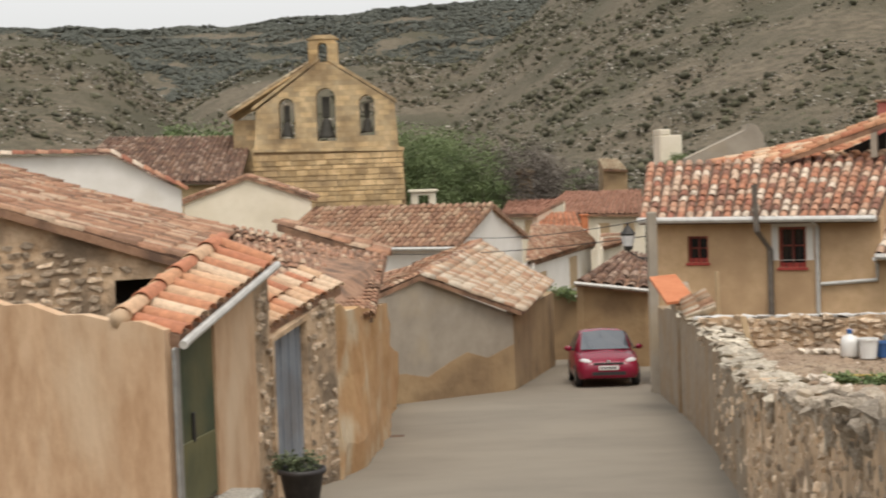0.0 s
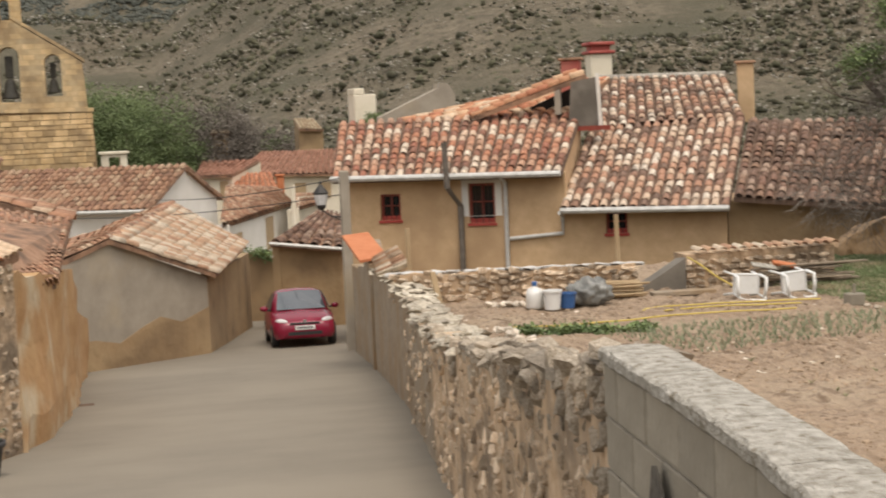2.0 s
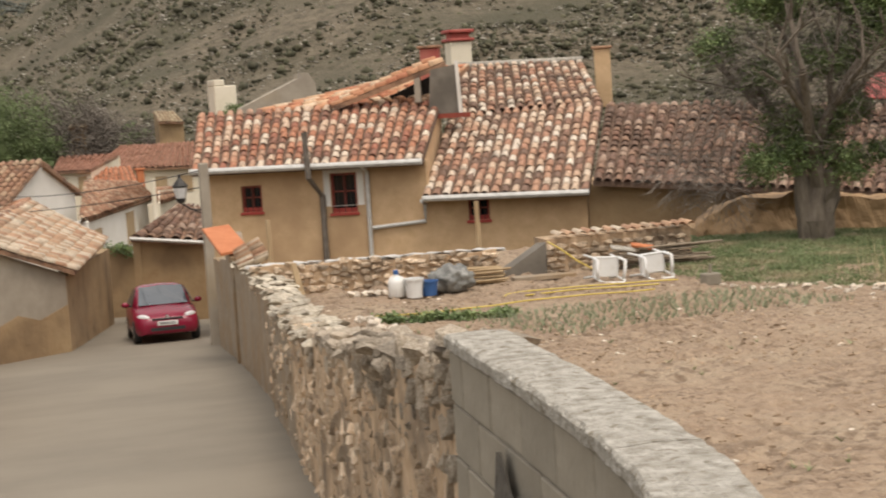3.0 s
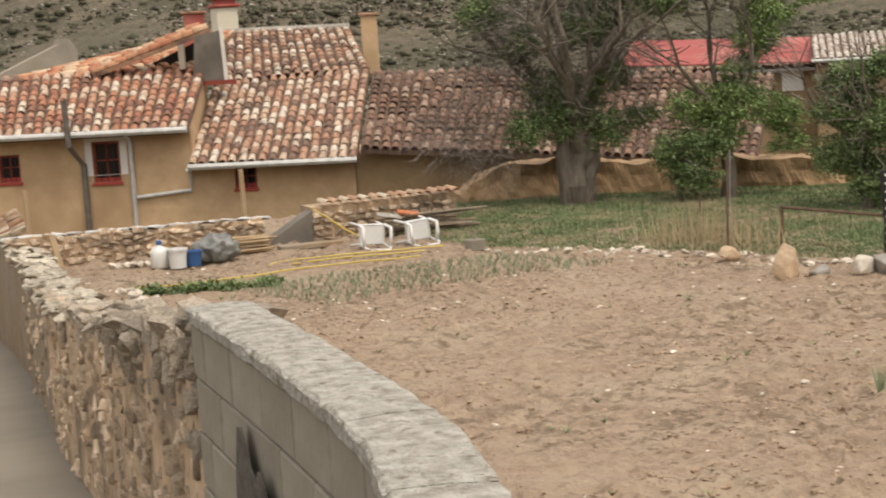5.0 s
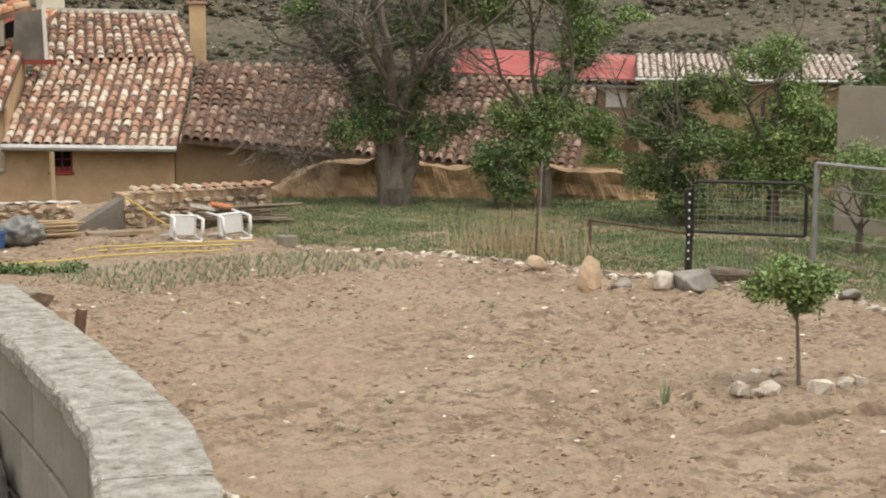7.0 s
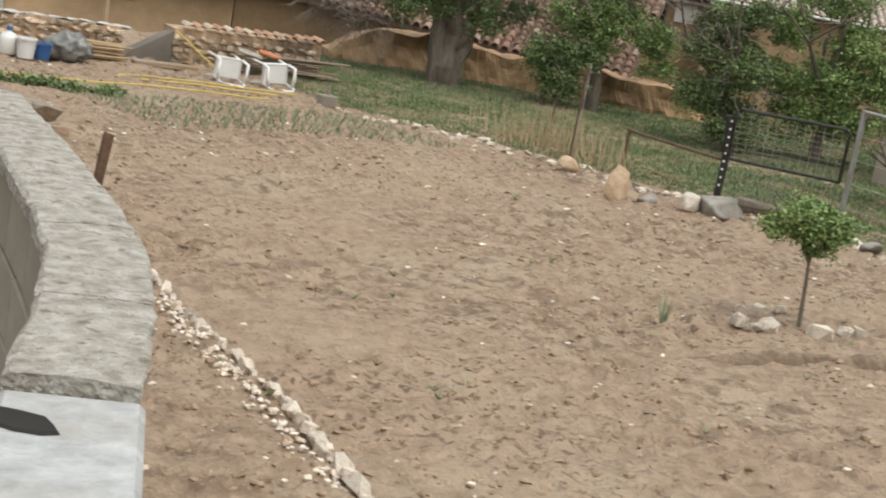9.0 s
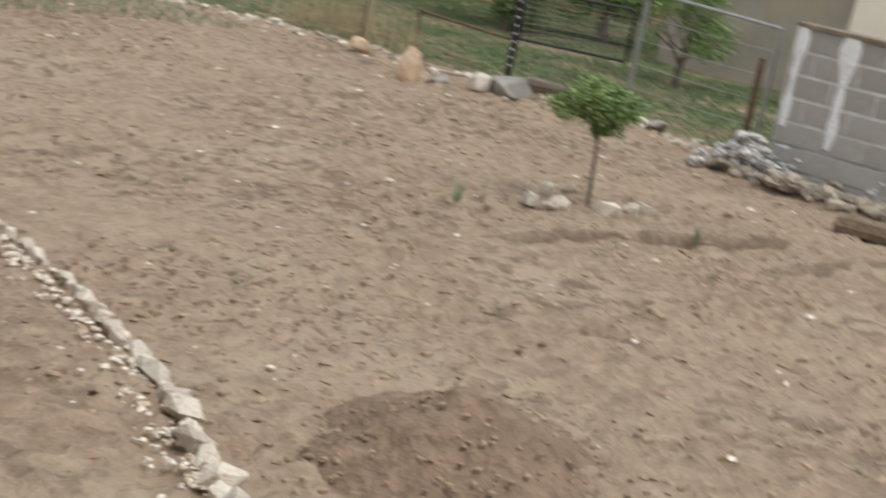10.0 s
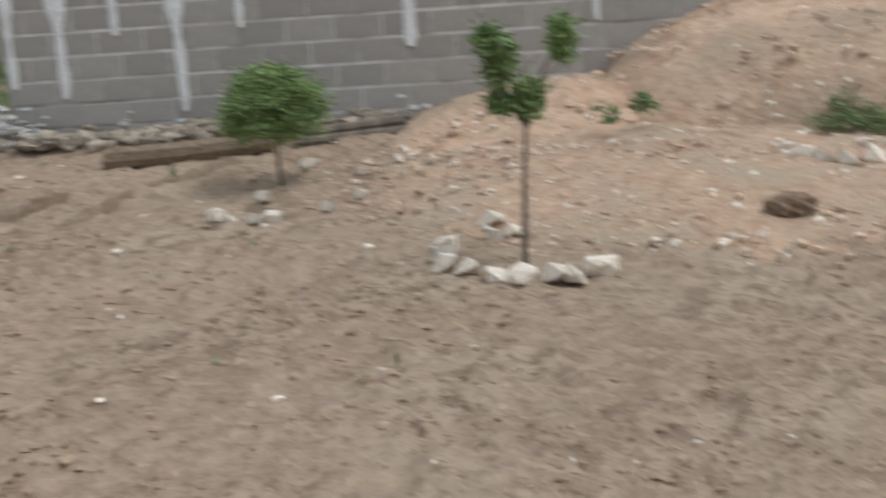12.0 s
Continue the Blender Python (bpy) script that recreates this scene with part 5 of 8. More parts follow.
def cottage(name, label, eave_l, eave_r, ridge_r, ridge_l, base, wall, tile, singles=0, shutters=(), gutter=False):
    """A house under one visible roof slope: walls below the eave and the ridge, tiles over them; shutters are (along, width, top, bottom) below the eave."""
    el, er, rr, rl = (Vector(c) for c in (eave_l, eave_r, ridge_r, ridge_l))
    ob = thing(name, label, "house", (el.x, el.y, base), "village houses")
    for a, b, nm in ((el, er, "front_wall"), (er, rr, "side_wall"), (rl, el, "side_wall"), (rr, rl, "rear_wall")):
        u = Vector((b.x - a.x, b.y - a.y, 0))
        n = Vector((-u.y, u.x, 0)).normalized() * 0.25
        bm = bmesh.new()
        quad = [Vector((a.x, a.y, base)), Vector((b.x, b.y, base)), Vector((b.x, b.y, b.z - 0.06)), Vector((a.x, a.y, a.z - 0.06))]
        f0, f1 = [bm.verts.new(q) for q in quad], [bm.verts.new(q + n) for q in quad]
        bm.faces.new(f0)
        bm.faces.new(f1)
        for k in range(4):
            bm.faces.new((f0[k], f0[(k + 1) % 4], f1[(k + 1) % 4], f1[k]))
        part(nm, bm, wall, ob)
    out = ((el - rl) + (er - rr)).normalized() * 0.3
    roof_plane(ob, el + out, er + out, rr, rl, tile, 0.26, 0.4, singles, bed=M_BED_OLD)
    u = (er - el).normalized()
    n = Vector((u.y, -u.x, 0)).normalized()
    for a, w, top, low in shutters:
        p = el.lerp(er, a)
        bm = bmesh.new()
        quad = [p - u * w / 2 + Vector((0, 0, -low)), p + u * w / 2 + Vector((0, 0, -low)), p + u * w / 2 + Vector((0, 0, -top)), p - u * w / 2 + Vector((0, 0, -top))]
        f0, f1 = [bm.verts.new(q + n * 0.05) for q in quad], [bm.verts.new(q - n * 0.02) for q in quad]
        bm.faces.new(f0)
        bm.faces.new(f1)
        for k in range(4):
            bm.faces.new((f0[k], f0[(k + 1) % 4], f1[(k + 1) % 4], f1[k]))
        part("shutter", bm, M_WOOD_RAW, ob, "closed pale wooden shutter")
    if gutter:
        bm = bmesh.new()
        tube(bm, [el + out * 1.15, er + out * 1.15], 0.06, 6)
        part("gutter", bm, M_ZINC, ob)
    return ob


cottage("small_white_house", "small white house by the lane with a rusty tile roof", (5.83, 54.75, -0.47), (10.46, 69.27, -0.55), (10.31, 72.33, 0.03), (7.22, 65.66, 0.45), -5.5, M_WHITE, M_TILE_OLD, 100, ((0.18, 1.3, 0.5, 1.9), (0.62, 1.6, 0.3, 1.6)))
cottage("low_dark_house", "low house with a dark tile roof behind the lamp post", (6.45, 46.61, -0.57), (8.60, 45.81, -0.82), (9.30, 50.23, -0.10), (8.51, 50.34, 0.05), -4.5, M_EARTH, M_TILE_DARK, 60, (), True)
cottage("orange_roof_house", "house with a bright orange tile roof", (8.19, 74.61, -0.03), (10.67, 74.3, -0.14), (10.92, 78.3, 0.56), (8.92, 78.55, 0.59), -5, M_CREAM, M_TILE_ORANGE)
cottage("long_red_roof_house", "long cream house with a plain red-brown roof", (9.31, 81.53, 0.5), (14.9, 80.73, 0.33), (16.2, 88.63, 1.44), (11.83, 89.28, 1.45), -5, M_CREAM, M_TILE_RED, 0, ((0.62, 0.6, 0.5, 1.3), (0.85, 0.6, 0.5, 1.3)))
cottage("narrow_cream_house", "narrow cream house with a red-brown roof", (6.87, 75.74, 0.69), (8.64, 75.56, 0.67), (10.77, 81.35, 1.15), (7.73, 81.69, 1.17), -5, M_CREAM, M_TILE_RED, 0, ((0.75, 0.4, 0.3, 1.2),))
cottage("cream_annex", "cream rendered annex behind the small white house", (9.95, 65.32, -0.6), (12.31, 73.03, -0.74), (12.66, 75.0, -0.47), (10.43, 68.28, -0.2), -5.5, M_CREAM, M_TILE_OLD)
for at, top in (((8.66, 56.4), 0.72),):
    bm = bmesh.new()
    tube(bm, [(*at, -6), (*at, top)], 0.10, 8, 0.8)
    tagged(part("utility_pole", bm, M_CREAM, None), "pale concrete utility pole between the houses", "pole")
bm = bmesh.new()
box(bm, (10.85, 76.0, -1.5), (11.2, 76.4, 0.45), None, 0.03)
box(bm, (10.8, 75.95, 0.45), (11.25, 76.45, 0.55), None, 0.02)
tagged(part("brick_chimney", bm, M_ORANGE_TIN, None), "orange brick chimney above the roofs", "chimney")
cottage("far_stone_house", "small far stone house with a flat tile roof", (16.85, 106.75, 2.75), (18.5, 106.45, 2.65), (18.4, 109.5, 3.35), (17.0, 109.6, 3.4), -4, M_EARTH, M_TILE_LICHEN)
bm = bmesh.new()
box(bm, (16.9, 86.3, -4), (18.15, 88.3, 4.5), None, 0.04)
box(bm, (16.9, 86.3, 4.5), (17.5, 88.3, 4.85), None, 0.04)
ob = thing("tower_bush", "green bush growing at the foot of the white ruin", "bush", (17.6, 85.6, 2.0))
leaf_cloud("crown", [((17.9, 85.8, 3.1), (0.7, 0.4, 0.45)), ((18.3, 85.8, 2.6), (0.6, 0.4, 0.5)), ((17.2, 85.8, 2.5), (0.6, 0.4, 0.5))], 3000, 0.12, M_LEAF_FAR, ob, 175)
tagged(part("ruined_tower", bm, M_CREAM, None), "small white ruined building on the slope", "ruin", "village houses")
bm = holed((14.6, 68.5), (18.0, 68.0), [(0, -3), (3.43, -3), (3.43, 4.0), (3.1, 4.5), (2.75, 4.55), (2.7, 4.3), (0.1, 3.15), (0, 3.1)], [], 3.0)
tagged(part("stone_ruin", bm, M_GREYWALL, None), "grey roofless stone ruin with a sloping gable", "ruin", "village houses")
kiosk = thing("roof_dovecote", "pale rendered dovecote with a flat slab above the roofs", "dovecote", (2.8, 70.4, -3), "village houses")
bm = holed((2.3, 69.9), (3.4, 69.9), rect(0, 1.1, -3, 1.98), [rect(0.3, 0.8, 1.3, 1.85)], 1.2)
part("wall", bm, M_CREAM, kiosk)
bm = bmesh.new()
box(bm, (2.2, 69.8, 1.984), (3.5, 71.2, 2.1), None, 0.02)
part("slab", bm, M_CREAM, kiosk)
red = building("red_roofed_house", "white house with a red sheet roof behind the trees", (35.0, 50.3), -40, 8.4, 8, -3, 4.55, 0.02, M_EARTH, M_TILE_OLD, True, ((1.0, 1.8, 0.5, 1.4), (4.5, 5.3, 0.5, 1.4)), 0.3, 0)
RM = Matrix.Translation((35.0, 50.3, 0)) @ Matrix.Rotation(radians(-40), 4, "Z")
bm = bmesh.new()
slab(bm, [RM @ Vector(q) for q in ((-0.4, -0.7, 2.02), (8.8, -0.7, 1.72), (8.8, 4.2, 2.62), (-0.4, 4.2, 2.95))], 0.05)
part("sheet_roof", bm, M_REDSHEET, red, "plain red sheet roof")
for a, b, z0, z1 in ((2.2, 4.4, 1.05, 1.60), (5.6, 6.4, 0.7, 1.60), (6.8, 8.3, 1.1, 1.55)):
    bm = bmesh.new()
    box(bm, (a, -0.06, z0), (b, -0.01, z1), RM)
    part("white_panel", bm, M_WHITE, red, "whitewashed panel under the roof")
building("bleached_roof_house", "house with a bleached pale tile roof", (38.6, 43.9), -40, 8, 7, -3, 4.85, 0.85, M_EARTH, M_TILE_WHITE, True, (), 0.3, 60)
for k, (x, y, z, w, h) in enumerate(((24, 150, 7.5, 3.4, 1.8), (31, 152, 8.0, 2.2, 1.6), (38, 146, 8.6, 3.6, 2.2), (46.5, 141.8, 10, 2.6, 1.6), (54.6, 139.5, 10, 1.9, 1.6), (-34, 150, 9, 4, 2.2), (-24, 150, 7.5, 2.8, 1.8), (11.4, 111.3, -0.5, 1.0, 1.6))):
    building("hillside_hut", "small ochre stone hut on the hillside", (x, y), -10, w, 3, (1.0 if y < 115 else land(x, y) - 0.5), h, 0.25, M_EARTH, M_TILE_LICHEN, True, gutter=False)

# ---- the church with its bell gable ----
church = thing("church", "golden sandstone church with a three-arched bell gable", "church", (-2, 90, -4))
CP, CQ = (-5.87, 90.2), (2.3, 89.9)
bm = holed(CP, CQ, [(-0.15, 4.55), (8.2, 4.35), (8.02, 7.0), (4.35, 9.4), (3.7, 9.45), (0, 6.75)], [arch(1.78, 0.92, 5.10, 7.45), arch(4.05, 1.12, 4.90, 7.98), arch(6.42, 0.9, 5.15, 7.5)], 1.1)
part("bell_gable", bm, M_CHURCH_DARK, church, "bell gable with three arches")
bm = holed(CP, CQ, [(-0.3, -6), (8.75, -6), (8.4, 4.35), (-0.22, 4.52)], [], 1.4)
part("tower_base", bm, M_EARTH, church, "coursed golden stone base")
bm = holed((CP[0], CP[1] - 0.12), (CQ[0], CQ[1] - 0.12), [(-0.3, 4.38), (8.5, 4.2), (8.5, 4.42), (-0.3, 4.60)], [], 1.3)
part("string_course", bm, M_CHURCH_DARK, church)
bm = holed((CP[0], CP[1] + 0.1), CQ, [(3.15, 9.05), (4.85, 9.05), (4.85, 10.55), (4.45, 10.95), (3.5, 11.0), (3.15, 10.6)], [arch(3.98, 0.55, 9.45, 10.6)], 0.8)
part("top_bellcote", bm, M_CHURCH, church, "small arched bellcote on the peak")
for a, b, z in ((3.05, 4.95, 10.9),):
    bm = holed((CP[0], CP[1] - 0.02), CQ, [(a, z - 0.12), (b, z - 0.12), (b - 0.4, z + 0.12), (a + 0.45, z + 0.12)], [], 1.0)
    part("bellcote_cap", bm, M_CHURCH_DARK, church)
for a, b in (((-0.2, 6.78), (3.75, 9.55)), ((4.25, 9.55), (8.15, 6.98))):
    bm = holed((CP[0], CP[1] - 0.08), CQ, [a, b, (b[0], b[1] + 0.2), (a[0], a[1] + 0.2)], [], 1.3)
    part("gable_coping", bm, M_CHURCH_DARK, church, "lichened stone coping")
for c, z, s in ((1.78, 5.25, 1.05), (4.05, 5.1, 1.4), (6.42, 5.35, 1.0)):
    o = Vector((CP[0] + c, 90.6, z))
    bm = bmesh.new()
    lathe(bm, [(0.36 * s, 0), (0.33 * s, 0.08 * s), (0.25 * s, 0.35 * s), (0.21 * s, 0.62 * s), (0.12 * s, 0.78 * s), (0.03, 0.82 * s)], o, 14)
    bell = part("bell", bm, M_BELL, church, "dark bronze bell", smooth=True)
    bm = bmesh.new()
    box(bm, o + Vector((-0.16 * s, -0.12, 0.82 * s)), o + Vector((0.16 * s, 0.12, 1.7 * s)), None, 0.04)
    part("yoke", bm, M_BELL, bell, "dark wooden yoke")
bm = bmesh.new()
box(bm, (-7.3, 91.5, -6), (-5.9, 99, 6.3))
part("side_wall", bm, M_CHURCH_DARK, church)
roof_plane(church, (-7.6, 98, 6.65), (-7.5, 90.6, 6.65), (-2.6, 90.9, 9.55), (-2.6, 99, 9.6), M_TILE_LICHEN, 0.4, 0.5, 0, 0.03, False)
bm = bmesh.new()
slab(bm, [(-7.6, 98, 6.62), (-7.5, 90.6, 6.62), (-2.6, 90.9, 9.52), (-2.6, 99, 9.57)], 0.12)
part("roof_bed", bm, M_CHURCH_DARK, church, "lichened stone roof edge")
roof_plane(church, (-16.5, 84.5, 3.0), (-6.5, 84.5, 2.7), (-6.4, 94.5, 5.4), (-15.0, 94, 5.6), M_TILE_DARK, 0.3, 0.5, 0)
bm = bmesh.new()
box(bm, (-16.2, 85, -5), (-6.4, 94, 2.6))
part("nave_wall", bm, M_CHURCH_DARK, church)

rng = random.Random(191)
CU = (Vector((*CQ, 0)) - Vector((*CP, 0))).normalized()
CN = Vector((CU.y, -CU.x, 0))
z = 1.0
while z < 4.15:
    h = rng.choice((0.26, 0.30, 0.36))
    s = -0.25 + rng.uniform(-0.3, 0)
    while s < 8.4:
        w = rng.uniform(0.45, 0.95)
        a, b = max(s, -0.28) + 0.02, min(s + w, 8.45) - 0.02
        s += w
        if b - a < 0.15:
            continue
        bm = bmesh.new()
        box(bm, (a, -0.05 - rng.uniform(0, 0.05), z + 0.02), (b, 0.05, z + h - 0.02), Matrix.Translation((*CP, 0)) @ Matrix.Rotation(math.atan2(CU.y, CU.x), 4, "Z"))
        part("hewn_stone", bm, M_CHURCH_STONE, church)
    z += h

# ---- blocks of the curved wall ----
def block_row(parent, path, z0, courses, length, height, thick, side, material, seed, drop=(), gap=0.006, bed=None):
    """Courses of blocks set along a path, each a piece of its own, side metres off its line."""
    rng = random.Random(seed)
    meshes = {}
    pts = [Vector((*p[:2], 0)) for p in along(path, 0.02)]
    dist = [0.0]
    for a, b in zip(pts, pts[1:]):
        dist.append(dist[-1] + (b - a).length)
    total = dist[-1]
    for c in range(courses):
        s = -length * 0.5 * (c % 2)
        while s < total - 0.03:
            a, b = max(s, 0) + gap, min(s + length, total) - gap
            s += length
            if b - a < 0.06 or (c, round(s / length)) in drop:
                continue
            i, j = (int(np.searchsorted(dist, q)) for q in (a, b))
            p, q = pts[min(i, len(pts) - 1)], pts[min(j, len(pts) - 1)]
            d = (q - p).normalized()
            n = Vector((-d.y, d.x, 0))
            key = round(b - a, 2)
            if key not in meshes:
                bm = bmesh.new()
                box(bm, (-key / 2, -thick / 2, bed or gap), (key / 2, thick / 2, height - (bed or gap)), None, 0.006)
                me = bpy.data.meshes.new("block")
                bm.to_mesh(me)
                bm.free()
                me.materials.append(material)
                meshes[key] = me
            ob = new("block", meshes[key])
            ob.parent = parent
            ob.matrix_parent_inverse = parent.matrix_basis.inverted()
            m = (p + q) / 2 + n * (side + rng.uniform(-0.002, 0.002))
            ob.matrix_basis = Matrix.LocRotScale((m.x, m.y, z0 + c * height), Euler((0, 0, math.atan2(d.y, d.x))), None)


block_row(blockwall, BLOCKS, 0.30, 8, 0.4, 0.2, 0.03, -0.092, M_BLOCK, 31)
block_row(blockwall, BLOCKS, 1.10, 4, 0.4, 0.2, 0.03, 0.092, M_BLOCK, 32)
# a thin dark ragged patch low on the street face
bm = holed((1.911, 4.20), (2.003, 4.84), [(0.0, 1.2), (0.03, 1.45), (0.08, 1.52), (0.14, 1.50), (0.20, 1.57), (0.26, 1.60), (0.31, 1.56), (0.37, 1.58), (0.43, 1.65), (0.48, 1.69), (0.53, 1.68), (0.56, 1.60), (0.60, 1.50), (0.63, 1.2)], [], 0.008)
part("dark_patch", bm, M_DARK_PATCH, blockwall, "dark irregular patch")

# ---- the grey block wall at the garden's end ----
endwall = thing("garden_end_wall", "grey block wall streaked with white lime at the garden's end", "wall", (14.6, 8, 0), kind="structure")
END = [(14.05, 10.25), (15.30, 5.9), (16.35, 2.3), (17.4, -1.4)]
path = along(END, 0.5)
bm = sweep_wall(path, [-0.5] * len(path), [1.60] * len(path), 0.24)
part("joints", bm, M_JOINT_PALE, endwall, "pale mortar joints")
block_row(endwall, END, -0.14, 7, 0.5, 0.25, 0.02, -0.114, M_BLOCK_DARK, 33, gap=0.007, bed=0.013)
bm = sweep_wall(path, [1.603] * len(path), [1.645] * len(path), 0.30)
part("coping", bm, M_WOOD, endwall, "rough weathered coping")
EU = (Vector((15.30, 5.9, 0)) - Vector((14.05, 10.25, 0))).normalized()
EN = Vector((EU.y, -EU.x, 0))
rng = random.Random(41)
for s, z0, w in ((0.08, 0.55, 0.13), (0.62, 0.42, 0.20), (1.22, 1.05, 0.16), (1.88, 0.22, 0.18), (2.55, 1.05, 0.17), (3.28, 1.36, 0.13), (3.66, 1.42, 0.10), (4.3, 0.75, 0.22), (6.2, 0.9, 0.16)):
    bm = bmesh.new()
    pts_ = []
    k = 9
    for i in range(k + 1):
        z = 1.60 + (z0 - 1.60) * i / k
        ww = w * (1.0 + rng.uniform(-0.1, 0.15) if i < 3 else 0.52 + rng.uniform(-0.16, 0.14)) * (1 if i < k else 0.6)
        pts_.append((s - ww / 2 + rng.uniform(-0.01, 0.01), s + ww / 2 + rng.uniform(-0.01, 0.01), z))
    f_ = lambda a, z, d: Vector((14.05, 10.25, 0)) + EU * a - Vector((-EU.y, EU.x, 0)) * d + Vector((0, 0, z))
    front = [[bm.verts.new(f_(a, z, 0.137)), bm.verts.new(f_((a + b) / 2, z, 0.158 if i < 3 else 0.146)), bm.verts.new(f_(b, z, 0.137))] for i, (a, b, z) in enumerate(pts_)]
    for a, b in zip(front, front[1:]):
        for q in range(2):
            bm.faces.new((a[q], a[q + 1], b[q + 1], b[q]))
    r = bmesh.ops.extrude_face_region(bm, geom=bm.faces[:])
    bmesh.ops.translate(bm, verts=[q for q in r["geom"] if isinstance(q, bmesh.types.BMVert)], vec=Vector((-EU.y, EU.x, 0)) * 0.01)
    part("lime_drip", bm, M_STREAK, endwall, "white lime run")
# splashes of lime and mud low on the face
for k in range(18):
    s, z, r_ = rng.choice((0.1, 0.6, 1.2, 1.9, 4.2)) + rng.gauss(0, 0.12), rng.choice((0.12, 0.16, 0.24, 0.34)), rng.uniform(0.012, 0.035)
    bm = bmesh.new()
    rim = [f_(s + r_ * rng.uniform(0.8, 2.2) * math.cos(a), z + r_ * rng.uniform(0.5, 1.0) * math.sin(a), 0.138) for a in [2 * math.pi * j / 9 for j in range(9)]]
    f0, f1 = [bm.verts.new(q) for q in rim], [bm.verts.new(q - EN * 0.012) for q in rim]
    bm.faces.new(f0)
    bm.faces.new(f1)
    for j in range(9):
        bm.faces.new((f0[j], f0[(j + 1) % 9], f1[(j + 1) % 9], f1[j]))
    part("lime_splash", bm, M_STREAK, endwall, "white lime splash")
# what is piled behind it
heap_rng = random.Random(42)
pile = thing("stone_pile", "brown stones heaped behind the end wall", "stone pile", (15.6, 8.4, 1.2))
bm = bmesh.new()
box(bm, (0.2, 0.25, -0.5), (4.2, 2.5, 1.45), Matrix.Translation((14.05, 10.25, 0)) @ Matrix.Rotation(math.atan2(EU.y, EU.x), 4, "Z"), 0.1)
part("bank", bm, M_SOIL_DARK, pile)
places = []
for _ in range(260):
    a = heap_rng.uniform(0.6, 3.4)
    d = heap_rng.uniform(0.25, 1.3)
    q = Vector((14.05, 10.25, 0)) + EU * a + Vector((-EU.y, EU.x, 0)) * d
    places.append((Vector((q.x, q.y, 1.45 + 0.35 * d * heap_rng.random())), tuple(heap_rng.uniform(0.10, 0.24) for _ in range(3))))
stones(pile, places, M_STONE, 200, seed=43)
for a, d, w, h, lean in ((3.55, 0.3, 0.5, 0.7, 0.3), (4.15, 0.35, 0.45, 0.85, 0.22), (4.7, 0.3, 0.4, 0.6, 0.35), (5.3, 0.4, 0.6, 0.9, 0.2), (5.9, 0.35, 0.4, 0.7, 0.3), (0.25, 0.6, 0.5, 0.75, 0.12)):
    q = Vector((14.05, 10.25, 0)) + EU * a + Vector((-EU.y, EU.x, 0)) * d
    bm = bmesh.new()
    box(bm, (0, 0, 0), (w, 0.06, h), None, 0.012)
    ob = part("white_slab", bm, M_CAP_BLUE if w < 0.5 else M_CREAM, None)
    tagged(ob, "pale slab leaning behind the block wall", "slab", "slabs behind the wall")
    ob.matrix_basis = Matrix.LocRotScale((q.x, q.y, 1.35), Euler((-lean, 0, math.atan2(EU.y, EU.x))), None)

# ---- heaps ----
def heap(name, label, c, radii, height, material, seed, power=1.6, flat=1.0):
    verts, faces = [], []
    rings, seg = 26, 64
    for i in range(rings + 1):
        for k in range(seg):
            a = 2 * math.pi * k / seg
            r = i / rings
            x, y = c[0] + radii[0] * r * math.cos(a), c[1] + radii[1] * r * math.sin(a)
            q = Vector((x, y, seed))
            edge = r * (1 + 0.22 * noise.noise(Vector((math.cos(a) * 1.5, math.sin(a) * 1.5, seed))))
            h = height * min(flat, max(0.0, 1 - edge ** power)) / min(flat, 1.0)
            h += (0.06 * noise.noise(q * 1.7) + 0.08 * noise.noise(q * 5) + 0.065 * noise.noise(q * 12) + 0.02 * noise.noise(q * 24)) * min(1, height * 1.8) * (1 - r) ** 0.4
            verts.append((x, y, h - 0.05 - 0.12 * r ** 6))
    for i in range(rings):
        for k in range(seg):
            faces.append((i * seg + k, i * seg + (k + 1) % seg, (i + 1) * seg + (k + 1) % seg, (i + 1) * seg + k))
    return tagged(raw(name, verts, faces, material, smooth=True), label, "heap")


heap("soil_mound", "small mound of freshly dug dark soil", (5.42, 5.05), (0.95, 0.8), 0.36, M_SOIL_DARK, 3.0, 1.1)
heap("subsoil_heap", "large flat-topped heap of pinkish stony subsoil", (16.3, 1.5), (3.35, 3.3), 1.06, M_DIRT, 6.0, 3.6, 0.93)
heap("subsoil_shoulder", "lower shoulder of the pinkish subsoil heap", (14.7, 4.3), (2.3, 1.9), 0.50, M_DIRT, 7.0, 1.5)
heap("subsoil_spill", "thin spill of pinkish stony earth below the heap", (12.9, 2.5), (3.1, 3.7), 0.30, M_SPILL, 9.0, 1.5)

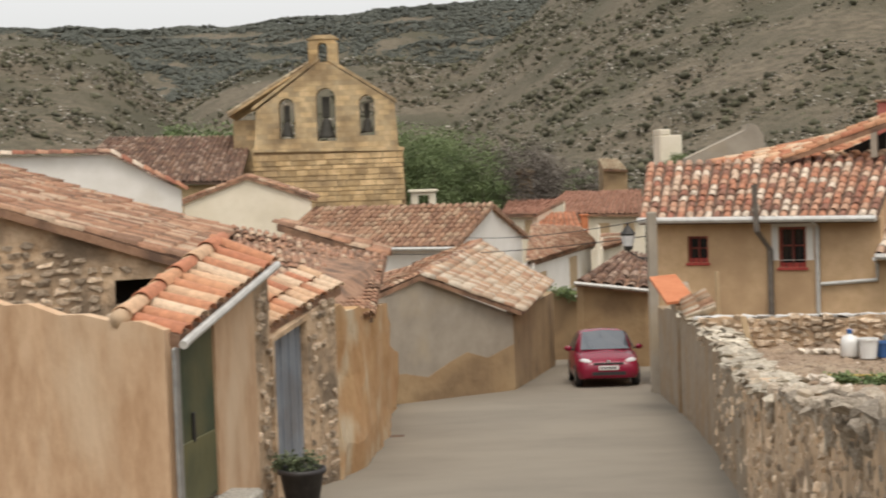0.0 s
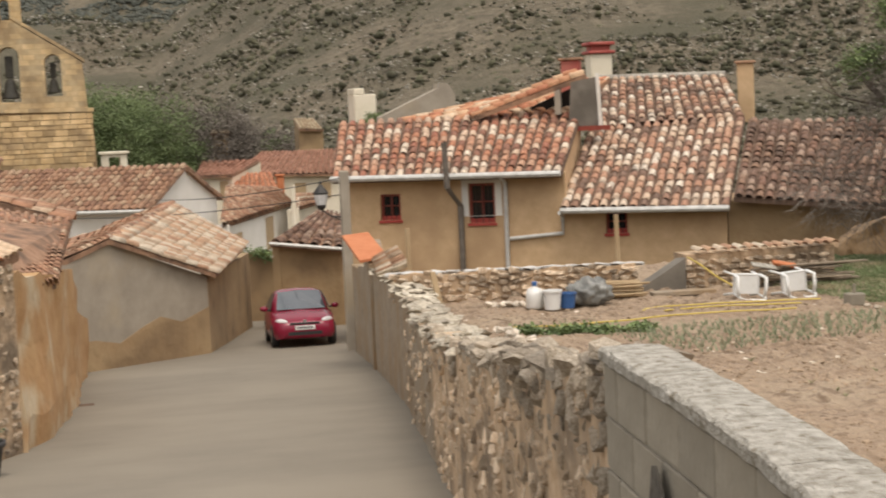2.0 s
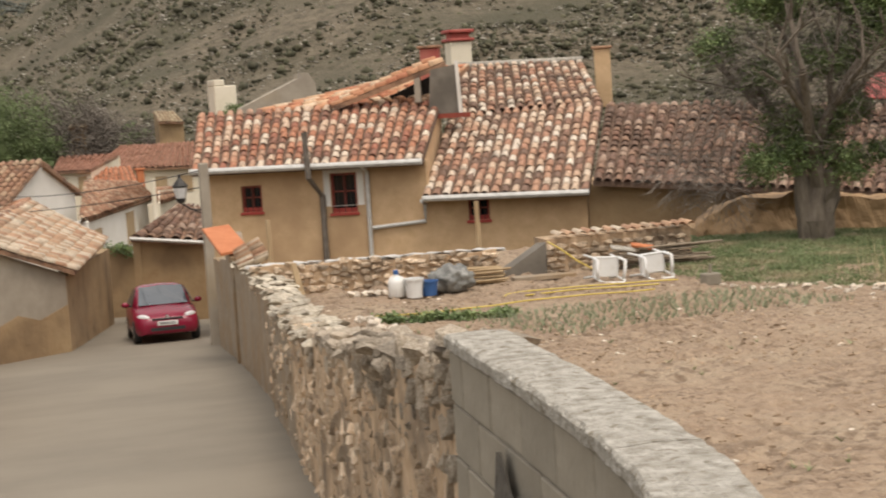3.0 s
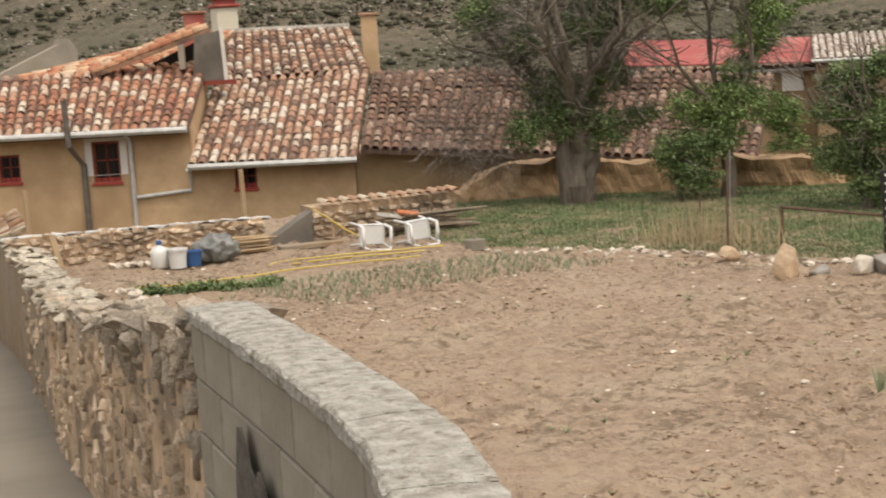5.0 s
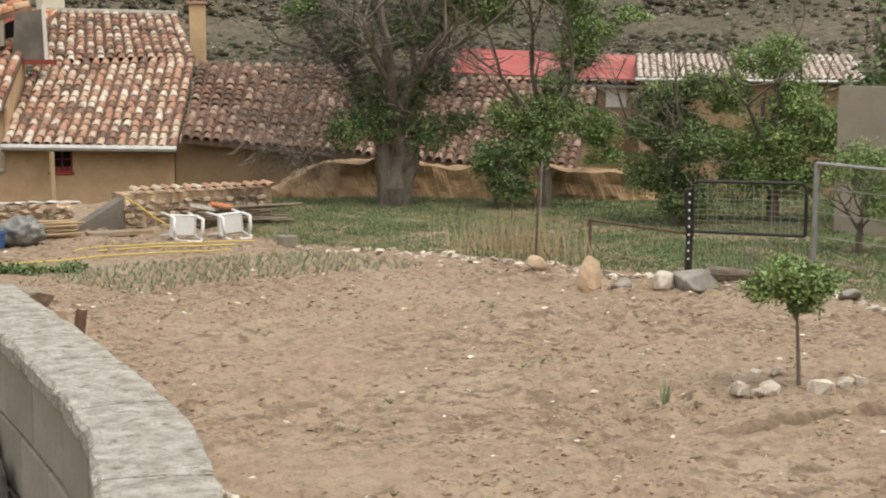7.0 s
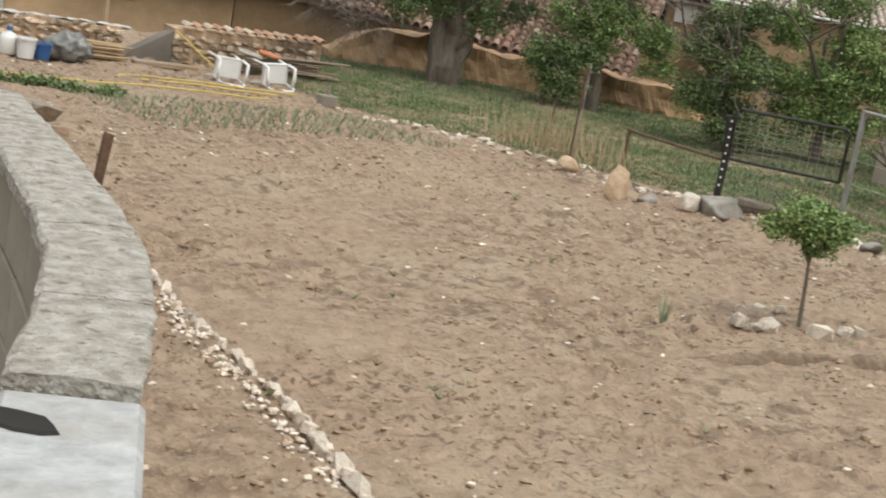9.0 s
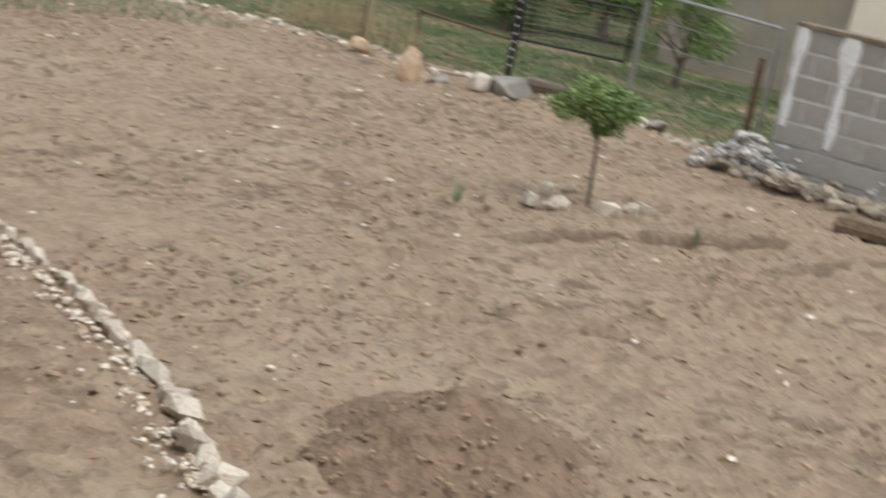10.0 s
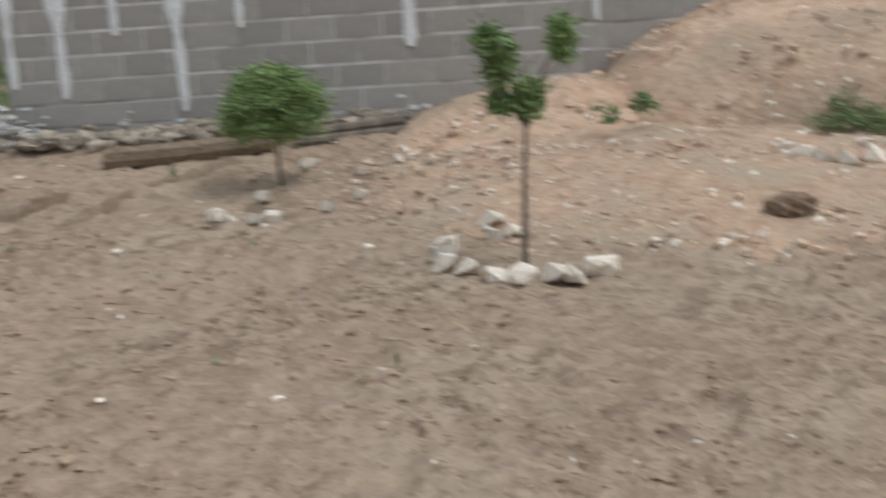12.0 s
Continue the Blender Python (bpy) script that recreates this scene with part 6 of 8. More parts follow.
# the dark ridge of an irrigation furrow
def furrow(label, spots, width, lift):
    verts, faces = [], []
    line = along(spots, 0.05)
    for i, p in enumerate(line):
        for j in range(9):
            s = (j - 4) / 4
            ends = min(1.0, i / 14, (len(line) - 1 - i) / 14)
            h = -0.05 * abs(s) - 0.04 * (1 - ends) + lift * ends * (1 - s * s) * (0.8 + 0.7 * noise.noise(Vector((p[0] * 5, s, 1)))) - 0.01
            verts.append((p[0] + 0.03 * noise.noise(Vector((p[0] * 4, 2, s))), p[1] + s * width + 0.03 * noise.noise(Vector((p[0] * 3, s, 7))), h + 0.03 * noise.noise(Vector((p[0] * 14, s * 3, 3)))))
    for i in range(len(line) - 1):
        for j in range(8):
            o = i * 9 + j
            faces.append((o, o + 1, o + 10, o + 9))
    tagged(raw("furrow_ridge", verts, faces, M_FURROW, smooth=True), label, "soil ridge", "furrow ridges")


furrow("low dark ridge of earth along an irrigation furrow", [(8.3, 8.42), (8.9, 8.25), (9.6, 8.13), (10.4, 8.02), (11.4, 7.86), (11.9, 7.75)], 0.065, 0.10)
furrow("worn pale earth ridge beside the furrow", [(10.1, 7.28), (11.0, 7.22), (11.8, 7.17), (12.6, 7.02), (13.3, 6.8)], 0.13, 0.10)

# ---- loose stones ----
def group_stones(name, label, places, material, seed, singles=300, piece="stone"):
    ob = thing(name, label, "stones", places[0][0])
    stones(ob, places, material, singles, piece, seed=seed)
    return ob


rng = random.Random(51)
pl = []
for p in along([(4.80, 10.2), (4.69, 9.2), (4.66, 8.36), (4.65, 7.7), (4.55, 7.04), (4.47, 6.4), (4.33, 5.8), (4.17, 5.25), (4.02, 4.8), (3.85, 4.3)], 0.07):
    s = 0.075 + 0.055 * (1 - smooth01(5.0, 8.0, p[1]))
    big = rng.choice((0.7, 0.9, 1.0, 1.35))
    pl.append((Vector((p[0] + rng.uniform(-0.02, 0.02), p[1] + rng.uniform(-0.03, 0.03), s * big * 0.3)), (s * big * rng.uniform(0.7, 1.0), s * big * rng.uniform(1.1, 1.7), s * big * rng.uniform(0.7, 1.1))))
group_stones("edging_stones", "line of pale limestone edging stones across the soil", pl, M_STONE_PALE, 52)
pl = []
for _ in range(420):
    t = rng.random()
    y = 10.5 - 6 * t
    x = float(np.interp(y, [4.3, 5.25, 6.4, 8.36, 10.2], [3.85, 4.17, 4.47, 4.66, 4.80])) - abs(rng.gauss(0, 0.10)) - 0.05
    s = rng.uniform(0.015, 0.05)
    pl.append((Vector((x, y, 0.02)), (s, s, s * 0.7)))
ob = thing("edging_gravel", "gravel and pebbles beside the edging stones", "gravel", (4.6, 7, 0), kind="stuff")
stones(ob, pl, M_STONE_PALE, 0, "pebble", seed=53)
# stones along the fence
pl = []
for p in along(FENCE[1:], 0.11):
    for _ in range(2):
        s = rng.choice((0.03, 0.04, 0.05, 0.07, 0.10, 0.13)) * (0.6 + 0.7 * max(0, 0.5 + noise.noise(Vector((p[0] * 1.3, p[1] * 1.3, 6)))))
        pl.append((Vector((p[0] + rng.gauss(-0.05, 0.20), p[1] + rng.gauss(0, 0.16), s * 0.2)), (s * 1.5, s * 1.2, s * 0.7)))
group_stones("fence_rubble", "small pale stones scattered along the foot of the fence", pl, M_STONE_PALE, 54)
for n_, x, y, sx, sz, mt in (("ochre_rock", 12.05, 14.15, 0.25, 0.50, M_ROCK), ("grey_rock", 13.15, 13.55, 0.50, 0.32, M_STONE_GREY), ("pale_rock", 12.85, 13.75, 0.28, 0.28, M_STONE_PALE), ("brown_rock", 12.6, 15.9, 0.26, 0.22, M_ROCK), ("grey_rock", 12.45, 14.05, 0.24, 0.16, M_STONE_GREY), ("grey_rock", 14.0, 11.9, 0.26, 0.18, M_STONE_GREY)):
    bm = bmesh.new()
    hull, hf = rock_shape(int(x * 31) + 6, 17)
    vs = [bm.verts.new((q[0] * sx * 1.25 * (1 - 0.2 * q[2]), q[1] * sx * 0.9, q[2] * sz * 1.05)) for q in hull]
    for q in hf:
        bm.faces.new([vs[k] for k in q])
    bmesh.ops.bevel(bm, geom=bm.edges[:], offset=0.012, segments=1, affect="EDGES")
    bmesh.ops.translate(bm, verts=bm.verts[:], vec=(x, y, sz * 0.36))
    tagged(part(n_, bm, mt, None), "upright ochre boulder at the fence" if n_ == "ochre_rock" else "weathered boulder beside the garden fence", "boulder", "boulders at the fence")
bm = bmesh.new()
tube(bm, [(13.3, 13.45, 0.20), (13.7, 13.15, 0.17), (14.2, 12.75, 0.09)], 0.085, 8, 0.6)
for q in bm.verts:
    q.co += Vector((noise.noise(q.co * 6), noise.noise(q.co * 6 + Vector((3, 0, 0))), noise.noise(q.co * 5))) * 0.04
tagged(part("fallen_log", bm, M_BARK, None), "short dark weathered log lying on stones at the gate", "log")
# old beam and rubble at the foot of the end wall
bm = bmesh.new()
tube(bm, [(12.62, 8.25, 0.08), (12.9, 7.6, 0.09), (13.2, 7.1, 0.09), (13.35, 6.85, 0.10)], 0.10, 8)
for q in bm.verts:
    q.co += Vector((noise.noise(q.co * 6), noise.noise(q.co * 6 + Vector((3, 0, 0))), noise.noise(q.co * 5))) * 0.03
tagged(part("old_beam", bm, M_FURROW, None), "rotten dark brown beam lying on the soil", "beam", "old beams")
bm = bmesh.new()
tube(bm, [(13.6, 6.75, 0.12), (13.85, 6.35, 0.13), (14.25, 5.85, 0.15)], 0.055, 7)
tube(bm, [(13.5, 6.70, 0.05), (13.9, 6.20, 0.05), (14.15, 5.80, 0.07)], 0.05, 7)
for q in bm.verts:
    q.co += Vector((noise.noise(q.co * 6), noise.noise(q.co * 6 + Vector((3, 0, 0))), noise.noise(q.co * 5))) * 0.02
tagged(part("old_beam", bm, M_BARK, None), "split dark beam lying at the foot of the wall", "beam", "old beams")
pl = []
for _ in range(260):
    a = rng.random()
    q = Vector((13.2 + 1.5 * a, 10.2 - 4.0 * a, 0)) + Vector((rng.gauss(0.1, 0.22), rng.gauss(0, 0.25), 0))
    s = rng.uniform(0.06, 0.17)
    pl.append((Vector((q.x, q.y, s * 0.3 + 0.08 * rng.random())), (s * 1.4, s * 1.2, s * 0.8)))
group_stones("wall_foot_rubble", "grey rubble along the foot of the block wall", pl, M_STONE_LICHEN, 55)
pl = []
for _ in range(120):
    d = abs(rng.gauss(0, 0.28))
    a = rng.uniform(0, 6.28)
    s = rng.uniform(0.05, 0.15)
    pl.append((Vector((13.62 + d * math.cos(a), 10.25 + d * math.sin(a), max(0.03, 0.45 - d * 0.8) * rng.random() + 0.04)), (s * 1.3, s * 1.2, s * 0.8)))
group_stones("plaster_rubble", "pile of white-splashed broken stones beside the wall end", pl, M_STONE_WHITE, 56)
# stone rings of the saplings
def placed_ring(name, label, spots, s0, seed, z=0.0):
    g = random.Random(seed)
    group_stones(name, label, [(Vector((x, y, z + s0 * 0.28)), (s0 * k * g.uniform(0.85, 1.1), s0 * k * g.uniform(1.0, 1.45), s0 * k * g.uniform(0.75, 1.0))) for x, y, k in spots], M_STONE_PALE, seed)


placed_ring("stone_ring", "broken ring of pale rounded stones round a young tree", [(10.05, 3.82, 0.9), (9.80, 3.75, 1.0), (9.56, 3.62, 1.15), (9.44, 3.42, 1.0), (9.38, 3.20, 0.9), (9.36, 3.03, 1.15), (9.39, 2.82, 1.1), (9.45, 2.70, 1.0), (9.62, 2.60, 1.2), (10.7, 3.70, 1.2), (10.35, 3.58, 0.9), (10.4, 3.45, 0.9)], 0.17, 61)
placed_ring("stone_ring", "broken ring of white stones round a sapling", [(9.80, 9.38, 0.8), (9.52, 9.10, 1.0), (9.62, 8.98, 0.7), (9.74, 8.98, 0.9), (10.17, 8.82, 1.3), (10.42, 8.80, 0.7), (10.52, 8.86, 0.8), (10.62, 8.80, 0.8), (10.35, 9.5, 0.6), (10.1, 9.5, 0.6)], 0.17, 62)
placed_ring("stone_ring", "few scattered stones round a bushy sapling", [(10.70, 5.98, 1.0), (10.66, 5.82, 0.7), (10.66, 5.62, 0.8), (10.72, 5.50, 0.8), (11.38, 5.93, 0.8), (12.7, 6.15, 1.0), (11.1, 5.2, 0.6), (11.5, 5.1, 0.7), (12.4, 5.5, 0.6)], 0.16, 63)
placed_ring("stone_row", "row of pale stones below a dark shrub", [(12.3, 1.75, 1.0), (12.25, 1.55, 1.2), (12.2, 1.35, 1.0), (12.3, 1.15, 1.1), (12.4, 0.95, 0.9), (12.6, 1.9, 0.7), (12.7, 1.3, 0.9), (12.75, 1.05, 1.0)], 0.19, 64, 0.16)

# clods and pebbles all over the garden
pl, pd = [], []
for _ in range(34000):
    x, y = rng.uniform(2.3, 15), rng.uniform(0, 22)
    if not in_garden(x, y) or x > fence_x(min(max(y, 10.3), 22.2)) or (x - 5.4) ** 2 + (y - 5) ** 2 < 0.3:
        continue
    if noise.noise(Vector((x * 0.5, y * 0.5, 9))) < rng.uniform(-0.6, 0.5):
        continue
    s = rng.choice((0.02, 0.02, 0.03, 0.04, 0.055)) * rng.uniform(0.7, 1.2)
    (pl if rng.random() < 0.035 else pd).append((Vector((x, y, garden_h(x, y) - s * 0.08)), (s * 1.4, s * 1.2, s * 0.75)))
ob = thing("soil_clods", "brown clods of turned earth over the garden", "clods", (8, 8, 0), kind="stuff")
stones(ob, pd, M_SOIL_CLOD, 0, "clod", seed=65)
ob = thing("pebbles", "small pale pebbles over the garden soil", "pebbles", (8, 8, 0), kind="stuff")
stones(ob, pl, M_STONE_PALE, 0, "pebble", seed=66)
pl = []
for _ in range(3200):
    a, r = rng.uniform(0, 6.28), rng.random() ** 0.6
    x, y = 13.2 + 3.6 * r * math.cos(a), 2.6 + 3.6 * r * math.sin(a)
    s = rng.choice((0.02, 0.02, 0.025, 0.03, 0.04, 0.07))
    e = math.hypot((x - 16.3) / 3.35, (y - 1.5) / 3.3)
    e1 = math.hypot((x - 14.7) / 2.3, (y - 4.3) / 1.9)
    e2 = math.hypot((x - 12.9) / 3.1, (y - 2.5) / 3.7)
    pl.append((Vector((x, y, max(1.06 * min(0.93, max(0, 1 - e ** 3.6)) / 0.93, 0.50 * max(0, 1 - e1 ** 1.5), 0.30 * max(0, 1 - e2 ** 1.5)) - 0.05)), (s * 1.3, s, s * 0.8)))
ml = []
for _ in range(380):
    a, r = rng.uniform(0, 6.28), rng.random() ** 0.6 * 1.15
    x, y = 5.42 + 0.95 * r * math.cos(a), 5.05 + 0.8 * r * math.sin(a)
    s = rng.uniform(0.012, 0.035)
    ml.append((Vector((x, y, max(0.0, 0.36 * (1 - r ** 1.1)) - 0.045 + s * 0.1)), (s * 1.3, s * 1.1, s * 0.8)))
ob = thing("mound_clods", "crumbs of dark earth over the dug mound", "clods", (5.4, 5, 0), kind="stuff")
stones(ob, ml, M_SOIL_CLOD, 0, "clod", seed=68)
ob = thing("heap_pebbles", "pale broken stones over the subsoil heap", "stones", (13, 3, 0), kind="stuff")
stones(ob, pl[::4], M_STONE_PALE, 0, "pebble", seed=69)
ob = thing("heap_stones", "pinkish stones and lumps over the subsoil heap", "stones", (14, 2, 0), kind="stuff")
stones(ob, [q for k, q in enumerate(pl) if k % 4], M_DIRT_STONE, 0, "lump", seed=67)
bm = bmesh.new()
bmesh.ops.create_icosphere(bm, subdivisions=3, radius=1)
for q in bm.verts:
    k = q.co.copy()
    q.co = Vector((10.95 + k.x * 0.12, 1.62 + k.y * 0.18, 0.13 + k.z * 0.09)) + k * (0.04 * noise.noise(k * 3) + 0.03 * noise.noise(k * 7))
tagged(part("earth_clump", bm, M_SOIL_DARK, None), "rough dark clump of earth and dry roots", "clod")

# ---- plants of the garden ----
def sapling(name, label, at, height, lean, blobs, leaves, size, seed, material):
    ob = thing(name, label, "tree", (*at, 0), "young fruit trees")
    g = random.Random(seed)
    bm = bmesh.new()
    top = Vector((at[0] + lean[0], at[1] + lean[1], height))
    tube(bm, [(*at, -0.05), Vector((*at, 0)).lerp(top, 0.5) + Vector((0.01, 0.01, 0)), top], 0.022, 7, 0.5)
    part("trunk", bm, M_BARK, ob)
    for c, r in blobs:
        bm = bmesh.new()
        branches(bm, top - Vector((0, 0, height * 0.12)), Vector(c) - top + Vector((0, 0, 0.15)), (Vector(c) - top).length + 0.12, 0.011, 1, g, 0.4)
        part("branch", bm, M_BARK, ob)
    leaf_cloud("crown", blobs, leaves, size, material, ob, seed)
    return ob


S1 = Vector((0.66, -0.75, 0)).normalized()
sapling("sapling", "slender young tree with a round fresh green crown", (10.12, 9.01), 0.66, (-0.03, 0.03), [((10.05, 9.08, 0.92), (0.25, 0.25, 0.15)), ((9.90, 9.26, 0.84), (0.16, 0.16, 0.10)), ((10.20, 8.92, 0.90), (0.18, 0.18, 0.14)), ((10.03, 9.12, 1.05), (0.15, 0.15, 0.08)), ((10.14, 9.0, 0.72), (0.12, 0.12, 0.07))], 8000, 0.04, 71, M_LEAF)
sapling("bushy_sapling", "short bushy young tree with a dense round crown", (11.95, 6.05), 0.5, (0, 0), [((12.0, 6.08, 0.70), (0.27, 0.28, 0.29)), ((11.88, 6.28, 0.66), (0.22, 0.20, 0.24)), ((12.08, 5.88, 0.66), (0.24, 0.22, 0.24)), ((12.0, 6.1, 0.90), (0.22, 0.26, 0.10))], 20000, 0.035, 72, M_LEAF)
sapling("forked_sapling", "young tree with two upright tufts of leaves", (9.87, 3.19), 1.0, (0.02, -0.06), [((9.84, 3.28, 1.37), (0.05, 0.07, 0.17)), ((9.82, 3.34, 1.48), (0.05, 0.06, 0.08)), ((9.97, 2.89, 1.45), (0.05, 0.06, 0.13)), ((9.84, 3.28, 1.06), (0.06, 0.08, 0.06)), ((9.9, 3.1, 1.10), (0.05, 0.05, 0.12))], 7000, 0.038, 73, M_LEAF)
ob = thing("low_shrub", "dark green low shrub on the heap", "shrub", (13.2, 1.5, 0.15))
leaf_cloud("crown", [((13.35, 1.55, 0.33), (0.22, 0.30, 0.12)), ((13.4, 1.1, 0.32), (0.26, 0.34, 0.13)), ((13.3, 1.3, 0.24), (0.3, 0.3, 0.10))], 4000, 0.035, M_LEAF_DARK, ob, 74)
ob = thing("weed_tuft", "green tuft of weeds on the subsoil heap", "weeds", (13.3, 3.2, 0.3))
leaf_cloud("leaves", [((13.3, 3.2, 0.45), (0.12, 0.14, 0.10)), ((13.0, 3.45, 0.40), (0.07, 0.08, 0.08))], 500, 0.04, M_LEAF_DARK, ob, 75)
# rows of leeks and a strip of salad
rng = random.Random(81)
verts, faces = [], []
for row in range(8):
    for i in range(64):
        a = i / 64
        x, y = 6.9 + 4.1 * a + 0.06 * row + rng.gauss(0, 0.04), 18.35 - 0.25 * row + 1.1 * a * (1 - a) + 0.1 * a + rng.gauss(0, 0.05)
        for _ in range(5):
            an, h = rng.uniform(0, 6.28), rng.uniform(0.05, 0.14)
            o = len(verts)
            verts += [(x - 0.007, y, 0.02), (x + 0.007, y, 0.02), (x + math.cos(an) * h * 0.4, y + math.sin(an) * h * 0.4, h)]
            faces.append((o, o + 1, o + 2))
tagged(raw("leek_rows", verts, faces, M_LEEK), "rows of young blue-green leeks in the soil", "vegetables", kind="stuff")
ob = thing("salad_strip", "dense strip of low green salad plants", "vegetables", (7, 19, 0), kind="stuff")
leaf_cloud("leaves", [((5.86 + 0.15 * k, 19.20 - 0.048 * k, 0.05), (0.12, 0.10, 0.04)) for k in range(12)], 2600, 0.06, M_LEAF_DARK, ob, 82)
for x, y, h, sd in ((8.62, 9.0, 0.34, 83), (7.7, 3.2, 0.12, 84), (10.3, 7.9, 0.25, 85), (12.1, 7.2, 0.22, 86)):
    verts, faces = [], []
    g = random.Random(sd)
    for _ in range(16):
        an, q = g.uniform(0, 6.28), h * g.uniform(0.5, 1)
        o = len(verts)
        verts += [(x - 0.012, y, 0), (x + 0.012, y, 0.0), (x + math.cos(an) * q * 0.3, y + math.sin(an) * q * 0.3, q)]
        faces.append((o, o + 1, o + 2))
    tagged(raw("leek_plant", verts, faces, M_LEEK), "single leek plant in the bare soil", "plant", "single plants")
rng = random.Random(87)
verts, faces = [], []
for _ in range(420):
    x, y = rng.uniform(4.5, 14), rng.uniform(3, 20)
    if noise.noise(Vector((x * 0.7, y * 0.7, 4))) < 0.15:
        continue
    for _ in range(7):
        an, q = rng.uniform(0, 6.28), rng.uniform(0.03, 0.08)
        o = len(verts)
        verts += [(x - 0.008, y, 0.01), (x + 0.008, y, 0.01), (x + math.cos(an) * q, y + math.sin(an) * q, q)]
        faces.append((o, o + 1, o + 2))
tagged(raw("weeds", verts, faces, M_GRASS), "tiny weeds sprouting in the soil", "weeds", kind="stuff")

# ---- trees behind the fence ----
RT = Vector((0.84, -0.545, 0))


def tree(name, label, base, height, trunk_r, blobs, leaves, size, material, seed, forks=4, twigs=0, twig_blobs=(), lean=(0, 0, 1), away=RT):
    """Trunk, forking limbs, a crown of leaves and a haze of bare twigs; blobs are (along the picture plane, back, up, radius)."""
    ob = thing(name, label, "tree", base, "trees behind the fence")
    g = random.Random(seed)
    b = Vector(base)
    back = Vector((-away.y, away.x, 0))
    bm = bmesh.new()
    fork = b + Vector(lean) * height * 0.28
    stems = 3 if trunk_r > 0.2 else 1
    for k in range(stems):
        off = away * (k - (stems - 1) / 2) * trunk_r * 1.1
        line = [b + off * (0.55 + 0.9 * t * t * (stems > 1)) + (fork - b) * t * (1.0 + 0.25 * (k % 2)) + Vector((noise.noise(Vector((k, t * 3, 1))), noise.noise(Vector((k, t * 3, 5))), 0)) * 0.6 * trunk_r for t in [q / 7 - 0.1 for q in range(9)]]
        tube(bm, line, trunk_r * (1.2 if stems == 1 else 0.78), 9, 0.65)
    for q in bm.verts:
        q.co += Vector((noise.noise(q.co * 7), noise.noise(q.co * 7 + Vector((4, 0, 0))), 0)) * trunk_r * 0.28
    part("trunk", bm, M_BARK, ob)
    for k in range(forks):
        bm = bmesh.new()
        a = 2 * math.pi * k / forks + g.uniform(-0.4, 0.4)
        branches(bm, fork - Vector((0, 0, 0.1)), (0.65 * math.cos(a), 0.65 * math.sin(a), 1.0), height * 0.34, trunk_r * 0.5, 3, g, 0.55)
        part("limb", bm, M_BARK, ob)
    if leaves:
        leaf_cloud("crown", [(b + away * x + back * y + Vector((0, 0, z)), (r, r, r * 0.8)) for x, y, z, r in blobs], leaves, size, material, ob, seed)
    if twigs:
        verts, faces = [], []
        for x, y, z, r in twig_blobs:
            for _ in range(int(twigs * r * r / sum(q[3] ** 2 for q in twig_blobs))):
                d = Vector((g.gauss(0, 1), g.gauss(0, 1), g.gauss(0, 1))).normalized() * (g.random() ** 0.5) * r
                p = b + away * x + back * y + Vector((0, 0, z)) + d
                w = (d.normalized() + Vector((g.gauss(0, 0.5), g.gauss(0, 0.5), g.gauss(-0.3, 0.5)))).normalized()
                L = g.uniform(0.18, 0.55)
                s = w.orthogonal().normalized() * g.uniform(0.003, 0.008)
                s2 = w.cross(s)
                o = len(verts)
                m = p + w * L * 0.5 + Vector((g.gauss(0, 0.03), g.gauss(0, 0.03), g.gauss(0, 0.03)))
                verts += [(p - s)[:], (p + s)[:], (p + s2)[:], (m + s * 0.7)[:], (m - s * 0.7)[:], (p + w * L)[:]]
                faces += [(o, o + 1, o + 3, o + 4), (o + 1, o + 2, o + 3), (o + 4, o + 3, o + 5)]
        raw("twig_haze", verts, faces, M_TWIG, ob, "haze of bare grey twigs", kind="stuff")
    return ob


tree("old_almond_tree", "old dark-trunked tree, half bare twigs and half fresh leaves", (15.2, 23.5, 0), 5.6, 0.24,
     [(-0.3, 0, 1.60, 0.50), (0.5, 0, 1.35, 0.42), (-0.9, -0.3, 1.40, 0.38), (-0.5, 0.2, 2.15, 0.42), (-0.9, 0.1, 2.9, 0.36), (1.15, 0.2, 1.5, 0.32), (0.25, 0, 3.2, 0.5), (0.1, 0.1, 1.95, 0.42), (1.4, 0, 3.7, 0.6), (0.6, 0, 2.3, 0.35), (-1.6, 0, 3.5, 0.4), (0.9, 0, 4.4, 0.7), (-0.6, 0, 4.4, 0.7)], 66000, 0.055, M_LEAF_DARK, 91, 5, 6500,
     [(-0.7, 0, 3.0, 1.1), (0.6, 0, 2.9, 1.0), (-1.4, 0, 2.2, 0.8), (-0.3, 0, 2.0, 0.7), (-1.5, 0, 1.0, 0.7), (-2.2, 0, 1.3, 0.7), (1.0, 0, 2.7, 0.6), (-1.3, 0, 3.2, 0.6), (0.9, 0, 1.9, 0.5), (0.3, 0, 3.9, 0.9)])
tree("leafy_tree", "bright green leafy tree behind the fence", (17.3, 21.9, 0), 4.8, 0.12,
     [(-0.55, 0, 1.65, 0.42), (0.20, 0, 1.72, 0.48), (0.90, 0, 1.50, 0.38), (0.55, 0, 2.75, 0.36), (0.25, 0, 2.3, 0.32), (0.75, 0, 3.2, 0.42), (1.5, 0, 3.4, 0.28), (1.0, 0, 1.0, 0.30), (-0.1, 0, 1.2, 0.40), (0.4, 0, 3.9, 0.5), (-0.2, 0, 4.3, 0.5)], 36000, 0.055, M_LEAF, 92, 4, 700, [(0.5, 0, 2.6, 0.8)])
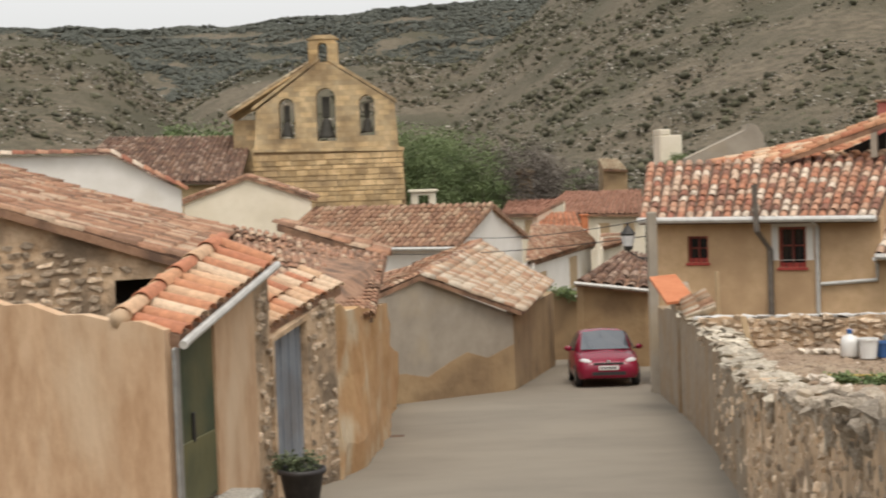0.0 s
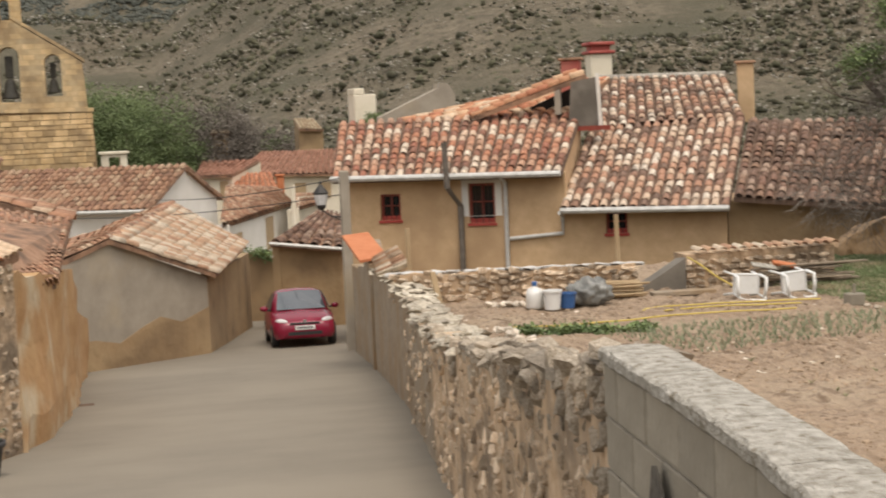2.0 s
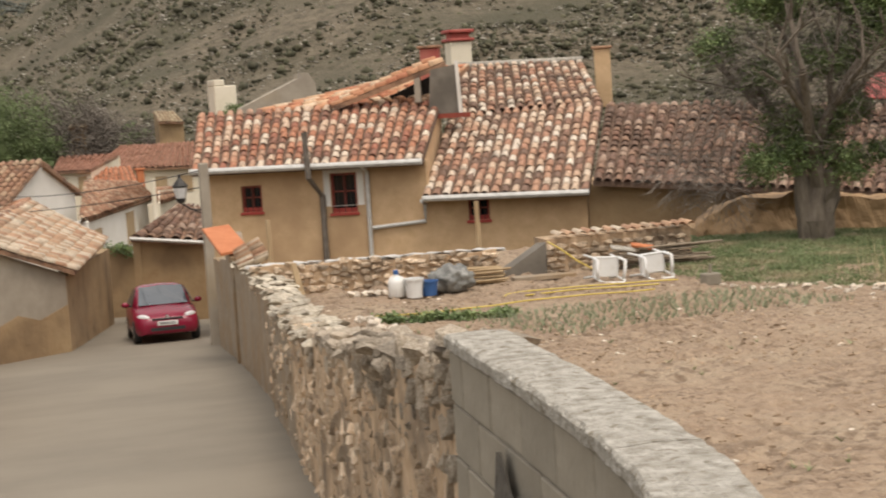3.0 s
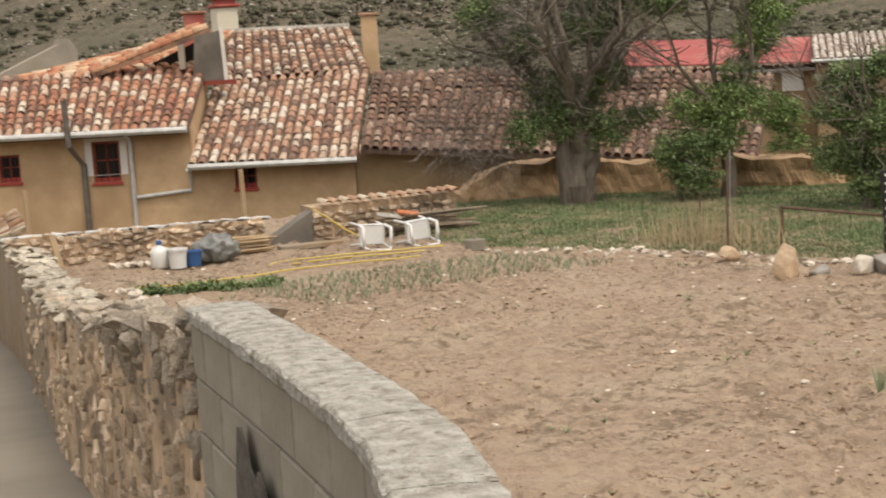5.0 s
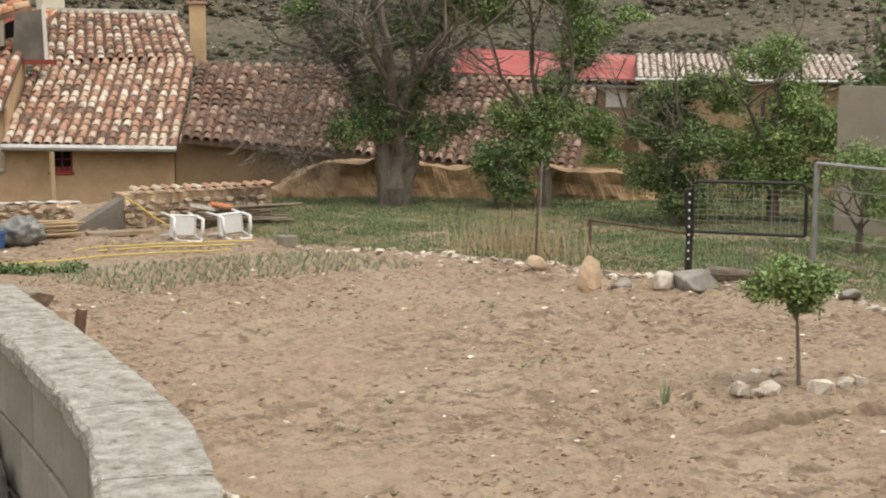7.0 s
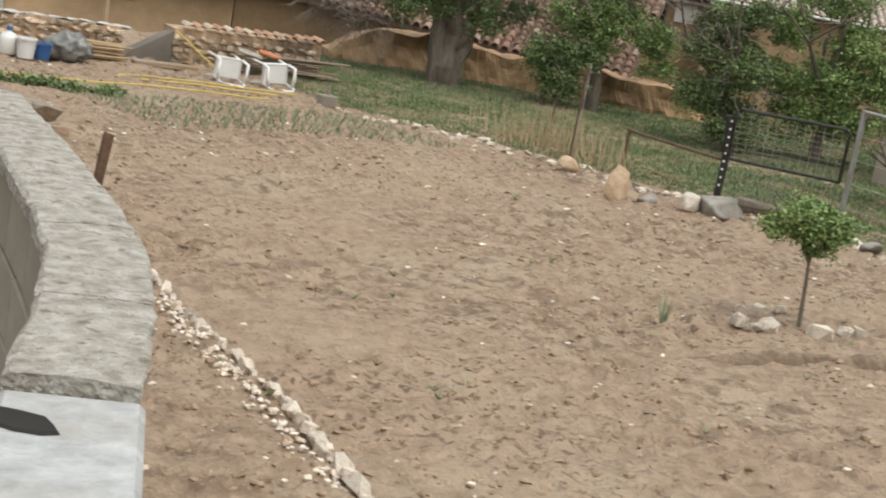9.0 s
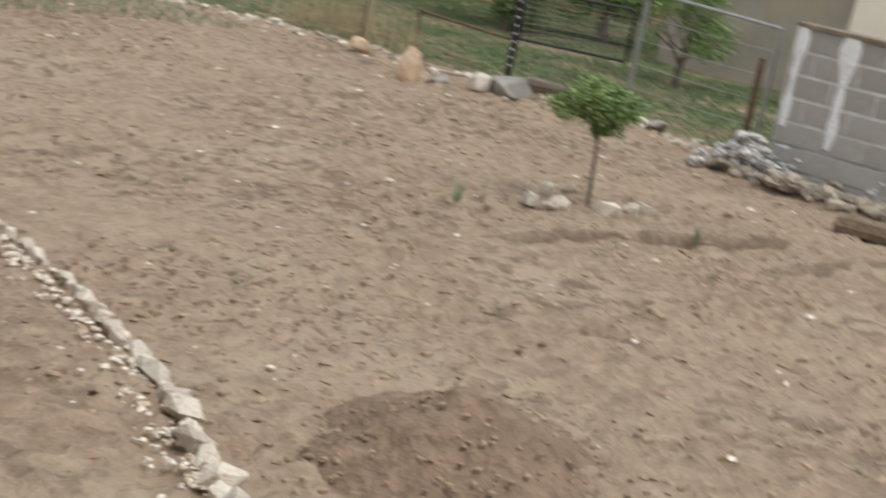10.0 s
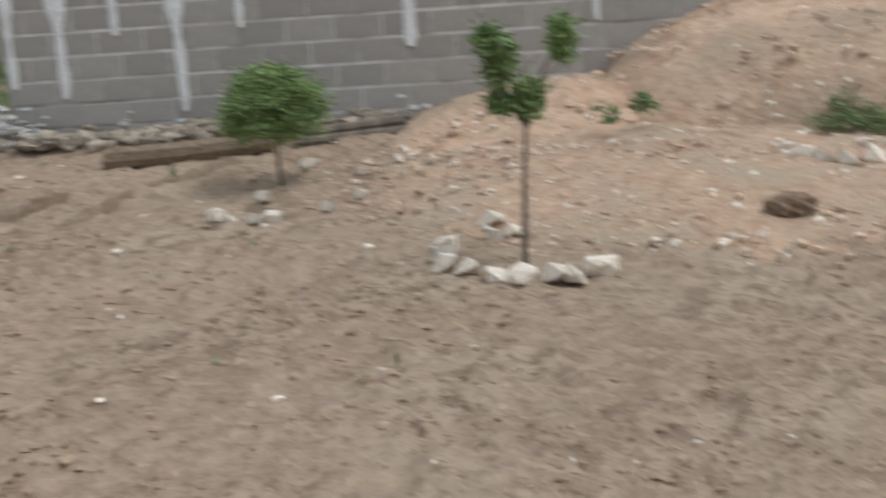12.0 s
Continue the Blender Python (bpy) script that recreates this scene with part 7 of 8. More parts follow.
tree("dark_tree", "dense dark green tree beside the fence gate", (17.45, 18.6, 0), 3.2, 0.10,
     [(-0.2, 0.2, 2.0, 0.42), (0.1, 0, 1.4, 0.48), (-0.3, 0.2, 0.9, 0.45), (0.2, 0, 0.5, 0.45), (-0.5, 0, 1.6, 0.3), (0.3, 0, 2.3, 0.3)], 24000, 0.055, M_LEAF_DARK, 93, 4, 500, [(-0.3, 0, 1.9, 0.5), (0.1, 0, 1.2, 0.5)])
tree("bright_tree", "tall bright green tree behind the fence", (19.0, 18.0, 0), 3.8, 0.10,
     [(-0.75, 0, 2.15, 0.40), (0.0, 0, 2.75, 0.42), (-0.8, 0, 1.35, 0.40), (0.0, 0, 1.4, 0.5), (0.35, 0, 2.0, 0.42), (0.4, 0, 0.8, 0.45), (-0.5, 0, 0.75, 0.42), (-0.6, 0, 2.7, 0.24), (0.9, 0, 1.5, 0.45)], 34000, 0.055, M_LEAF, 94, 4)
tree("round_bush", "dark green bush under the trees", (16.4, 22.1, 0), 1.6, 0.05, [(0, 0, 0.9, 0.45), (0.3, 0, 0.5, 0.4), (0.5, 0, 1.0, 0.35)], 9000, 0.06, M_LEAF_DARK, 95, 3)
tree("fence_bush", "green bush beyond the end of the fence", (17.2, 14.6, 0), 1.6, 0.05, [(0, 0, 1.25, 0.42), (0.3, 0, 0.8, 0.36)], 5000, 0.05, M_LEAF, 96, 3)
for k, (x, y, s) in enumerate(((21.0, 16.2, 0.9), (22.5, 14.0, 1.3), (33, 26, 2.0), (29, 20, 2.0), (26, 16, 1.6))):
    tree("thicket_tree", "tree in the green thicket beyond the meadow", (x, y, -0.1), 2.6 * s, 0.1 * s, [(0, 0, 1.3 * s, 0.9 * s), (0.6 * s, 0, 0.8 * s, 0.7 * s), (-0.6 * s, 0, 0.9 * s, 0.7 * s), (0.1, 0, 2.0 * s, 0.7 * s)], 5000, 0.10 * s, M_LEAF if k % 2 else M_LEAF_DARK, 100 + k, 3)
bm = holed((18.9, 16.6), (20.2, 13.6), rect(0, 3.3, -0.5, 2.3), [], 0.25)
tagged(part("grey_outbuilding_wall", bm, M_GREYWALL, None), "plain grey rendered wall among the trees", "wall", kind="structure")

# ---- trees down in the village ----
g = random.Random(111)
for k in range(20):
    x = 2.4 + 14.5 * (k % 10) / 9 + g.uniform(-0.6, 0.6)
    y = 112 + 8 * (k // 10) + g.uniform(-2, 2)
    z = -4.5
    h = g.uniform(10.0, 11.4) - 0.34 * max(0, x - 7)
    ob = thing("poplar", "soft green spring tree in the valley", "tree", (x, y, z), "valley trees")
    bm = bmesh.new()
    tube(bm, [(x, y, z - 1), (x + 0.1, y, z + h * 0.7)], 0.22, 6, 0.3)
    part("trunk", bm, M_BARK, ob)
    leaf_cloud("crown", [((x, y, z + h * 0.74), (1.5, 1.5, h * 0.25)), ((x + 0.9, y, z + h * 0.5), (1.5, 1.5, h * 0.22)), ((x - 0.8, y, z + h * 0.45), (1.6, 1.6, h * 0.24))], 11000, 0.15, M_LEAF_FAR if x < 9 or k % 4 == 0 else M_TWIG, ob, 120 + k)
for k in range(5):
    x, y = -17 + 1.4 * k, 139
    ob = thing("poplar", "soft green spring tree in the valley", "tree", (x, y, 1), "valley trees")
    leaf_cloud("crown", [((x, y, 5.6), (1.6, 1.6, 2.0)), ((x, y, 3.5), (1.6, 1.6, 1.6))], 2200, 0.32, M_LEAF_FAR, ob, 150 + k)
    bm = bmesh.new()
    tube(bm, [(x, y, -3), (x, y, 5)], 0.2, 6, 0.3)
    part("trunk", bm, M_BARK, ob)

# ---- fence and wire gate ----
def fence_post(at, h, r, material, name="fence_post", lean=(0, 0), label="thin rusty fence post"):
    bm = bmesh.new()
    tube(bm, [(at[0], at[1], -0.1), (at[0] + lean[0], at[1] + lean[1], h)], r, 6)
    return tagged(part(name, bm, material, None), label, "post", "fence posts")


fence_post((13.69, 17.97), 0.66, 0.014, M_RUST, lean=(0.02, 0.0))
fence_post((12.89, 16.32), 1.30, 0.016, M_RUST, lean=(0.06, 0.02), label="tall thin stake at the fence")
fence_post((12.95, 16.34), 1.36, 0.008, M_GALV, lean=(0.06, 0.02), label="slim pale stake at the fence")
fence_post((13.65, 16.13), 0.58, 0.025, M_RUST)
fence_post((14.15, 10.75), 1.15, 0.04, M_RUST, label="rusty post at the end of the fence")
bm = bmesh.new()
tube(bm, [(13.65, 16.13, 0.56), (13.66, 14.25, 0.57)], 0.02, 6)
tagged(part("fence_rail", bm, M_RUST, None), "rusty rail between two fence posts", "rail")
wg = thing("wire_gate", "black steel gate frame with wire mesh and white insulators", "gate", (13.66, 14.2, 0))
bm = bmesh.new()
tube(bm, [(13.64, 14.2, -0.1), (13.68, 14.22, 0.5), (13.64, 14.24, 1.12)], 0.045, 8)
part("post", bm, M_IRON, wg)
GA, GB = Vector((13.66, 14.22, 0)), Vector((14.86, 13.38, 0))
gp = lambda s, z: GA.lerp(GB, s) + Vector((0, 0, z))
bm = bmesh.new()
tube(bm, [gp(0.03, 0.55), gp(0.03, 1.17), gp(0.06, 1.22), gp(0.94, 1.20), gp(0.98, 1.15), gp(0.98, 0.55)], 0.022, 8)
tube(bm, [gp(0.03, 0.60), gp(0.98, 0.55)], 0.02, 8)
part("frame", bm, M_IRON, wg, "black tubular frame")
for k in range(1, 9):
    bm = bmesh.new()
    tube(bm, [gp(0.04, 0.6 + 0.067 * k), gp(0.5, 0.595 + 0.067 * k + 0.012 * (k % 2)), gp(0.97, 0.57 + 0.067 * k)], 0.0035, 4)
    part("wire", bm, M_PIPE_GREY, wg)
for k in range(1, 13):
    bm = bmesh.new()
    tube(bm, [gp(k / 13, 0.1), gp(k / 13, 1.2)], 0.004, 4)
    part("wire", bm, M_GALV, wg)
for k in range(9):
    bm = bmesh.new()
    lathe(bm, [(0.006, 0), (0.013, 0.008), (0.013, 0.02), (0.006, 0.028)], (13.612, 14.165, 0.25 + 0.1 * k), 8)
    part("insulator", bm, M_PLASTIC_WHITE, wg, "white insulator")
bm = bmesh.new()
tube(bm, [(14.92, 13.33, -0.1), (14.95, 13.35, 1.46)], 0.035, 8)
part("end_post", bm, M_GALV, wg, "galvanised post")
bm = bmesh.new()
tube(bm, [(14.95, 13.35, 1.45), (15.05, 11.3, 1.42)], 0.022, 8)
part("top_rail", bm, M_GALV, wg, "galvanised rail")
fence_post((15.05, 11.3), 1.42, 0.03, M_GALV, label="galvanised tube post carrying the fence rail")
for z in (0.25, 0.55, 0.85, 1.15):
    bm = bmesh.new()
    tube(bm, [(14.95, 13.35, z), (15.0, 12.3, z - 0.02), (15.05, 11.3, z)], 0.004, 4)
    part("wire", bm, M_GALV, wg)

# ---- stake by the near wall ----
bm = bmesh.new()
box(bm, (-0.035, -0.04, -0.1), (0.035, 0.04, 0.50), Matrix.Translation((5.39, 13.13, 0.0)) @ Matrix.Rotation(0.10, 4, "Y"), 0.008)
for q in bm.verts:
    q.co.x += 0.03 * noise.noise(q.co * 9)
    q.co.z += 0.05 * noise.noise(Vector((q.co.x * 40, q.co.y * 40, 0))) if q.co.z > 0.3 else 0
tagged(part("wooden_stake", bm, M_RUST, None), "short dark brown wooden stake in the soil", "stake")

# ---- the low stone wall across the garden ----
lw = thing("low_garden_wall", "low rubble wall with a pale cement top across the garden", "wall", (7, 23.2, 0), kind="structure")
LW = [(5.25, 23.75), (7.1, 23.35), (8.95, 22.95)]
path = along(LW, 0.3)
bm = sweep_wall(path, [-0.6] * len(path), [0.44 + 0.03 * math.sin(i * 1.7) for i in range(len(path))], 0.34)
part("core", bm, M_MORTAR, lw)
rng = random.Random(131)
pl = []
for p in along(LW, 0.17):
    z = 0.0
    while z < 0.40:
        h = rng.uniform(0.07, 0.14)
        pl.append((Vector((p[0] - 0.03 + rng.uniform(-0.04, 0.04), p[1] - 0.17, z + h / 2)), (rng.uniform(0.13, 0.24), 0.12, h)))
        z += h
stones(lw, pl, M_STONE, 300, seed=132, tilt=0.15)
pl = [(Vector((p[0], p[1] + rng.uniform(-0.05, 0.05), 0.45)), (rng.uniform(0.22, 0.36), 0.34, 0.07)) for p in along(LW, 0.24)]
stones(lw, pl, M_JOINT_PALE, 300, "cap_stone", seed=133, tilt=0.08)

# ---- things left along the low wall ----
def bucket(name, label, at, r, h, material, category="bucket", handle=True):
    ob = thing(name, label, category, (*at, 0.02), "buckets by the wall")
    bm = bmesh.new()
    lathe(bm, [(r * 0.80, 0), (r * 0.97, h * 0.9), (r * 1.06, h * 0.9), (r * 1.06, h), (r * 0.94, h), (r * 0.75, 0.02)], (at[0], at[1], 0.02), 24)
    part("body", bm, material, ob)
    if handle:
        bm = bmesh.new()
        tube(bm, [(at[0] + r * 1.05 * math.cos(a), at[1] - 0.02 - r * 0.35 * math.sin(a), 0.02 + h * 0.92 - r * 0.9 * math.sin(a)) for a in [math.pi * k / 8 for k in range(9)]], 0.006, 5)
        part("handle", bm, M_GALV, ob)
    return ob


bucket("white_bucket", "white plastic bucket at the foot of the low wall", (7.08, 21.4), 0.14, 0.28, M_PLASTIC_WHITE)
bucket("blue_bucket", "blue plastic bucket beside a white one", (7.33, 21.45), 0.13, 0.22, M_PLASTIC_BLUE)
can = thing("plastic_can", "translucent white plastic can beside the buckets", "can", (6.88, 21.6, 0))
bm = bmesh.new()
lathe(bm, [(0.11, 0), (0.13, 0.03), (0.13, 0.22), (0.10, 0.29), (0.035, 0.32), (0.035, 0.36)], (6.88, 21.6, 0.02), 14)
body = part("body", bm, M_PLASTIC_WHITE, can, smooth=True)
bm = bmesh.new()
lathe(bm, [(0.042, 0.34), (0.042, 0.39), (0.03, 0.40)], (6.88, 21.6, 0.02), 10)
part("cap", bm, M_PLASTIC_BLUE, can)
bm = bmesh.new()
bmesh.ops.create_icosphere(bm, subdivisions=4, radius=1)
for q in bm.verts:
    k = q.co.copy()
    q.co = Vector((7.78 + k.x * 0.33, 21.75 + k.y * 0.22, 0.17 + k.z * 0.20)) + k * (0.10 * noise.noise(k * 2.2) + 0.07 * abs(noise.noise(k * 5)))
    q.co.z = max(q.co.z, 0.01)
tagged(part("plastic_sack", bm, M_PLASTIC_GREY, None, smooth=True), "crumpled grey plastic sack against the low wall", "sack")
bundle = thing("cane_bundle", "bundle of dry pale canes lying by the wall", "canes", (8.35, 22.2, 0))
g = random.Random(141)
for k in range(34):
    y, z = 22.2 + g.uniform(-0.14, 0.14), 0.03 + g.random() ** 1.3 * 0.24
    bm = bmesh.new()
    tube(bm, [(8.02 + g.uniform(-0.05, 0.05), y, z), (8.72 + g.uniform(-0.08, 0.08), y - 0.2, z + g.uniform(-0.01, 0.03))], 0.016, 5)
    part("cane", bm, M_WOOD_RAW, bundle)
bm = bmesh.new()
box(bm, (-0.045, -0.02, 0), (0.045, 0.02, 0.55), Matrix.Translation((5.75, 22.75, 0)) @ Matrix.Rotation(-0.25, 4, "X") @ Matrix.Rotation(-0.15, 4, "Y"), 0.006)
tagged(part("leaning_board", bm, M_WOOD_RAW, None), "pale board leaning on the low wall", "board")
pl = [(Vector((6.35 + 0.09 * k, 22.2 - 0.03 * k, 0.05)), (0.15, 0.13, 0.11)) for k in range(6)]
group_stones("stone_row", "row of stones at the foot of the low wall", pl, M_STONE_PALE, 142)
pl = [(Vector((5.65 + g.uniform(-0.15, 0.15), 18.6 + g.uniform(-0.5, 0.5), 0.04 + 0.1 * g.random())), (0.16, 0.13, 0.1)) for k in range(16)]
group_stones("stone_heap", "few pale stones beside the path", pl, M_STONE_PALE, 143)
for at, top, mt in (((8.87, 23.4), 1.2, M_WOOD_RAW), ((6.15, 26.53), 0.96, M_WOOD_RAW)):
    bm = bmesh.new()
    tube(bm, [(*at, -0.4), (at[0] - 0.02, at[1], top)], 0.045, 8, 0.9)
    tagged(part("wooden_post", bm, mt, None), "rough wooden post behind the low wall", "post", "wooden posts")

# ---- two white plastic chairs, tipped over ----
def plastic_chair():
    ob = thing("plastic_chair", "white plastic garden chair tipped over on the ground", "chair", (0, 0, 0), "plastic chairs")
    def bar(name, pts_, r=0.022):
        bm = bmesh.new()
        tube(bm, pts_, r, 8)
        part(name, bm, M_PLASTIC_WHITE, ob, smooth=True)
    bm = bmesh.new()
    box(bm, (-0.23, -0.22, 0.40), (0.23, 0.22, 0.425), None, 0.01)
    box(bm, (-0.24, -0.25, 0.33), (0.24, -0.21, 0.435), None, 0.015)
    box(bm, (-0.25, -0.22, 0.35), (-0.215, 0.22, 0.435), None, 0.012)
    box(bm, (0.215, -0.22, 0.35), (0.25, 0.22, 0.435), None, 0.012)
    part("seat", bm, M_PLASTIC_WHITE, ob)
    for k in range(5):
        bm = bmesh.new()
        box(bm, (-0.20 + 0.085 * k, 0.215, 0.46), (-0.14 + 0.085 * k, 0.235, 0.80), Matrix.Translation((0, 0.06, 0)) @ Matrix.Rotation(-0.12, 4, "X"), 0.006)
        part("back_slat", bm, M_PLASTIC_WHITE, ob)
    bar("back_rail", [(-0.24, 0.22, 0.42), (-0.25, 0.28, 0.74), (-0.19, 0.31, 0.83), (0.19, 0.31, 0.83), (0.25, 0.28, 0.74), (0.24, 0.22, 0.42)], 0.025)
    for s in (-1, 1):
        bar("front_leg", [(s * 0.23, -0.21, 0.42), (s * 0.27, -0.25, 0.0)], 0.028)
        bar("rear_leg", [(s * 0.23, 0.21, 0.42), (s * 0.26, 0.29, 0.0)], 0.028)
        bar("armrest", [(s * 0.25, 0.26, 0.66), (s * 0.28, 0.05, 0.66), (s * 0.28, -0.18, 0.65), (s * 0.25, -0.23, 0.42)], 0.034)
    return ob


ch = plastic_chair()
def tipped(x, y, turn, lean):
    """Lying on its backrest, the seat upright."""
    return Matrix.Translation((x, y, 0.215)) @ Matrix.Rotation(radians(turn), 4, "Z") @ Matrix.Rotation(radians(lean), 4, "Y") @ Matrix(((-1, 0, 0, 0), (0, 0, -1, 0.33), (0, -1, 0, 0), (0, 0, 0, 1))) @ Matrix.Diagonal((0.80, 0.64, 0.80, 1))


ch.matrix_basis = tipped(9.98, 21.05, -2, 4)
copy_thing(ch, tipped(10.70, 20.95, 2, -3) @ Matrix.Diagonal((1 / 0.80, 1 / 0.64, 1 / 0.80, 1)))

# ---- the low stone lean-to with planks ----
lt = thing("stone_leanto", "low stone lean-to with a row of roof tiles", "shed", (11, 22.6, 0))
bm = holed((9.76, 22.75), (12.25, 22.6), [(0, -0.6), (2.49, -0.6), (2.49, 0.56), (0, 0.54)], [], 0.6)
part("core", bm, M_MORTAR, lt)
pl = []
g = random.Random(151)
for x in np.arange(9.8, 12.25, 0.19):
    for z in np.arange(0.02, 0.5, 0.10):
        pl.append((Vector((x + g.uniform(-0.04, 0.04), 22.74 - (x - 9.76) * 0.06, z)), (g.uniform(0.14, 0.22), 0.12, g.uniform(0.08, 0.12))))
stones(lt, pl, M_STONE, 300, seed=152, tilt=0.12)
roof_plane(lt, (9.9, 22.68, 0.565), (12.3, 22.53, 0.585), (12.32, 22.85, 0.61), (9.92, 23.0, 0.59), M_TILE_BEIGE, 0.17, 0.36, 60, 0.01, False)
bm = holed((9.0, 22.9), (9.76, 22.72), [(0, -0.5), (0.76, -0.5), (0.76, 0.50), (0.0, 0.02)], [], 0.5)
part("cement_ramp", bm, M_GABLE, lt, "sloping grey cement shoulder")
for k in range(22):
    bm = bmesh.new()
    L = g.uniform(0.9, 1.7)
    c = Vector((11.45 + g.uniform(-0.3, 0.35), 22.25 + g.uniform(-0.15, 0.12), 0.04 + 0.014 * k))
    a = g.uniform(-0.12, 0.12)
    box(bm, (-L / 2, -0.05, -0.012), (L / 2, 0.05, 0.012), Matrix.Translation(c) @ Matrix.Rotation(a - 0.1, 4, "Z") @ Matrix.Rotation(g.uniform(-0.06, 0.06), 4, "Y"), 0.004)
    tagged(part("plank", bm, M_WOOD, None), "weathered grey plank in a rough stack", "plank", "stacked planks")
for at, size, mt, lb in (((10.75, 22.05, 0.36), (0.42, 0.12, 0.03), M_CAP, "pale sheet on the planks"), ((11.12, 22.1, 0.36), (0.40, 0.10, 0.05), M_ORANGE_TIN, "orange brick-coloured sheet on the planks")):
    bm = bmesh.new()
    box(bm, [-q / 2 for q in size], [q / 2 for q in size], Matrix.Translation(at) @ Matrix.Rotation(0.2, 4, "Y") @ Matrix.Rotation(0.5, 4, "X"), 0.01)
    tagged(part("sheet", bm, mt, None), lb, "sheet")
bm = bmesh.new()
box(bm, (-0.12, -0.1, 0), (0.12, 0.1, 0.17), Matrix.Translation((10.9, 19.55, 0.0)), 0.015)
box(bm, (-0.02, -0.02, 0.17), (0.02, 0.02, 0.30), Matrix.Translation((10.9, 19.55, 0.0)), 0.006)
tagged(part("concrete_block", bm, M_BLOCK, None), "loose concrete block standing on the soil", "block")
bm = bmesh.new()
slab(bm, [(8.95, 22.15, 0.05), (9.9, 21.95, 0.06), (9.95, 22.2, 0.06), (9.0, 22.45, 0.05)], 0.06)
tagged(part("pale_slab", bm, M_MUDGREY, None), "pale cement slab by the lean-to", "slab")
# the hose
hose = thing("garden_hose", "yellow garden hose lying in loose loops", "hose", (8.4, 20.3, 0))
for k, pts_ in enumerate(([(5.8, 19.80), (6.5, 19.66), (7.04, 19.56), (7.6, 19.60), (8.08, 19.78), (8.7, 19.75), (9.3, 19.62), (10.19, 19.5)], [(8.15, 20.2), (8.0, 20.4), (8.2, 20.68), (9.0, 20.62), (9.8, 20.5), (10.6, 20.36), (10.9, 20.2)], [(8.2, 20.15), (8.6, 20.38), (9.3, 20.32), (10.0, 20.05), (10.5, 19.95)])):
    path = along(pts_, 0.12)
    path = [np.mean(path[max(0, i - 3):i + 4], axis=0) for i in range(len(path))]
    bm = bmesh.new()
    tube(bm, [(p[0], p[1] + 0.10 * noise.noise(Vector((p[0] * 1.6, k * 3.3, 0))), 0.03) for p in path], 0.012, 6)
    part("length", bm, M_HOSE, hose, smooth=True)
bm = bmesh.new()
tube(bm, [(9.72, 22.6, 0.52), (9.8, 22.3, 0.42), (9.95, 22.0, 0.24), (10.15, 21.6, 0.06)], 0.012, 6)
part("riser", bm, M_HOSE, hose, smooth=True)

# ---- end of the rubble wall: tiles and an orange sheet ----
wt = thing("wall_end_tiles", "orange tiles laid over the low end of the wall", "tiles", (6.1, 30, 0.1))
bm = bmesh.new()
slab(bm, [(5.85, 29.6, 0.18), (6.45, 29.8, 0.22), (6.40, 31.4, 0.60), (5.85, 31.4, 0.56)], 0.05)
part("sheet", bm, M_ORANGE_TIN, wt, "flat orange sheet")
bm = sweep_wall([(6.22, 29.6), (6.50, 31.6)], [-2, -2], [0.08, 0.42], 0.36)
part("pier", bm, M_MUDGREY, wt)
roof_plane(wt, (5.62, 26.7, 0.22), (6.15, 29.8, 0.26), (6.55, 29.7, 0.44), (6.1, 26.6, 0.36), M_TILE_BEIGE, 0.3, 0.28, 40, 0.03, False)

# ---- pole with the street lamp ----
pole = thing("street_lamp", "black lantern on an iron bracket fixed to a grey pole", "street lamp", (6.78, 35.9, -2.6))
bm = bmesh.new()
box(bm, (-0.11, -0.09, -2.9), (0.11, 0.09, 1.75), Matrix.Translation((6.78, 35.9, 0)), 0.02)
part("pole", bm, M_GREYWALL, pole, "grey concrete pole")
bm = bmesh.new()
tube(bm, [(6.75, 35.88, 0.66), (6.45, 35.9, 0.70), (6.22, 35.92, 0.86)], 0.02, 6)
tube(bm, [(6.75, 35.88, 0.56), (6.5, 35.9, 0.68)], 0.014, 6)
part("bracket", bm, M_IRON, pole)
bm = bmesh.new()
lathe(bm, [(0.05, 0.86), (0.10, 0.90), (0.17, 1.24), (0.19, 1.26), (0.06, 1.42), (0.03, 1.46), (0.04, 1.50), (0.0, 1.54)], (6.22, 35.92, 0), 6)
lantern = part("lantern", bm, M_IRON, pole, "black six-sided lantern")
bm = bmesh.new()
lathe(bm, [(0.105, 0.93), (0.172, 1.22)], (6.22, 35.92, 0), 6)
part("glass", bm, M_LAMP, lantern)

# ---- the flower pot ----
pot = thing("flower_pot", "large black pot with a leafy plant beside the lane", "plant pot", (-0.78, 17.5, lane_z(17.5)))
PZ = lane_z(17.5)
bm = bmesh.new()
lathe(bm, [(0.19, 0), (0.25, 0.34), (0.28, 0.34), (0.28, 0.39), (0.24, 0.39), (0.23, 0.32)], (-0.78, 17.5, PZ), 20)
part("pot", bm, M_POT, pot, smooth=True)
tagged(leaf_cloud("plant", [((-0.86, 17.5, PZ + 0.50), (0.16, 0.16, 0.12)), ((-0.72, 17.5, PZ + 0.44), (0.14, 0.14, 0.08)), ((-0.95, 17.5, PZ + 0.45), (0.1, 0.1, 0.1))], 550, 0.055, M_POTPLANT, pot, 161), kind="stuff")
bm = bmesh.new()
box(bm, (0.0, 20.4, lane_z(20.6) - 0.05), (0.5, 20.8, lane_z(20.6) + 0.015), Matrix.Translation((0.12, 6.3, lane_z(27) - lane_z(20.6))), 0.01)
tagged(part("drain_cover", bm, M_RUST, None), "small dark iron cover at the edge of the lane", "drain cover")

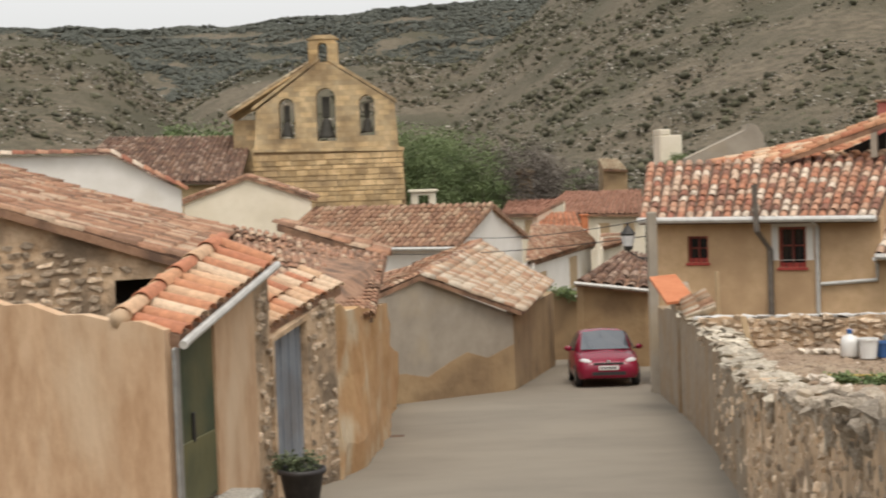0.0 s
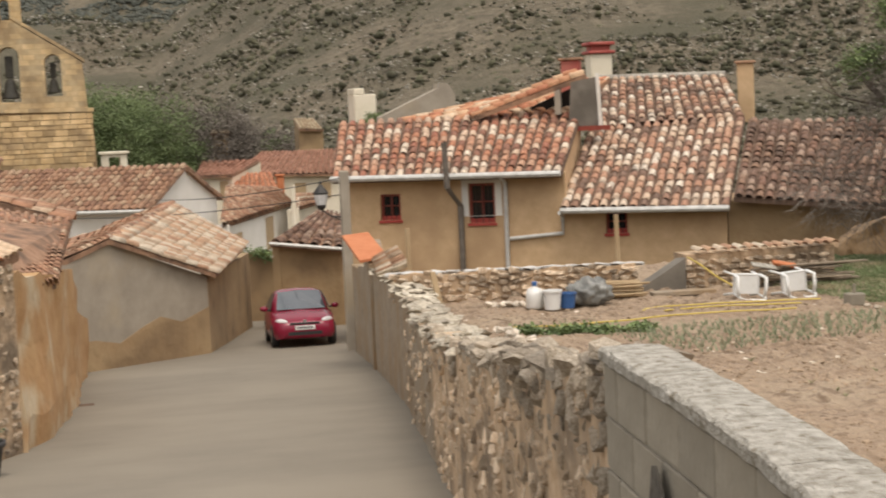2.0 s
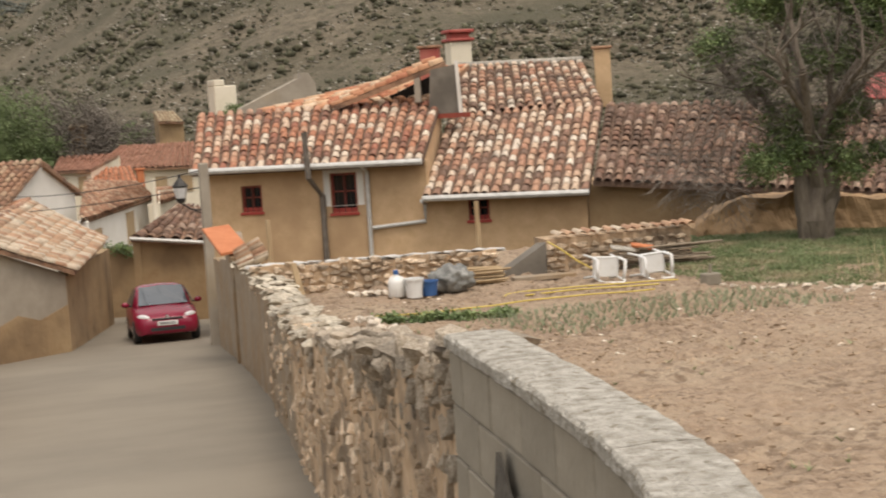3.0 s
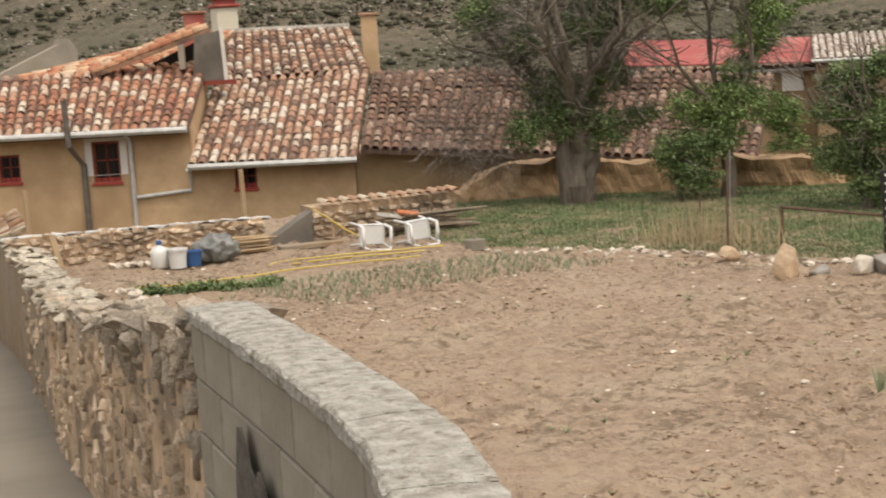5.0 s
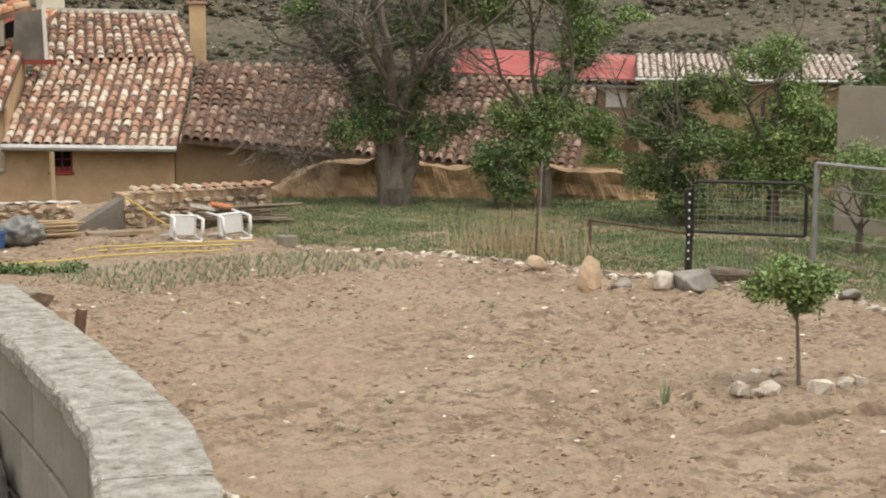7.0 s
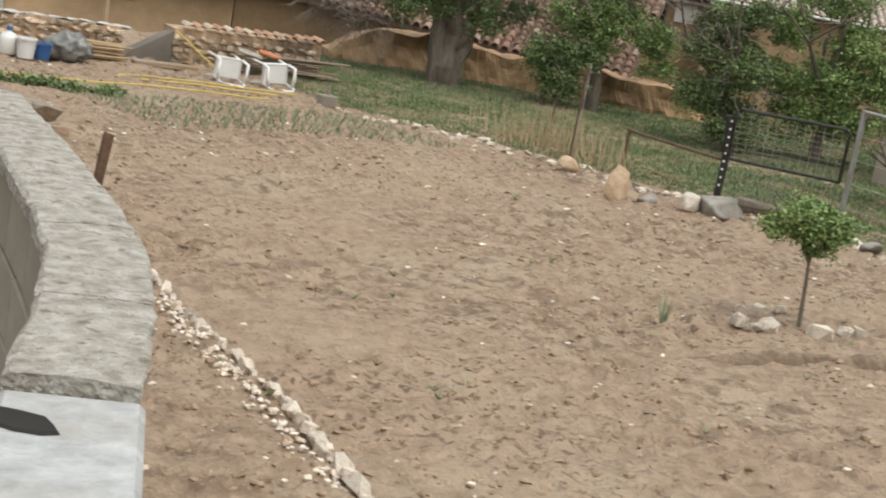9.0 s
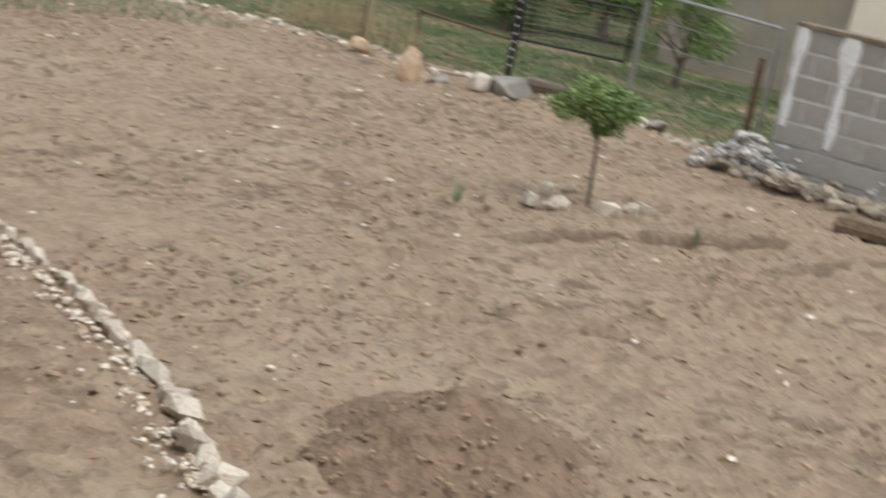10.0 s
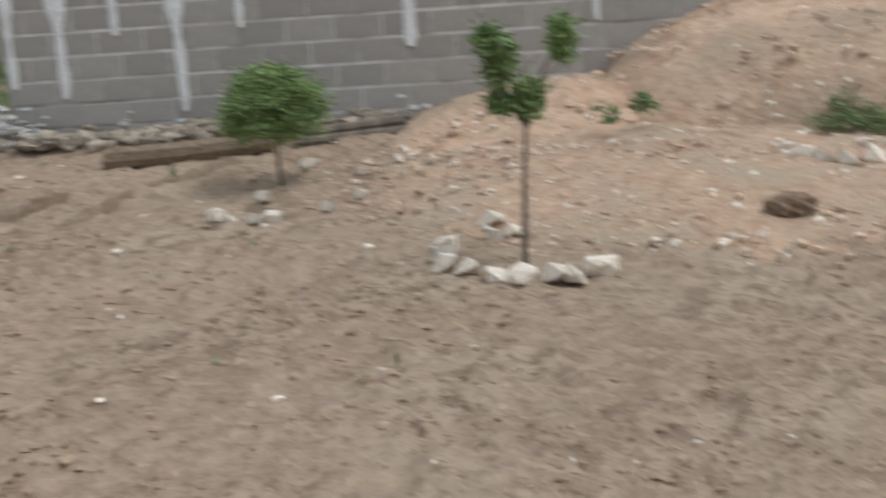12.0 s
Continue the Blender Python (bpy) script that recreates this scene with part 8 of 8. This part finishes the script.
# ---- the parked car ----
car = thing("parked_car", "small crimson hatchback parked facing up the lane", "car", (0, 0, 0))


def loft(rows, material, name, parent, smooth=True, label=""):
    """A shell from cross-sections; each is a list of (x, y, z)."""
    bm = bmesh.new()
    rings = [[bm.verts.new(p) for p in r] for r in rows]
    for a, b in zip(rings, rings[1:]):
        for k in range(len(a) - 1):
            bm.faces.new((a[k], a[k + 1], b[k + 1], b[k]))
    bm.faces.new(rings[0])
    bm.faces.new(rings[-1])
    return part(name, bm, material, parent, label, smooth)


def car_ring(y, w, z0, z1, crown):
    """Half-round body section at y: width, sill, shoulder, bonnet height."""
    pts_ = [(-w * 0.93, z0), (-w, z0 + 0.12), (-w * 1.01, (z0 + z1) / 2), (-w * 0.97, z1), (-w * 0.72, z1 + crown * 0.75), (0, z1 + crown), (w * 0.72, z1 + crown * 0.75), (w * 0.97, z1), (w * 1.01, (z0 + z1) / 2), (w, z0 + 0.12), (w * 0.93, z0), (-w * 0.93, z0)]
    return [(x, y, z) for x, z in pts_]


body = loft([car_ring(-1.98, 0.55, 0.30, 0.50, 0.03), car_ring(-1.93, 0.68, 0.24, 0.62, 0.05), car_ring(-1.72, 0.80, 0.21, 0.70, 0.08), car_ring(-1.2, 0.85, 0.20, 0.78, 0.13), car_ring(-0.75, 0.86, 0.20, 0.86, 0.13), car_ring(0.6, 0.86, 0.20, 0.90, 0.10), car_ring(1.6, 0.84, 0.24, 0.92, 0.08), car_ring(1.92, 0.76, 0.30, 0.88, 0.05), car_ring(1.98, 0.66, 0.38, 0.80, 0.03)], M_PAINT_RED, "body", car)


def cabin(y, w0, w1, z0, z1):
    pts_ = [(-w0, z0), (-(w0 + w1) / 2 - 0.03, (z0 + z1) / 2), (-w1, z1 - 0.05), (-w1 * 0.75, z1), (0, z1 + 0.025), (w1 * 0.75, z1), (w1, z1 - 0.05), ((w0 + w1) / 2 + 0.03, (z0 + z1) / 2), (w0, z0), (-w0, z0)]
    return [(x, y, z) for x, z in pts_]


loft([cabin(-0.95, 0.70, 0.66, 0.88, 0.93), cabin(-0.25, 0.80, 0.60, 0.90, 1.42), cabin(0.2, 0.80, 0.60, 0.92, 1.47), cabin(0.9, 0.79, 0.59, 0.92, 1.45), cabin(1.55, 0.76, 0.56, 0.92, 1.34), cabin(1.88, 0.70, 0.55, 0.90, 0.98)], M_PAINT_RED, "cabin", car)


def pane(name, pts_, parent=car):
    bm = bmesh.new()
    vs = [bm.verts.new(p) for p in pts_]
    f_ = bm.faces.new(vs)
    f_.normal_update()
    nn = f_.normal.copy()
    r = bmesh.ops.extrude_face_region(bm, geom=[f_])
    bmesh.ops.translate(bm, verts=[q for q in r["geom"] if isinstance(q, bmesh.types.BMVert)], vec=nn * 0.01)
    return part(name, bm, M_WINDSCREEN, parent)


pane("windscreen", [(-0.66, -0.97, 0.955), (0.66, -0.97, 0.955), (0.57, -0.34, 1.41), (0, -0.355, 1.45), (-0.57, -0.34, 1.41)])
for s in (-1, 1):
    pane("side_window", [(s * 0.815, -0.55, 0.96), (s * 0.83, 0.35, 0.98), (s * 0.655, 0.35, 1.39), (s * 0.655, -0.12, 1.37)])
    pane("side_window", [(s * 0.83, 0.42, 0.98), (s * 0.81, 1.35, 1.0), (s * 0.635, 1.3, 1.34), (s * 0.655, 0.42, 1.39)])
    bm = bmesh.new()
    bmesh.ops.create_icosphere(bm, subdivisions=3, radius=1)
    for q in bm.verts:
        q.co = Vector((s * 0.60 + q.co.x * 0.17 + q.co.z * s * 0.03, -1.76 + q.co.y * 0.13 + s * q.co.x * 0.10, 0.66 + q.co.z * 0.10))
    part("headlamp", bm, M_LAMP, car, "clear headlamp", True)
    bm = bmesh.new()
    bmesh.ops.create_icosphere(bm, subdivisions=2, radius=1)
    bmesh.ops.transform(bm, verts=bm.verts[:], matrix=Matrix.LocRotScale((s * 0.97, -0.50, 0.99), None, (0.11, 0.07, 0.075)))
    mirror = part("wing_mirror", bm, M_PAINT_RED, car, "", True)
    bm = bmesh.new()
    tube(bm, [(s * 0.80, -0.50, 0.95), (s * 0.92, -0.50, 0.97)], 0.025, 6)
    part("mirror_stalk", bm, M_RUBBER, mirror)
    bm = bmesh.new()
    box(bm, (s * 0.58 - 0.09, -1.935, 0.36), (s * 0.58 + 0.09, -1.90, 0.42), None, 0.01)
    part("fog_lamp", bm, M_LAMP, car)
    for y in (-1.25, 1.25):
        wheel = new("wheel")
        wheel.parent = car
        wheel.location = (s * 0.76, y, 0.30)
        bm = bmesh.new()
        lathe(bm, [(0.20, -0.10), (0.27, -0.10), (0.30, -0.07), (0.30, 0.07), (0.27, 0.10), (0.20, 0.10)], (0, 0, 0), 24)
        bmesh.ops.transform(bm, verts=bm.verts[:], matrix=Matrix.Translation((s * 0.76, y, 0.30)) @ Matrix.Rotation(math.pi / 2, 4, "Y"))
        part("tyre", bm, M_RUBBER, wheel, smooth=True)
        bm = bmesh.new()
        lathe(bm, [(0.03, 0.105), (0.19, 0.10), (0.20, 0.06)], (0, 0, 0), 16)
        bmesh.ops.transform(bm, verts=bm.verts[:], matrix=Matrix.Translation((s * 0.76, y, 0.30)) @ Matrix.Rotation(s * math.pi / 2, 4, "Y"))
        part("rim", bm, M_CHROME, wheel)
bm = bmesh.new()
box(bm, (-0.46, -1.985, 0.30), (0.46, -1.93, 0.42), None, 0.02)
part("lower_grille", bm, M_RUBBER, car, "black lower grille")
bm = bmesh.new()
box(bm, (-0.40, -1.975, 0.595), (0.40, -1.90, 0.645), None, 0.012)
part("upper_grille", bm, M_RUBBER, car, "narrow black grille")
bm = bmesh.new()
box(bm, (-0.26, -2.005, 0.455), (0.26, -1.985, 0.565), None, 0.004)
plate = part("number_plate", bm, M_PLASTIC_WHITE, car, "white number plate")
for k in range(7):
    bm = bmesh.new()
    box(bm, (-0.21 + 0.06 * k, -2.009, 0.48), (-0.17 + 0.06 * k, -2.0055, 0.54))
    part("plate_bar", bm, M_RUBBER, plate)
bm = bmesh.new()
box(bm, (-0.04, -2.0, -0.05), (0.04, -1.985, 0.05), Matrix.Translation((0, 0.03, 0.665)) @ Matrix.Rotation(0, 4, "Y"), 0.01)
part("front_badge", bm, M_CHROME, car, "plain chrome badge")
CY = 40.1
car.matrix_basis = Matrix.LocRotScale((6.18, CY, lane_z(CY) + 0.01), Euler((math.atan(-0.13 + 0.0015 * CY), 0, radians(-4))), (0.95, 0.95, 0.95))

# ---- cables over the lane ----
def cable(a, b, sag):
    bm = bmesh.new()
    a, b = Vector(a), Vector(b)
    tube(bm, [a.lerp(b, t / 12) - Vector((0, 0, sag * 4 * (t / 12) * (1 - t / 12))) for t in range(13)], 0.012, 5)
    tagged(part("cable", bm, M_IRON, None), "thin black overhead cable across the lane", "cable", "overhead cables")


cable((-1.0, 53.6, 0.25), (6.75, 35.9, 1.2), 0.25)
cable((6.8, 35.95, 1.6), (3.2, 56.0, 0.5), 0.2)

# ---- plants and a rail on the yard wall ----
bush = thing("wall_plants", "small green plants growing on the yard wall", "plants", (6.6, 50.4, -1.4))
leaf_cloud("leaves", [((6.5, 50.3, -1.25), (0.5, 0.25, 0.16)), ((7.2, 50.3, -1.3), (0.3, 0.2, 0.1))], 500, 0.12, M_LEAF_DARK, bush, 171)
bm = bmesh.new()
tube(bm, [(6.9, 50.1, -1.35), (8.4, 49.9, -1.55), (9.2, 49.9, -1.35)], 0.05, 6)
tagged(part("roof_rail", bm, M_ZINC, None), "grey metal rail on top of the yard wall", "rail")

# ---- dry stalks by the fence ----
rng = random.Random(181)
verts, faces = [], []
for _ in range(420):
    x, y = rng.gauss(13.3, 0.35), rng.gauss(17.2, 0.7)
    if x < fence_x(y) - 0.1:
        continue
    h, a, l = rng.uniform(0.25, 0.75), rng.uniform(0, 6.28), rng.uniform(0.02, 0.2)
    o = len(verts)
    verts += [(x - 0.006, y, 0), (x + 0.006, y, 0), (x, y + 0.008, 0), (x + math.cos(a) * l, y + math.sin(a) * l, h)]
    faces += [(o, o + 1, o + 3), (o + 1, o + 2, o + 3), (o + 2, o, o + 3)]
tagged(raw("dry_stalks", verts, faces, M_STRAW), "dry straw-coloured stalks along the fence", "weeds", kind="stuff")
